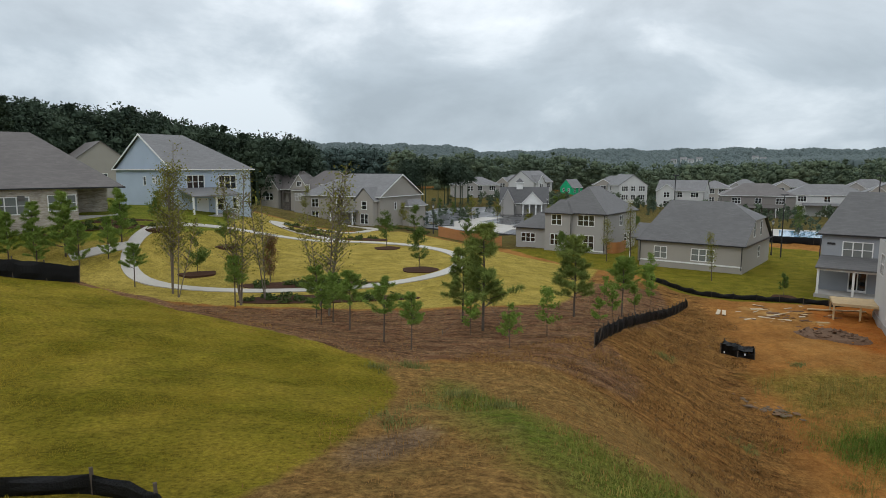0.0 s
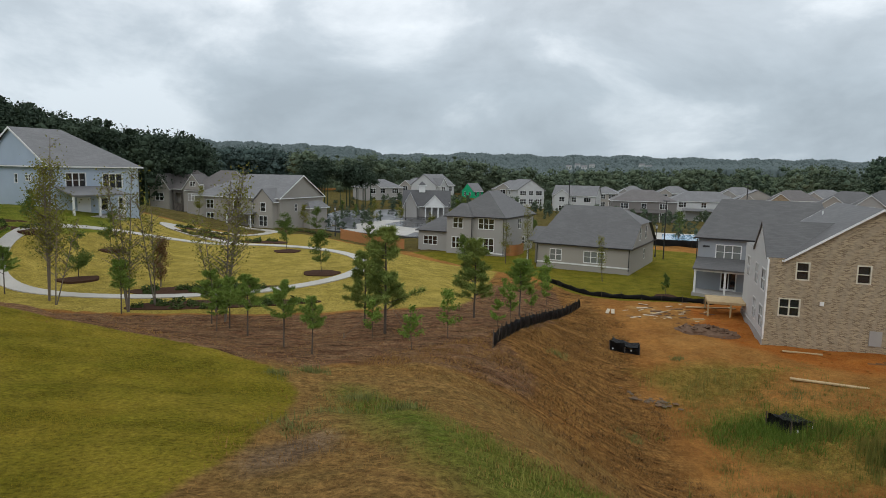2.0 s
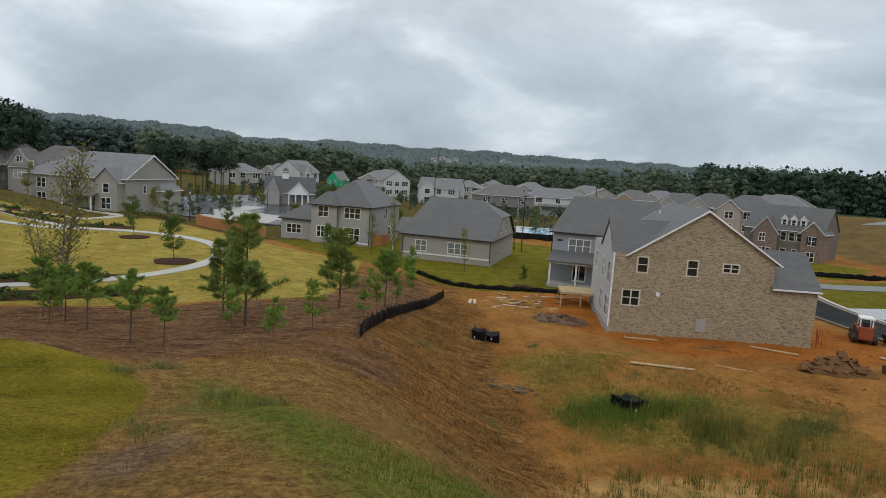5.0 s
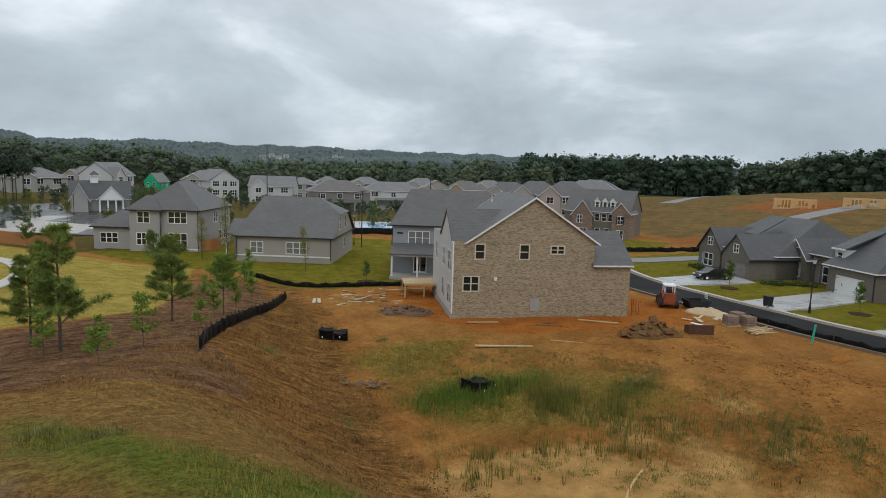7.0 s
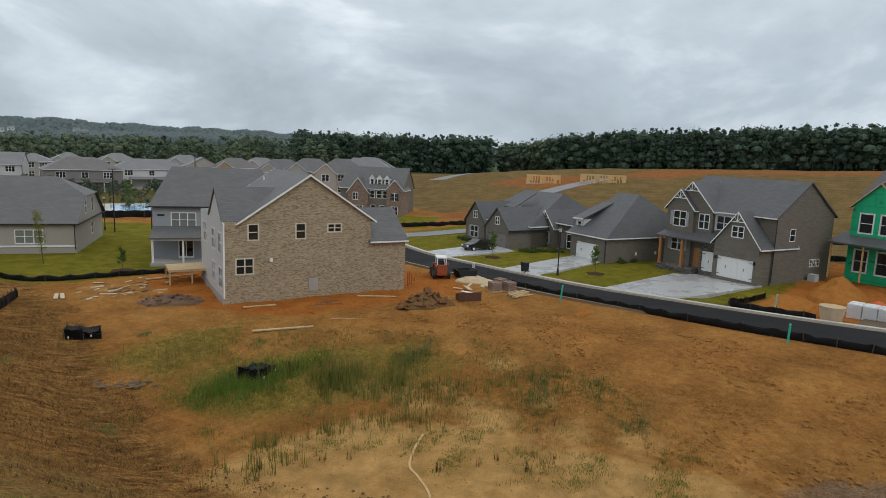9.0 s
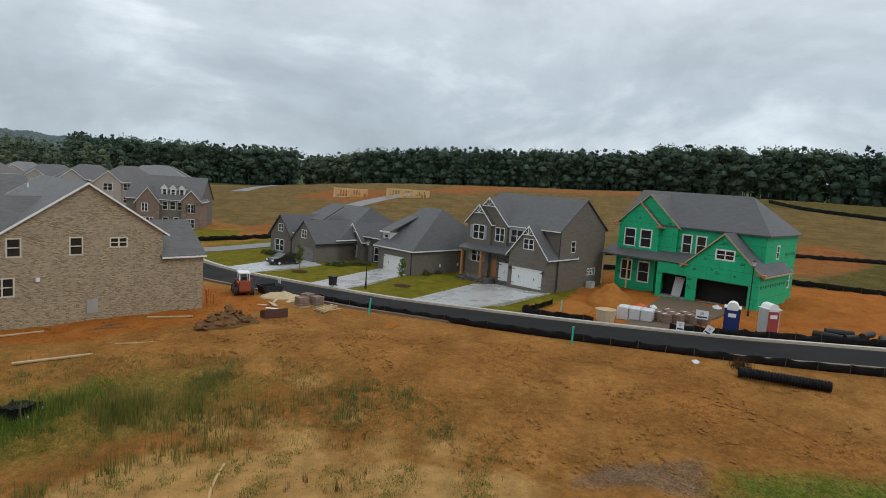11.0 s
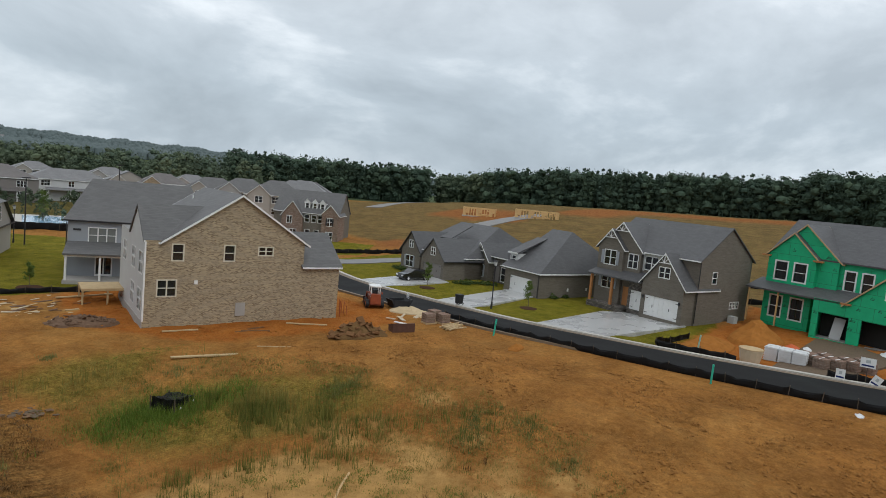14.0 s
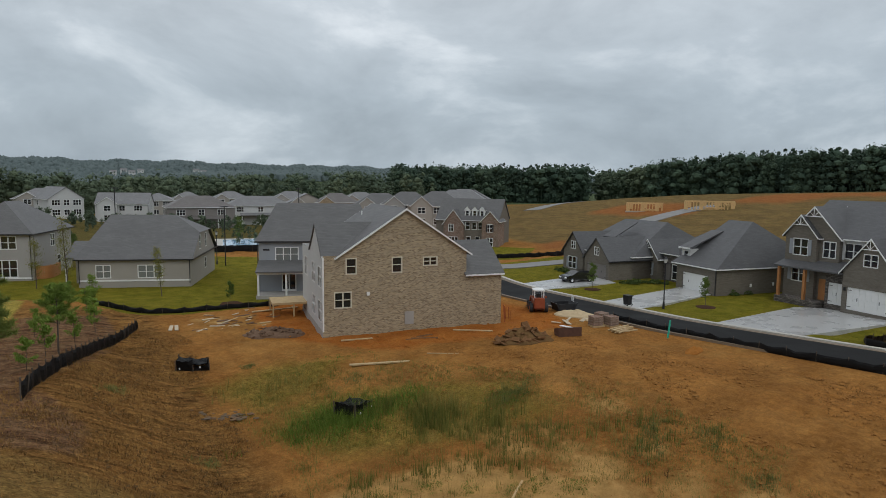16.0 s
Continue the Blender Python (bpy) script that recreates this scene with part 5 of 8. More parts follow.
h.block(0, 16.3, 0, 10.6, 0, 7.25, 3.75, "x", hips="E", low=1.0, wins=[("S", 5.6, 4.7, 1.1, 1.7, 1), ("S", 8.0, 4.6, 0.9, 1.8, 1), ("S", 9.6, 4.6, 0.9, 1.8, 1), ("E", 4.0, 4.9, 0.7, 1.2, 1), ("E", 8.8, 1.6, 0.9, 1.3, 1)])
h.run = None
h.block(-0.2, 7.0, -0.35, 4.0, 0, 7.25, 3.2, "y", low=1.0, skip="N", trim=M["wood"], rake=True)
h.block(0.0, 5.0, -0.9, 3.0, 0, 7.25, 2.25, "y", low=1.0, skip="N", trim=M["wood"], rake=True, wins=[("S", 1.5, 4.7, 1.2, 1.8, 1), ("S", 3.5, 4.7, 1.2, 1.8, 1), ("S", 1.4, 0.8, 1.2, 2.1, 1), ("S", 3.6, 0.8, 1.2, 2.1, 1)])
for x, y, z in ((-0.2, -1.2, 7.0), (5.2, -1.2, 7.0), (9.3, -3.5, 3.6), (17.1, -3.5, 3.6)):
    h.piece("eave_return", M["wood_orange"], (x - 0.45, x + 0.45, y, y + 0.5, z - 0.06, z + 0.1))
h.slope(-0.9, 9.6, -3.2, 0.0, 3.5, 4.4)
for x in (-0.6, 2.6):
    h.piece("post", M["wood_new"], (x - 0.07, x + 0.07, -3.0, -2.86, 0.0, 3.5))
h.block(6.3, 17.0, -3.2, 6.0, 0, 3.7, None, low=1.0, skip="N", extra=[("S", 8.3, 0.0, 2.8, 2.4), ("S", 13.4, 0.0, 5.2, 2.4)])
bm = bmesh.new()
h.face(bm, "S", 9.4, 17.0, -3.2, 3.7, [(9.4, 3.7), (13.2, 7.1), (17.0, 3.7)], [(13.4, 4.7, 1.7, 0.8)])
part("gable_wall", bm, M["wrap"], h.ob)
h.window("S", 13.4, -3.16, 4.7, 1.7, 0.8, 2)
h.cover(9.4, 17.0, -3.2, 6.0, 3.7, 7.1, "y", "", 0.4, M["roof_dark"], True, M["wood"])
# black panel added close behind the openings, painting the garage's depth as shade
h.piece("garage_shade_panel", M["dark"], (6.5, 16.8, -1.5, -1.3, 0.03, 3.6))
h.piece("garage_floor", M["concrete"], (6.5, 16.8, -3.1, -1.52, -0.4, 0.02))
# partition in the same black, its shade painted on
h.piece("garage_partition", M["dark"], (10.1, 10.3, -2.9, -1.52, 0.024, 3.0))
for k in range(3):
    part("leaning_board", boxes((-0.25, 0.25, -0.02, 0.02, 0, 2.1)), M["sid_white"], h.ob, "", pose(8.1 + 0.25 * k, -2.4, 0.02, -14, 8, 20))


for k in range(11):
    h.piece("printed_mark", M["wrap_ink"], (17.005, 17.012, -2.8 + 0.75 * k, -2.4 + 0.75 * k, 2.2 + 0.1 * (k % 2), 2.55))
for k in range(9):
    h.piece("printed_mark", M["wrap_ink"], (16.305, 16.312, 6.6 + 0.42 * k, 6.85 + 0.42 * k, 5.0 + 0.1 * (k % 2), 5.35))
for k, (x, y, z) in enumerate(((2.6, -0.9, 7.7), (3.4, -0.35, 8.6), (5.9, -0.35, 7.4), (6.6, -0.35, 6.3), (7.3, 0, 4.9), (10.6, 0, 5.6), (6.6, -3.2, 2.2), (9.9, -3.2, 1.3), (10.0, -3.2, 2.1), (12.2, -3.2, 3.4), (12.8, -3.2, 3.1), (15.2, -3.2, 4.3), (11.4, -3.2, 4.4), (14.6, -3.2, 5.1), (13.2, -3.2, 6.1), (10.4, -3.2, 3.2), (0.5, -0.9, 1.4), (2.5, -0.9, 1.9), (14.6, -3.2, 3.0), (16.4, -3.2, 2.7))):
    u = 0.18 + 0.05 * (k % 3)
    h.piece("printed_mark", M["wrap_ink"], (x - u, x + u, y - 0.008, y - 0.002, z, z + 0.07), (x - u * 0.7, x + u * 1.1, y - 0.008, y - 0.002, z + 0.12, z + 0.18), (x - u * 0.3, x - u * 0.05, y - 0.008, y - 0.002, z + 0.2, z + 0.34))


x, y = spot(1013, 240)
f = House("wrapped_house", "distant unfinished house in bright green sheathing", pose(x, y, -0.2, 0, 0, 40) @ Matrix.Diagonal((0.7, 0.7, 0.9, 1.0)), M["wrap"], M["roof_light"])
f.block(0, 9, 0, 8, 0, 5.6, 3.2, "x", low=2.0, wins=[("W", 2.2, 0.8, 1.2, 1.5, 2), ("W", 5.6, 0.8, 1.2, 1.5, 2), ("W", 2.2, 3.6, 1.2, 1.5, 2), ("W", 5.6, 3.6, 1.2, 1.5, 2), ("S", 2.5, 0.8, 1.4, 1.5, 2), ("S", 6.5, 0.8, 1.4, 1.5, 2), ("S", 2.5, 3.6, 1.4, 1.5, 2), ("S", 6.5, 3.6, 1.4, 1.5, 2)])


def framed_house(x, y, z, ang, w, d):
    """Bare stud walls of a house being framed."""
    f = thing("framed_house", "bare timber stud frame of a new house", "house frame", pose(x, y, z, 0, 0, ang) @ Matrix.Diagonal((1.0, 1.0, 0.82, 1.0)), "houses being framed")
    for yy in (0, d):
        bm = boxes((0, w, yy, yy + 0.1, 0, 0.1), (0, w, yy, yy + 0.1, 2.55, 2.9))
        for k in range(int(w / 0.8) + 1):
            box(bm, k * 0.8, k * 0.8 + (0.78 if (k * 7 + int(yy)) % 5 == 0 else 0.2), yy, yy + 0.1, 0.1, 2.56)
            if k % 4 == 1:
                box(bm, k * 0.8 + 0.2, k * 0.8 + 0.8, yy, yy + 0.1, 1.9, 2.1)
        part("stud_wall", bm, M["wood_new"], f)
    for xx in (0, w * 0.4, w):
        bm = boxes((xx, xx + 0.1, 0.11, d - 0.01, 0, 0.1), (xx, xx + 0.1, 0.11, d - 0.01, 2.7, 2.9))
        for k in range(int(d / 0.6)):
            box(bm, xx, xx + 0.1, 0.3 + k * 0.6, 0.42 + k * 0.6, 0.1, 2.7)
        part("stud_wall", bm, M["wood_new"], f)
    part("lumber_stack", boxes((w * 0.45, w * 0.8, 1.0, 3.0, 0.0, 0.8)), M["wood_new"], f)
    part("slab", boxes((-0.2, w + 0.2, -0.2, d + 0.2, -1.5, -0.004)), M["concrete"], f)
    return f


framed_house(170.7, 83.7, gz(171, 82) + 0.3, -66, 10, 8)
framed_house(176.9, 69.3, gz(177, 67) + 0.3, -70, 13, 8)


# ---- woods, trees ----
def sharp_noise(nt2, l2, v2, scale):
    return calc(nt2, l2, "MULTIPLY_ADD", noise_node(nt2, l2, v2, scale, 2), 2.4, -0.7, True)


def leaf_material(name, lo, hi, tree=0.4, each=0.5, stand=False):
    """Foliage that varies leaf by leaf and from branch to branch; in a stand, from tree to tree too."""
    m, nt2, l2, p2 = shader(name, 0.75, spec=0.08)
    g = nt2.new("ShaderNodeNewGeometry").outputs["Random Per Island"]
    n = sharp_noise(nt2, l2, where(nt2), tree)
    if stand:
        at = nt2.new("ShaderNodeAttribute")
        at.attribute_name = "tree_tone"
        n = calc(nt2, l2, "ADD", calc(nt2, l2, "MULTIPLY", n, 0.35), calc(nt2, l2, "MULTIPLY", at.outputs["Fac"], 0.65))
    c = mix(nt2, l2, calc(nt2, l2, "ADD", calc(nt2, l2, "MULTIPLY", g, each), calc(nt2, l2, "MULTIPLY", n, 1 - each)), lo, hi)
    l2.new(c, p2.inputs["Base Color"])
    return m


M["leaf_pine"] = leaf_material("pine_needles", (0.10, 0.150, 0.035), (0.29, 0.335, 0.085))
M["leaf_pine_young"] = leaf_material("young_pine_needles", (0.10, 0.18, 0.03), (0.29, 0.37, 0.085))
M["leaf_young"] = leaf_material("young_green_leaves", (0.09, 0.165, 0.024), (0.25, 0.33, 0.065))
M["leaf_birch"] = leaf_material("thin_autumn_leaves", (0.11, 0.125, 0.020), (0.27, 0.25, 0.055))
# distance haze is painted into this far foliage: a lighter, bluish base
M["leaf_wood"] = leaf_material("haze_tinted_far_foliage", (0.040, 0.066, 0.050), (0.082, 0.118, 0.074), 0.11, 0.12, True)
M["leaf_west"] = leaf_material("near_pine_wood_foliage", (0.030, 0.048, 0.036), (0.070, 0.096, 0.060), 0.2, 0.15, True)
# mixed, ridge and hill leaves: haze in the base colour, strongest on the hill
M["leaf_mixed"] = leaf_material("haze_tinted_mixed_foliage", (0.064, 0.094, 0.066), (0.130, 0.158, 0.092), 0.07, 0.1, True)
M["leaf_ridge"] = leaf_material("haze_tinted_ridge_foliage", (0.060, 0.090, 0.082), (0.088, 0.122, 0.106), 0.05, 0.15, True)
M["leaf_hill"] = leaf_material("haze_tinted_hill_foliage", (0.098, 0.126, 0.126), (0.128, 0.158, 0.154), 0.02, 0.25)
M["grass_blade"] = leaf_material("reed_blades", (0.085, 0.11, 0.02), (0.34, 0.26, 0.08))
M["grass_green"] = leaf_material("green_weed_blades", (0.058, 0.105, 0.014), (0.185, 0.25, 0.044), 1.2, 0.6)
M["shrub"] = leaf_material("shrub_leaves", (0.035, 0.06, 0.018), (0.10, 0.135, 0.04))
rng = np.random.default_rng(7)


def soft_normals(me2, N):
    """Turns each leaf's shading to the side of the crown that it grows on."""
    at = me2.attributes.new("custom_normal", "FLOAT_VECTOR", "POINT")
    N = N / np.maximum(np.linalg.norm(N, axis=1), 1e-6)[:, None]
    at.data.foreach_set("vector", N.astype(np.float32).ravel())


def leaf_triangles(cent, size):
    """One small leaf patch per centre."""
    n = len(cent)
    a = rng.normal(size=(n, 3))
    a[:, 2] *= 0.5
    a /= np.linalg.norm(a, axis=1)[:, None]
    b = np.cross(a, rng.normal(size=(n, 3)))
    b /= np.linalg.norm(b, axis=1)[:, None]
    s = (size * rng.uniform(0.6, 1.4, n))[:, None]
    return np.stack([cent - a * s * 0.8, cent + a * s * 0.8, cent + b * s * 1.3], 1).reshape(-1, 3)


bm = bmesh.new()
bmesh.ops.create_icosphere(bm, subdivisions=1, radius=1.0)
bm.verts.ensure_lookup_table()
ICO = np.array([q.co for f in bm.faces for q in f.verts])
bm.free()


def wood(name, label, spots, hmin, hmax, mat, per=90, leaf=0.8, pine=0.6, wide=1.0, low=0.3, line=None, dense=0.52):
    """Many trees as one stretch of woodland: pines with tiered tops, broad trees of several rounded boughs.
    Each bough is a dense core with loose leaves round it; line gives the crowns' rise by bearing."""
    VV, NN, TT = [], [], []
    for x, y in spots:
        z, hh = gz(x, y), rng.uniform(hmin, hmax)
        if line:
            b = math.degrees(math.atan2(x, y))
            hh = float(np.clip((12.6 + math.hypot(x, y) * math.tan(radians(float(np.interp(b, *line)))) - z) * (1.0 - 0.28 * rng.random() ** 1.6), hmin, hmax))
        conif = rng.random() < pine
        r = hh * (0.17 if conif else 0.30) * wide * rng.uniform(0.8, 1.25)
        if conif:
            k = 7
            t0 = np.linspace(low + 0.06, 0.95, k) + rng.normal(0, 0.012, k)
            span = np.clip((1.05 - t0) / (1.05 - low), 0.08, 1) ** 0.7
            a0 = rng.random(k) * 6.283
            q0 = r * 0.3 * span
            size = r * span * rng.uniform(0.75, 1.1, k)
            flat = 0.85
        else:
            k = 9
            a0, t0 = rng.random(k) * 6.283, rng.uniform(low + 0.16, 0.86, k)
            q0 = r * np.sqrt(rng.random(k)) * np.sin(np.pi * np.clip(t0, 0.1, 0.95)) * 0.75
            a0[0], q0[0], t0[0] = 0, 0, 0.86
            size = 0.145 * hh * rng.uniform(0.7, 1.25, k) * wide
            flat = 0.8
        hub = np.stack([x + np.cos(a0) * q0, y + np.sin(a0) * q0, z + t0 * hh], 1)
        bulge = 1 + 0.22 * np.sin(ICO @ rng.normal(0, 2.2, (k, 3, 1)) + rng.random((k, 1, 1)) * 6)
        core = ICO[None] * (size[:, None, None] * dense) * bulge * (1, 1, flat) + hub[:, None]
        VV.append(core.reshape(-1, 3))
        NN.append((np.repeat(ICO[None], k, 0) + (0, 0, 0.8)).reshape(-1, 3))
        pick = rng.integers(0, k, per)
        out = rng.normal(size=(per, 3))
        out /= np.linalg.norm(out, axis=1)[:, None]
        c = hub[pick] + out * (size[pick] * rng.uniform(0.75, 1.12, per))[:, None] * (1, 1, flat)
        c[:, 2] = np.maximum(c[:, 2], z + 0.2)
        out[:, 2] += 0.8
        VV.append(leaf_triangles(c, np.full(per, leaf * hh / 14)))
        NN.append(np.repeat(out + rng.normal(0, 0.12, (per, 3)), 3, 0))
        tr = 0.014 * hh
        tv = np.array([(x + tr * math.cos(k * 2.094) * q, y + tr * math.sin(k * 2.094) * q, z - 0.5 + (hh * 0.8 + 0.5) * f) for k in range(3) for k, f, q in ((k, 0, 1), (k + 1, 0, 1), (k, 1, 0.3))])
        VV.append(tv)
        NN.append(tv - np.array([x, y, 0]) * (1, 1, 0) - np.stack([np.zeros(9), np.zeros(9), tv[:, 2]], 1))
        TT.append(np.full(len(ICO) * len(size) + 3 * per + 9, rng.random()))
    V = np.concatenate(VV)
    me2 = bpy.data.meshes.new(name)
    me2.from_pydata(V.tolist(), [], np.arange(len(V)).reshape(-1, 3).tolist())
    soft_normals(me2, np.concatenate(NN))
    me2.attributes.new("tree_tone", "FLOAT", "POINT").data.foreach_set("value", np.concatenate(TT).astype(np.float32))
    me2.materials.append(mat)
    return tagged(new(name, me2), label, "trees", kind="stuff")


def canopy(name, label, spots, hmin, hmax, mat):
    """A far wood, each tree an uneven dome of foliage down to the ground."""
    n = len(spots)
    P = np.asarray(spots, float)
    hh = rng.uniform(hmin, hmax, n)
    r = hh * rng.uniform(0.42, 0.72, n)
    K = 5
    prof = [(-0.1, 0.95), (0.62, 0.85)]
    a = np.linspace(0, 2 * np.pi, K, endpoint=False)[None, None] + rng.random((n, 1, 1)) * 6
    rr = r[:, None, None] * np.array([q[1] for q in prof])[None, :, None] * rng.uniform(0.7, 1.25, (n, 2, K))
    zz = hh[:, None, None] * (np.array([q[0] for q in prof])[None, :, None] + rng.uniform(-0.07, 0.07, (n, 2, K)))
    V = np.stack([np.cos(a) * rr, np.sin(a) * rr, zz], -1).reshape(n, -1, 3)
    V = np.concatenate([V, np.stack([rng.normal(0, 0.1, n) * r, rng.normal(0, 0.1, n) * r, hh], -1)[:, None]], 1)
    V += np.column_stack([P, height(P[:, 0], P[:, 1])])[:, None]
    F = [(k, (k + 1) % K, K + (k + 1) % K, K + k) for k in range(K)] + [(K + k, K + (k + 1) % K, 2 * K, 2 * K) for k in range(K)]
    F = (np.array(F)[None] + (2 * K + 1) * np.arange(n)[:, None, None]).reshape(-1, 4)
    me2 = bpy.data.meshes.new(name)
    me2.from_pydata(V.reshape(-1, 3).tolist(), [], [f[:3] if f[2] == f[3] else f for f in F.tolist()])
    me2.shade_smooth()
    me2.materials.append(mat)
    return tagged(new(name, me2), label, "trees", kind="stuff")


def strip(pts, depth, n, jitter=1.0):
    """Spots scattered in a belt behind a line."""
    c = smooth_line(pts, 10)
    k = rng.integers(0, len(c) - 1, n)
    f = rng.random(n)[:, None]
    q = c[k] * (1 - f) + c[k + 1] * f
    away = q / np.linalg.norm(q, axis=1)[:, None]
    return q + away * (rng.random(n)[:, None] ** 1.3) * depth


# bearing and rise of the crowns
PINE_LINE = ([-60, -34.3, -31, -27.8, -24.6, -21.7, -19, -16.7, -14.3, -12, -11.1], [5.5, 5.4, 5.0, 5.25, 4.6, 3.95, 3.6, 3.15, 3.1, 2.2, 1.0])
RIDGE_LINE = ([-15, -10.8, -9, -6.7, -5.1, -4.0, -2], [1.75, 1.75, 1.85, 1.87, 1.42, 0.7, 0.4])
CLUMP_LINE = ([-5.1, -4, -2.7, -1.9, -0.7, 0.5, 1.6, 2.3], [0.4, 0.7, 1.3, 1.35, 0.9, 0.95, 0.6, 0.1])
wood("pine_wood_west", "dark pine wood behind the park houses", strip(polar((-56, 112), (-40, 128), (-30, 140), (-24, 148)), 35, 190), 11, 27, M["leaf_west"], 900, 0.25, 0.12, 0.95, 0.34, PINE_LINE, 0.45)
wood("pine_wood_park", "tall pine wood behind the blue house", strip(polar((-27, 142), (-21, 150), (-15, 160), (-11.4, 168)), 30, 130), 9, 25, M["leaf_west"], 900, 0.25, 0.15, 0.9, 0.22, PINE_LINE, 0.45)
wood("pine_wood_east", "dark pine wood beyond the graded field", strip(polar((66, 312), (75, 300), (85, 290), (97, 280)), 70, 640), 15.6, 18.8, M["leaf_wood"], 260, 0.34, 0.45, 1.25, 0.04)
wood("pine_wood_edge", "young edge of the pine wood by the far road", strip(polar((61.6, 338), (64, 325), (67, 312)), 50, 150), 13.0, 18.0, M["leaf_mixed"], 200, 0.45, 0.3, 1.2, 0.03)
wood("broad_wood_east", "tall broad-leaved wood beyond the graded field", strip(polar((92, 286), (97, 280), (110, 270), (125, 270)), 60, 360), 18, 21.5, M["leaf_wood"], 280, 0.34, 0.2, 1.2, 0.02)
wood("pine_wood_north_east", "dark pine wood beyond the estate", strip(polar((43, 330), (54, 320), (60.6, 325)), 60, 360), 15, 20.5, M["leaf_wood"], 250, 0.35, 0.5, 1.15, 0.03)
wood("ridge_wood", "pine ridge behind the clubhouse, leaves tinted blue-green for haze", strip(polar((-14, 330), (-10, 330), (-6, 335), (-2.5, 345)), 60, 210), 9, 26, M["leaf_ridge"], 240, 0.36, 0.2, 1.15, 0.04, RIDGE_LINE)
wood("mixed_wood", "mixed wood behind the far houses", strip(polar((-5, 268), (5, 272), (15, 285), (25, 300), (35, 305), (46, 310)), 110, 480), 10, 18, M["leaf_mixed"], 260, 0.38, 0.12, 1.15, 0.05)
canopy("hill_wood", "wooded hills on the skyline, leaves tinted pale blue for haze", strip(polar((-25, 640), (0, 640), (20, 640), (45, 660), (72, 700)), 850, 18000), 4.5, 8.5, M["leaf_hill"])
wood("tree_clump", "clump of dark tall trees beside the houses", strip(polar((-4.5, 175), (-1, 175), (2.2, 178)), 14, 26), 8, 17, M["leaf_west"], 700, 0.26, 0.1, 0.8, 0.42, CLUMP_LINE, 0.4)
wood("hedge_belt", "belt of mixed bushes below the far houses", strip(polar((4, 178), (12, 176), (20, 178), (28, 186), (36, 190), (44, 180)), 16, 170), 2.0, 4.4, M["leaf_mixed"], 160, 1.0, 0.0, 1.0, 0.0)
wood("bushes", "loose bushes and young trees round the plaza", strip(polar((-6, 122), (-1, 122), (4, 152), (10, 154), (16, 130), (24, 132), (32, 128)), 60, 150), 1.2, 3.6, M["leaf_mixed"], 200, 0.7, 0.1, 1.0, 0.0)


def pine_tree(x, y, hh, seed, label="young longleaf pine staked in dark mulch", guys=(), mat="leaf_pine", needles=46, start=0.22, wide=0.34):
    r = np.random.default_rng(seed)
    e = thing("pine_tree", label, "tree", pose(x, y, gz(x, y) - 0.05), "planted pines")
    bm = bmesh.new()
    bar(bm, (0, 0, 0), (0.05, 0, hh * 0.55), 0.014 * hh, 0.009 * hh, 7)
    bar(bm, (0.05, 0, hh * 0.55), (0, 0.03, hh), 0.009 * hh, 0.003 * hh, 6)
    C = []
    for k in range(int(9 + hh)):
        t = start + (0.97 - start) * (k + r.random() * 0.6) / int(9 + hh)
        for b in range(4):
            a = r.random() * 6.283
            L = hh * wide * (1.1 - t) ** 0.75 * r.uniform(0.4, 1.2)
            p0 = Vector((0.03, 0, hh * t))
            p1 = p0 + Vector((math.cos(a) * L, math.sin(a) * L, L * r.uniform(0.25, 0.6)))
            bar(bm, p0, p1, 0.004 * hh, 0.0015 * hh, 4)
            for q in range(6):
                f = 0.45 + 0.55 * q / 5
                C.append([*(p0.lerp(p1, f))])
    part("trunk", bm, M["bark"], e)
    C = np.array(C)
    N = needles
    cen = np.repeat(C, N, 0)
    d = r.normal(size=cen.shape)
    d[:, 2] += 0.5
    d /= np.linalg.norm(d, axis=1)[:, None]
    L = hh * 0.058 * r.uniform(0.7, 1.3, len(cen))[:, None]
    side = np.cross(d, r.normal(size=d.shape))
    side *= 0.0035 * hh / np.linalg.norm(side, axis=1)[:, None]
    V = np.stack([cen - side, cen + side, cen + d * L], 1).reshape(-1, 3)
    me2 = mesh_from("crown", V.tolist(), np.arange(len(V)).reshape(-1, 3).tolist(), M[mat])
    soft_normals(me2, np.repeat(cen * (1, 1, 0) / (0.12 * hh) + np.array((0, 0, 0.7)) + d * 0.6, 3, 0))
    share("crown", me2, e, Matrix())
    for a in guys:
        bm = bmesh.new()
        q = Vector((math.cos(a) * 2.6, math.sin(a) * 2.6, 0))
        q.z = gz(x + q.x, y + q.y) - gz(x, y) + 0.05
        bar(bm, (0.02, 0, hh * 0.36), q, 0.009, 0.009, 5)
        bar(bm, q + Vector((0, 0, -0.2)), q + Vector((0, 0, 0.25)), 0.03, 0.03, 5)
        part("guy_strap", bm, M["palebark"], e, "pale webbing strap to a stake")
    return e


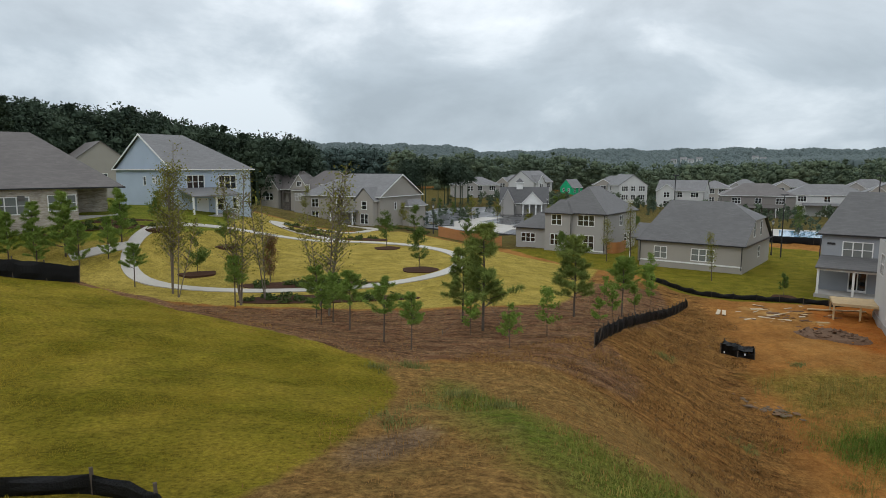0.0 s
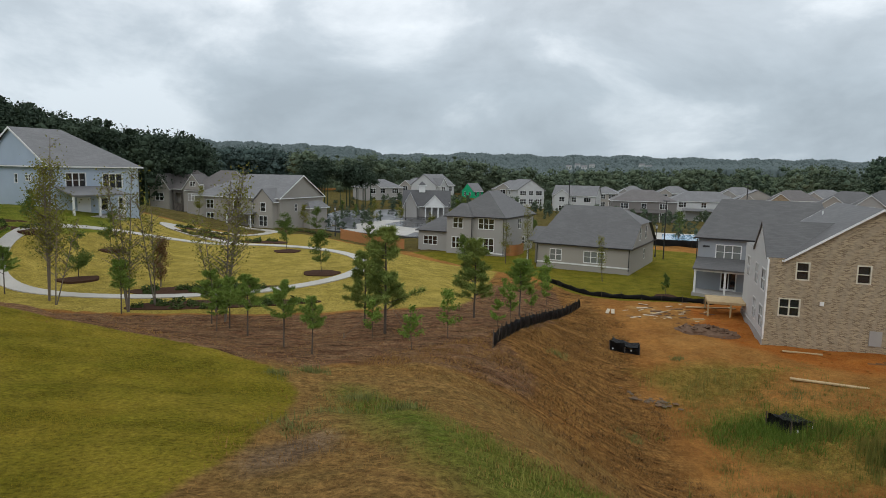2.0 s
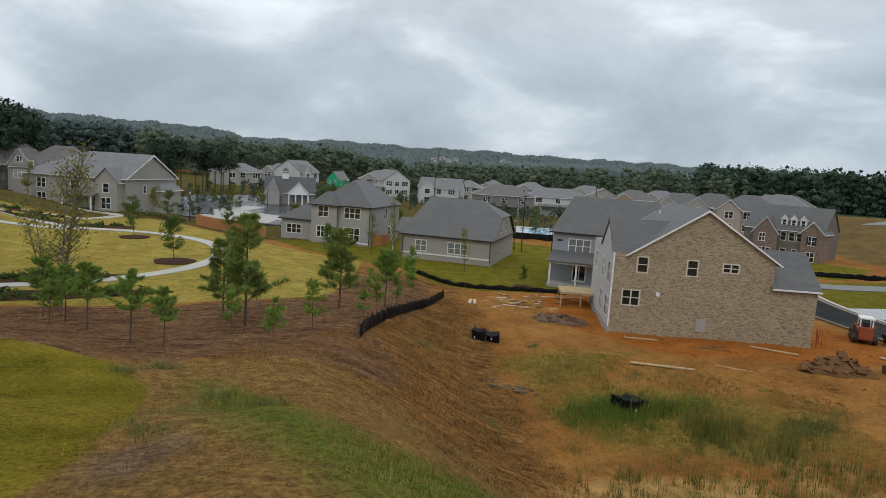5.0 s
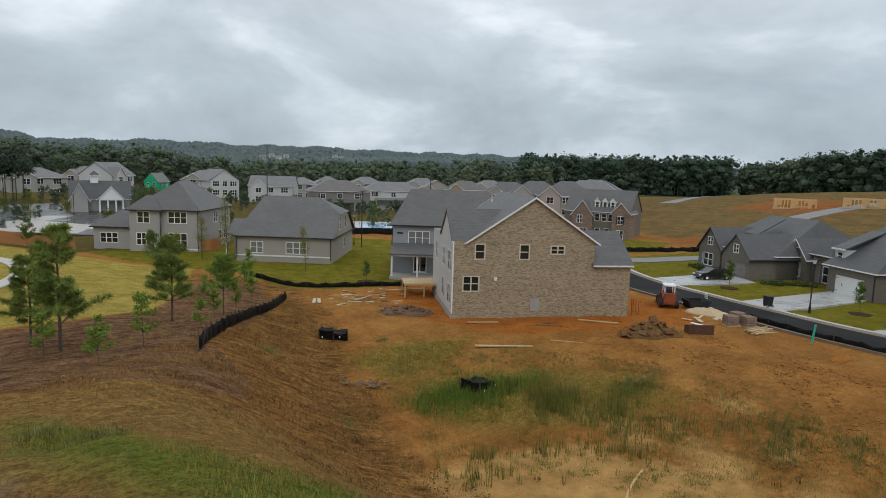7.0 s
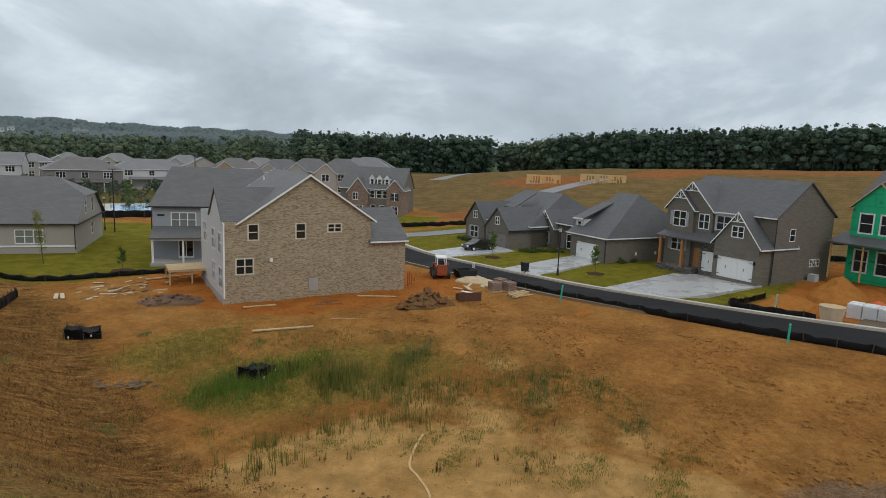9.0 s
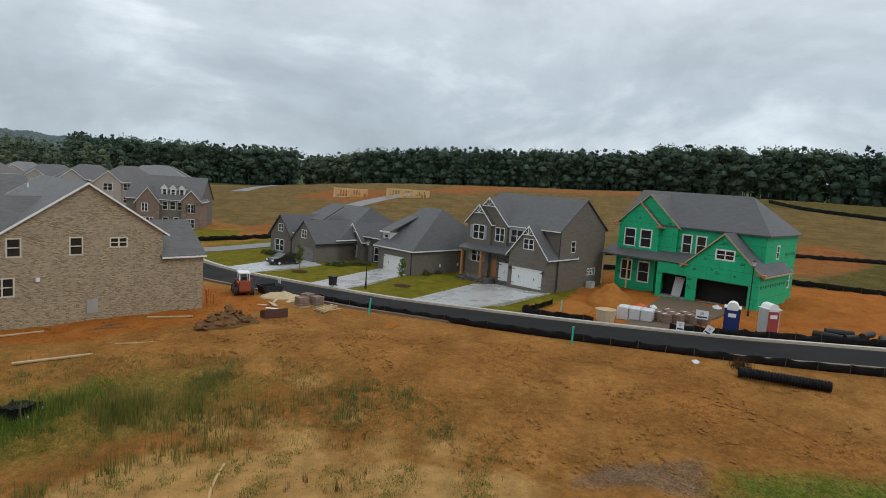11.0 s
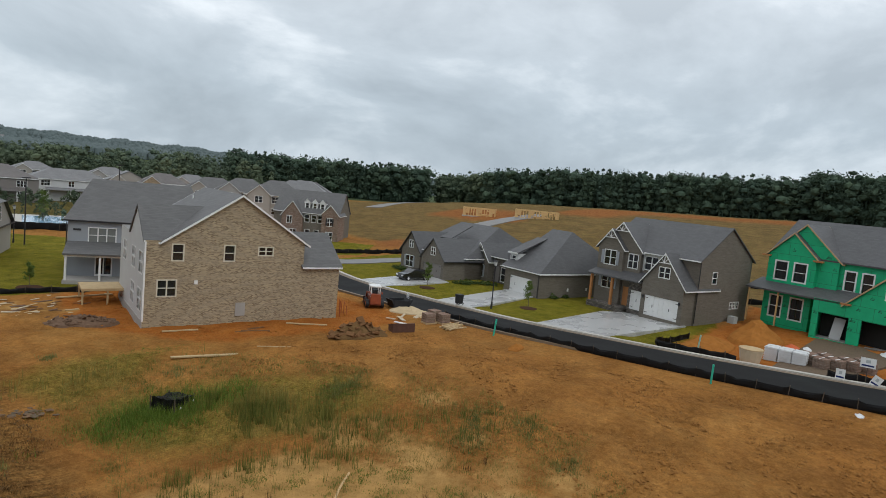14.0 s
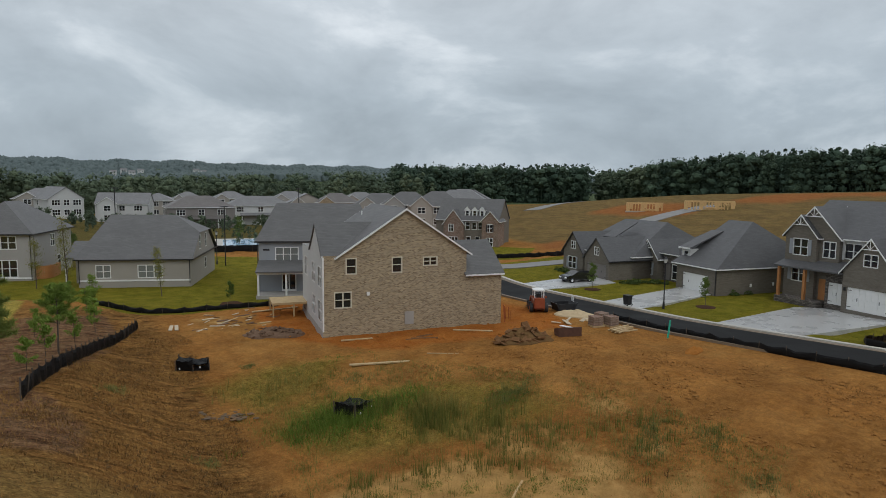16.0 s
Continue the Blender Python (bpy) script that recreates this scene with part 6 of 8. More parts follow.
def sapling(x, y, hh, seed, leafy=1.0, stems=1, mat="leaf_young", name="sapling", label="young staked tree with thin green leaves", width=0.24, lo=0.25, group="planted saplings"):
    r = np.random.default_rng(seed)
    e = thing(name, label, "tree", pose(x, y, gz(x, y) - 0.05), group)
    bm = bmesh.new()
    C = []
    for s in range(stems):
        lean = r.normal(size=2) * (0.05 if stems == 1 else 0.075)
        H = hh * (1 if s == 0 else r.uniform(0.7, 1.0))
        top = Vector((lean[0] * H, lean[1] * H, H))
        bar(bm, (lean[0] * 0.3, lean[1] * 0.3, 0), top, (0.010 if stems == 1 else 0.0065) * hh, 0.002 * hh, 5)
        for k in range(int(10 + 3.4 * hh)):
            t = r.uniform(lo, 0.97)
            a = r.random() * 6.283
            L = hh * width * (1.15 - t) ** 0.7 * r.uniform(0.5, 1.1) * (1 - max(0, 0.45 - t))
            p0 = top * t
            p1 = p0 + Vector((math.cos(a) * L * 0.9, math.sin(a) * L * 0.9, L * (0.5 if stems == 1 else 0.75)))
            bar(bm, p0, p1, 0.0035 * hh, 0.001 * hh, 3)
            for q in range(4):
                C.append([*p0.lerp(p1, 0.35 + 0.65 * q / 3)])
    part("trunk", bm, M["palebark"] if stems > 1 else M["bark"], e)
    C = np.array(C)
    N = max(1, int(12 * leafy))
    cen = np.repeat(C, N, 0) + r.normal(size=(len(C) * N, 3)) * 0.03 * hh
    a = r.normal(size=cen.shape)
    a /= np.linalg.norm(a, axis=1)[:, None]
    b = np.cross(a, r.normal(size=a.shape))
    b /= np.linalg.norm(b, axis=1)[:, None]
    s = (r.uniform(0.045, 0.095, len(cen)) * (0.7 + 0.03 * hh))[:, None]
    V = np.stack([cen - a * s, cen + b * s * 0.6, cen + a * s, cen - b * s * 0.6], 1).reshape(-1, 3)
    me2 = mesh_from("crown", V.tolist(), np.arange(len(V)).reshape(-1, 4).tolist(), M[mat])
    soft_normals(me2, np.repeat(cen * (1, 1, 0) / (0.1 * hh) + np.array((0, 0, 0.6)) + a * 0.5, 4, 0))
    share("crown", me2, e, Matrix())
    return e


M["leaf_park"] = leaf_material("park_tree_leaves", (0.06, 0.105, 0.022), (0.17, 0.22, 0.055))
M["leaf_rust"] = leaf_material("rust_leaves", (0.12, 0.06, 0.03), (0.22, 0.13, 0.06))
M["grass_strip"] = leaf_material("bank_grass_blades", (0.085, 0.150, 0.016), (0.31, 0.27, 0.07))
M["straw"] = leaf_material("straw_blades", (0.130, 0.066, 0.022), (0.43, 0.240, 0.074))
M["lawn_blade"] = leaf_material("lawn_blades", (0.175, 0.145, 0.012), (0.39, 0.280, 0.034))
M["rush"] = leaf_material("rush_blades", (0.06, 0.095, 0.018), (0.27, 0.23, 0.06), 0.4, 0.7)
M["bunch_grass"] = leaf_material("bunch_grass_blades", (0.085, 0.105, 0.030), (0.26, 0.25, 0.085), 0.4, 0.7)
M["dead_turf"] = leaf_material("dead_turf_blades", (0.14, 0.072, 0.026), (0.34, 0.19, 0.07), 0.4, 0.7)
M["dead_weed"] = leaf_material("dead_weed_stalks", (0.045, 0.026, 0.012), (0.14, 0.082, 0.035), 0.4, 0.7)
pine_tree(2.2, 35.1, 6.3, 3, guys=(3.6, 5.2, 0.9))
pine_tree(8.5, 40.2, 5.4, 4)
pine_tree(1.1, 37.6, 4.8, 5)
for k, (x, y, hh) in enumerate([(-38.1, 57.2, 5.0), (-35.0, 56.9, 6.2), (-32.9, 55.4, 4.2), (-39.9, 56.3, 4.4), (-31.5, 60.3, 5.4), (-31.1, 57.0, 4.0), (-42.8, 59.0, 4.6), (-36.6, 55.2, 3.6)]):
    pine_tree(x, y, hh, 20 + k, "young pine in a loose screen below the lawn", (), "leaf_pine_young", 40, 0.12, 0.30)
for k, (x, y, hh) in enumerate([(-6.9, 37.6, 3.2), (-3.1, 30.9, 3.4), (-5.5, 35.2, 3.6), (-8.3, 39.4, 3.4), (-14.7, 42.8, 3.6), (-25.3, 50.0, 3.6), (-1.6, 28.9, 2.8), (17.5, 58.2, 3.0), (12.9, 44.5, 4.4), (-7.4, 36.4, 2.6)]):
    pine_tree(x, y, hh, 40 + k, "small bright green pine staked on the mulch bank", (), "leaf_pine_young", 34, 0.42, 0.40)
for k, (x, y, hh) in enumerate([(3.2, 29.6, 2.2), (5.6, 33.2, 2.7), (14.8, 47.6, 2.4), (17.6, 52.2, 2.6), (11.6, 42.2, 2.2), (18.6, 56.8, 2.8), (13.4, 51.5, 2.2), (16.0, 55.0, 3.0), (19.8, 60.0, 2.4), (9.4, 37.2, 1.8), (21.5, 64.5, 3.2), (1.4, 33.2, 2.2)]):
    sapling(x, y, hh, 60 + k, 1.7, 1, "leaf_young", "sapling", "thin yellow-green sapling on the slope", 0.36, 0.28)
for k, (x, y, hh, st) in enumerate([(-21.0, 47.2, 11.6, 3), (-14.4, 43.2, 9.4, 3), (-7.6, 39.8, 9.8, 3), (-13.2, 45.0, 8.0, 2), (-8.6, 42.6, 6.6, 2), (-20.0, 45.8, 7.0, 2)]):
    sapling(x, y, hh, 80 + k, 0.7 if k == 0 else 0.35, st, "leaf_birch", "birch_tree", "tall sparse multi-stemmed birch with few leaves", 0.19 if k else 0.16, 0.25, "birches by the path")
sapling(-14.8, 52.0, 4.0, 91, 0.9, 4, "leaf_rust", "birch_tree", "low rust-leaved multi-stemmed tree", 0.26, 0.15, "birches by the path")
for k, (x, y, hh) in enumerate([(-6.7, 71.9, 4.2), (-2.3, 57.7, 3.9), (-23.0, 64.7, 3.6), (-22.0, 54.7, 3.8), (-30.1, 65.0, 3.8), (15.4, 80.0, 4.6), (-4.9, 100.0, 4.4), (3.5, 98.0, 4.0)]):
    sapling(x, y, hh, 100 + k, 3.6, 1, "leaf_park", "park_tree", "round young tree in a brown mulch ring", 0.40, 0.22, "trees on the park lawn")
for k, (x, y, hh) in enumerate([(24.0, 79.5, 8.5), (22.0, 84.0, 6.5), (30.2, 69.5, 5.6)]):
    sapling(x, y, hh, 120 + k, 0.8, 1, "leaf_birch", "tall_sapling", "tall thin tree beside the grey house", 0.16, 0.2, "yard trees")
for k, (x, y, hh) in enumerate([(33.4, 60.4, 2.4), (67.8, 24.1, 3.2), (69.1, 38.2, 3.2), (69.0, 58.0, 3.6), (78.0, 63.5, 3.6), (66.0, 116.0, 5.5), (88.5, 16.0, 3.0)]):
    sapling(x, y, hh, 130 + k, 2.0, 1, "leaf_park", "yard_tree", "small young tree in a mulch ring on a lawn", 0.28, 0.3, "yard trees")
for k in range(26):
    x, y = rng.uniform(-32, 34), rng.uniform(98, 165)
    if abs(x - 18) < 8 and y < 110 or -22 < x < -4 and y > 108 and y < 136 or 8 < x < 26 and 148 < y < 168:
        continue
    sapling(x, y, rng.uniform(3.5, 6.5), 150 + k, 1.8, 1, "leaf_birch" if k % 3 == 0 else "leaf_park", "street_tree", "small street tree near the clubhouse", 0.3, 0.25, "street trees")


def ring(x, y, r, k):
    bm = bmesh.new()
    c = bm.verts.new((0, 0, 0.10))
    n = 20
    a = [bm.verts.new((r * (1 + 0.06 * math.sin(5 * t + k)) * math.cos(t), r * (1 + 0.06 * math.sin(5 * t + k)) * math.sin(t), 0.02)) for t in np.linspace(0, 2 * np.pi, n, endpoint=False)]
    b = [bm.verts.new((v.co.x * 1.03, v.co.y * 1.03, -0.4)) for v in a]
    for i in range(n):
        bm.faces.new((c, a[i], a[(i + 1) % n]))
        bm.faces.new((a[i], b[i], b[(i + 1) % n], a[(i + 1) % n]))
    tagged(part("mulch_ring", bm, M["mulch"], None, "", pose(x, y, gz(x, y) + 0.04)), "ring of dark brown mulch round a tree", "mulch ring", "mulch rings")


for k, (x, y, r) in enumerate([(-6.7, 71.9, 1.5), (-2.3, 57.7, 1.7), (-23.0, 64.7, 1.5), (-22.0, 54.7, 1.6), (-30.1, 65.0, 1.4), (33.4, 60.4, 1.1), (67.8, 24.1, 1.0), (69.1, 38.2, 1.0), (69.0, 58.0, 1.0), (78.0, 63.5, 1.0)]):
    ring(x, y, r, k)

# ---- park path and beds ----
OVAL = [(-14.5 + 16.2 * math.cos(a), 63 + 14.8 * math.sin(a)) for a in np.linspace(0, 2 * np.pi, 25)]
ribbon("path", OVAL, -0.65, 0.65, 0.07, 0.4, M["pale_concrete"], "pale concrete footpath looping round the park lawn", "path", closed=True, n=3)
ribbon("path_branch", [(-13, 77.6), (-16.5, 81.7), (-22.5, 86), (-24, 90), (-18, 92.5), (-13.6, 93), (-11.6, 100), (-13.5, 106), (-19, 111)], -0.9, 0.9, 0.08, 0.4, M["pale_concrete"], "pale concrete footpath winding away from the loop", "path", n=5)
ribbon("path_left", [(-30.4, 60), (-32.2, 58.6), (-34.4, 56.6)], -0.7, 0.9, 0.08, 0.4, M["pale_concrete"], "pale concrete footpath leaving the loop", "path", n=5)


def bed(x, y, a, b, turn, k, n_shrub):
    bm = bmesh.new()
    pts = []
    for t in np.linspace(0, 2 * np.pi, 28, endpoint=False):
        q = 1 + 0.1 * math.sin(3 * t + k)
        u, w = a * q * math.cos(t), b * q * math.sin(t)
        X, Y = x + u * math.cos(turn) - w * math.sin(turn), y + u * math.sin(turn) + w * math.cos(turn)
        pts.append((X, Y))
    top = [bm.verts.new((X, Y, gz(X, Y) + 0.05)) for X, Y in pts]
    low = [bm.verts.new((X, Y, gz(X, Y) - 0.5)) for X, Y in pts]
    c = bm.verts.new((x, y, gz(x, y) + 0.12))
    for i in range(28):
        j = (i + 1) % 28
        bm.faces.new((c, top[i], top[j]))
        bm.faces.new((top[i], low[i], low[j], top[j]))
    tagged(part("planting_bed", bm, M["mulch"]), "dark mulch planting bed beside the path", "planting bed", "planting beds")
    for i in range(n_shrub):
        t, q = rng.random() * 6.283, math.sqrt(rng.random()) * 0.9
        u, w = a * q * math.cos(t), b * q * math.sin(t)
        shrub(x + u * math.cos(turn) - w * math.sin(turn), y + u * math.sin(turn) + w * math.cos(turn), rng.uniform(0.3, 0.6), 300 + i + 50 * k)


SHRUB = []


def shrub(x, y, r, seed, mat="shrub", label="low dark green shrub in a mulch bed"):
    if len(SHRUB) < 4 or mat != "shrub":
        g = np.random.default_rng(seed)
        n = 240
        d = g.normal(size=(n, 3))
        d[:, 2] = np.abs(d[:, 2]) * 0.7
        d /= np.linalg.norm(d, axis=1)[:, None]
        c = d * (0.65 + 0.45 * g.random(n))[:, None] * (1 + 0.25 * np.sin(d[:, :1] * 5 + seed))
        a = g.normal(size=(n, 3))
        a /= np.linalg.norm(a, axis=1)[:, None]
        b = np.cross(a, g.normal(size=(n, 3)))
        b /= np.linalg.norm(b, axis=1)[:, None]
        s = g.uniform(0.12, 0.24, n)[:, None]
        V = np.stack([c - a * s, c + b * s * 0.6, c + a * s, c - b * s * 0.6], 1).reshape(-1, 3)
        me2 = mesh_from("shrub", V.tolist(), np.arange(len(V)).reshape(-1, 4).tolist(), M[mat])
        if mat == "shrub":
            SHRUB.append(me2)
    else:
        me2 = SHRUB[seed % 4]
    ob = new("shrub", me2)
    ob.matrix_basis = pose(x, y, gz(x, y) + 0.05, 0, 0, seed * 37 % 360) @ Matrix.Diagonal((r, r, r * 0.8, 1))
    return tagged(ob, label, "shrub", "shrubs")


bed(-11.0, 50.6, 6.2, 1.4, 0.1, 1, 16)
bed(-9.0, 45.2, 6.6, 1.4, 0.08, 2, 16)
bed(-18.5, 84.5, 4.6, 1.7, -0.35, 3, 12)
bed(-11.0, 80.5, 4.2, 1.5, -0.3, 4, 8)
bed(-34.0, 64.5, 7.0, 1.6, 0.55, 5, 14)
bed(-20.0, 91.0, 4.0, 1.4, 0.2, 6, 8)
bed(-6.0, 106.5, 6.5, 1.3, -0.5, 7, 12)
for k, (x, y) in enumerate(((76.2, 37.6), (77.0, 37.0), (77.8, 36.4), (78.6, 35.6), (76.6, 36.4), (79.2, 34.6), (79.6, 33.4), (79.6, 48.2), (80.2, 49.2), (80.8, 50.4), (78.9, 47.2), (77.6, 24.4), (79.6, 23.4))):
    shrub(x, y, 0.5 + 0.1 * (k % 3), 800 + k, label="clipped shrub at the front of a brick house")


# ---- silt fences ----
def silt_fence(pts, tall, label, sag=0.12, every=2.0, seed=0, post="wood"):
    c = smooth_line(pts, 14)
    d = np.concatenate([[0], np.cumsum(np.linalg.norm(np.diff(c, axis=0), axis=1))])
    n = max(4, int(d[-1] / 0.4))
    s = np.linspace(0, d[-1], n)
    X, Y = np.interp(s, d, c[:, 0]), np.interp(s, d, c[:, 1])
    g = np.random.default_rng(seed)
    x0, y0, z0 = X[0], Y[0], gz(X[0], Y[0])
    e = thing("silt_fence", label, "silt fence", pose(x0, y0, z0), "silt fences")
    Zb = height(X, Y) - z0
    ph = (s % every) / every
    topz = tall - sag * np.sin(np.pi * ph) * g.uniform(0.4, 1.3, n) + g.normal(0, 0.025, n)
    tx, ty = np.gradient(X), np.gradient(Y)
    L = np.hypot(tx, ty)
    off = 0.16 * np.sin(np.pi * ph) * g.uniform(0.3, 1.0, n)
    nx_, ny_ = ty / L, -tx / L
    bm = bmesh.new()
    rows = []
    for k in range(n):
        col_ = []
        for q, w in ((-0.25, 0.25), (0.0, 0.3), (0.35, 1.0), (0.75, 0.8), (1.0, 0.15)):
            zz = Zb[k] + (q if q < 0 else q * topz[k])
            col_.append(bm.verts.new((X[k] - x0 + nx_[k] * off[k] * w, Y[k] - y0 + ny_[k] * off[k] * w, zz)))
        rows.append(col_)
    for a, b in zip(rows, rows[1:]):
        for k in range(4):
            bm.faces.new((a[k], b[k], b[k + 1], a[k + 1]))
    r = bmesh.ops.solidify(bm, geom=bm.faces[:], thickness=0.02)
    part("fabric", bm, M["silt"], e)
    pm = bpy.data.meshes.new("post")
    bm = boxes((-0.025, 0.025, -0.025, 0.025, -0.4, tall + 0.12))
    bm.to_mesh(pm)
    bm.free()
    pm.materials.append(M["bark"])
    for q in np.arange(0, d[-1] + 0.01, every):
        X_, Y_ = np.interp(q, d, c[:, 0]), np.interp(q, d, c[:, 1])
        share("post", pm, e, pose(X_ - x0, Y_ - y0, gz(X_, Y_) - z0, g.normal(0, 3), g.normal(0, 3), g.uniform(0, 90)))


silt_fence([(7.8, 31.6), (9.6, 35.3), (11.7, 38.9), (15.4, 45.6), (18.7, 50.2), (21.6, 54.6)], 0.85, "black silt fence running up the bare slope", seed=1, every=1.2)
silt_fence([(22.6, 67.5), (24.6, 62.6), (27.1, 60.0), (30.0, 58.8), (34.0, 57.4), (37.6, 55.6)], 0.55, "low black silt fence along the edge of the lawn", seed=2)
silt_fence([(-30, 31.5), (-24.6, 31.6), (-21.6, 32.4), (-20.0, 33.6)], 1.0, "black silt fence at the corner of the upper lawn", seed=3, every=1.5)
silt_fence([(-8.8, 8.9), (-6.4, 9.6), (-4.6, 9.0), (-3.4, 7.6)], 0.35, "low black silt fence below the viewpoint", seed=4, every=1.6, sag=0.03)
silt_fence([(54.2, 27.8), (53.0, 24.2), (51.9, 19.6), (50.7, 13.3), (49.6, 6.5), (49.0, 0.0), (48.7, -6.0), (48.4, -13.0), (48.0, -24.0), (47.4, -36.0)], 0.62, "black silt fence between the bare lot and the street", seed=5)
silt_fence([(66.0, 6.6), (60.6, 8.3), (58.4, 8.6), (57.6, 7.4), (57.3, 5.0), (57.1, 2.0)], 0.6, "black silt fence round a dug dirt pile", seed=6)
silt_fence([(56.6, -4.4), (56.8, -8.0), (57.4, -14.0), (57.8, -24.0), (57.2, -40.0)], 0.7, "black silt fence along the far kerb", seed=7)
silt_fence([(98, 6), (100, -8), (97, -26), (92, -45)], 0.8, "black silt fence behind the unfinished house", seed=8)
silt_fence([(216, -43), (200, -50), (187, -71)], 1.0, "black silt fence below the woods", seed=12, every=3.0)
silt_fence([(84, 66), (92, 62.5), (101, 59.5)], 0.8, "black silt fence across the graded field", seed=9)
silt_fence([(112, 10), (125, -20), (130, -50)], 0.8, "black silt fence across the graded field", seed=10)


# ---- paving round the houses ----
slab("driveway_corner", [(63.6, 46.2), (62.4, 41.8), (75.6, 38.4), (77.0, 40.2), (78.9, 44.6)], M["drive_concrete"], "wet concrete driveway of the corner house", "driveway", 0.10)
slab("driveway_hip", [(60.4, 33.0), (59.2, 28.2), (76.0, 26.4), (78.6, 31.0)], M["drive_concrete"], "wet concrete driveway of the hipped house", "driveway", 0.10)
slab("driveway_grey", [(57.4, 20.4), (56.4, 13.6), (72.4, 7.6), (75.8, 14.8), (74.4, 17.2)], M["drive_concrete"], "broad wet concrete driveway of the grey house", "driveway", 0.10)
slab("gravel_apron", [(54.4, 0.0), (54.2, -4.0), (72.5, -12.8), (76.0, -4.8)], M["gravel"], "grey gravel strip leading to the open garage", "gravel", 0.07)
ribbon("cross_street", [(66.5, 56.5), (74, 58.0), (84, 56.2), (96, 53.5), (106, 50)], -1.9, 1.9, 0.1, 0.5, M["lane"], "wet pale side street behind the houses", "road", n=5)
ribbon("far_lane", [(190, 66), (165, 70), (140, 70), (124, 66)], -2.6, 2.6, 0.12, 0.5, M["lane"], "new pale lane across the graded field", "road", n=5)
ribbon("far_road", [(176, 120), (212, 132), (252, 142), (300, 160)], -3.0, 3.0, 0.15, 0.5, M["lane"], "pale road climbing to the gap in the woods", "road", n=5)
slab("plaza", [(-4, 118), (14, 116), (34, 124), (44, 146), (42, 172), (20, 180), (-2, 174), (-10, 146), (-8, 130)], M["wet_lot"], "wet dark car park by the clubhouse", "car park", 0.12)
slab("plaza_walk", [(2, 128), (16, 124), (18, 128), (8, 140), (14, 149), (9, 149.5), (2, 140)], M["pale_concrete"], "wet pale concrete plaza", "plaza", 0.2)
slab("pool_deck", [(-2, 119.5), (11, 118.2), (14, 126), (0, 127.5)], M["pale_concrete"], "pale concrete deck round a small pool", "pool deck", 0.2)
slab("pool", [(0.2, 120.6), (9.6, 119.8), (11.2, 124.4), (1.2, 125.6)], M["poolwater"], "small pale blue swimming pool", "pool", 0.24)
slab("big_pool_deck", [(56, 108), (76, 97), (90, 116), (66, 128)], M["pale_concrete"], "pale concrete deck round the large pool", "pool deck", 0.15)
slab("big_pool", [(59, 109.5), (75.5, 100.5), (85, 114.5), (67, 124.5)], M["poolwater"], "large blue swimming pool behind the houses", "pool", 0.19)
silt_fence([(52, 107), (66, 98.5), (76, 93)], 1.2, "dark railing fence in front of the pool", seed=11, sag=0.0)


def board_fence(pts, tall, label):
    c = smooth_line(pts, 10)
    d = np.concatenate([[0], np.cumsum(np.linalg.norm(np.diff(c, axis=0), axis=1))])
    x0, y0 = c[0]
    z0 = gz(x0, y0)
    e = thing("board_fence", label, "fence", pose(x0, y0, z0), "cedar fences")
    bm = boxes((0.0, 0.19, -0.012, 0.012, 0.05, tall))
    bmm = bpy.data.meshes.new("board")
    bm.to_mesh(bmm)
    bm.free()
    bmm.materials.append(M["wood_orange"])
    bm = boxes((-0.05, 0.05, 0.014, 0.11, -0.3, tall + 0.08))
    pm = bpy.data.meshes.new("post")
    bm.to_mesh(pm)
    bm.free()
    pm.materials.append(M["wood_orange"])
    for k, q in enumerate(np.arange(0, d[-1], 0.2)):
        X, Y = np.interp(q, d, c[:, 0]), np.interp(q, d, c[:, 1])
        X2, Y2 = np.interp(q + 0.1, d, c[:, 0]), np.interp(q + 0.1, d, c[:, 1])
        a = math.degrees(math.atan2(Y2 - Y, X2 - X)) if q + 0.1 < d[-1] else a
        m = pose(X - x0, Y - y0, gz(X, Y) - z0, 0, 0, a)
        share("board", bmm, e, m)
        if k % 11 == 0:
            share("post", pm, e, m)


board_fence([(-1.0, 101.5), (4.5, 100.6), (9.0, 99.4)], 1.7, "new orange cedar board fence round a back yard")
board_fence([(21.8, 92.8), (25.2, 91.4), (27.6, 94.5)], 1.7, "new orange cedar board fence beside the grey house")


# ---- building-site things by the brick house ----
def scrap(name, label, category, x, y, l, w, t, turn, mat, tilt=0.0, lift=0.0, group="scrap timber"):
    ob = part(name, boxes((-l / 2, l / 2, -w / 2, w / 2, 0, t)), M[mat], None, "", pose(x, y, gz(x, y) + 0.02 + lift, tilt, 0, turn))
    return tagged(ob, label, category, group)


scrap("plank", "pale board lying on the bare clay", "board", 24.2, 54.0, 1.9, 0.3, 0.06, 62, "paleboard", 4)
scrap("plank", "pale board lying on the bare clay", "board", 24.6, 53.8, 1.9, 0.3, 0.06, 66, "paleboard", 5)
scrap("plank", "long plank lying on the dry grass", "board", 30.6, 33.2, 5.6, 0.28, 0.08, -33, "wood", 2)
scrap("plank", "short plank lying on the dry grass", "board", 34.4, 31.4, 2.4, 0.1, 0.06, -48, "wood", 2)
for k in range(40):
    x, y = rng.uniform(26, 37), rng.uniform(46.5, 57)
    if x > 31.2 and y < 50:
        continue
    scrap("offcut", "offcut of timber on the red clay", "offcut", x, y, rng.uniform(0.2, 1.1), rng.uniform(0.06, 0.22), 0.04, rng.uniform(-60, 40), ("wood", "rubble", "paleboard", "turf_chunk")[k % 4], rng.uniform(0, 8))
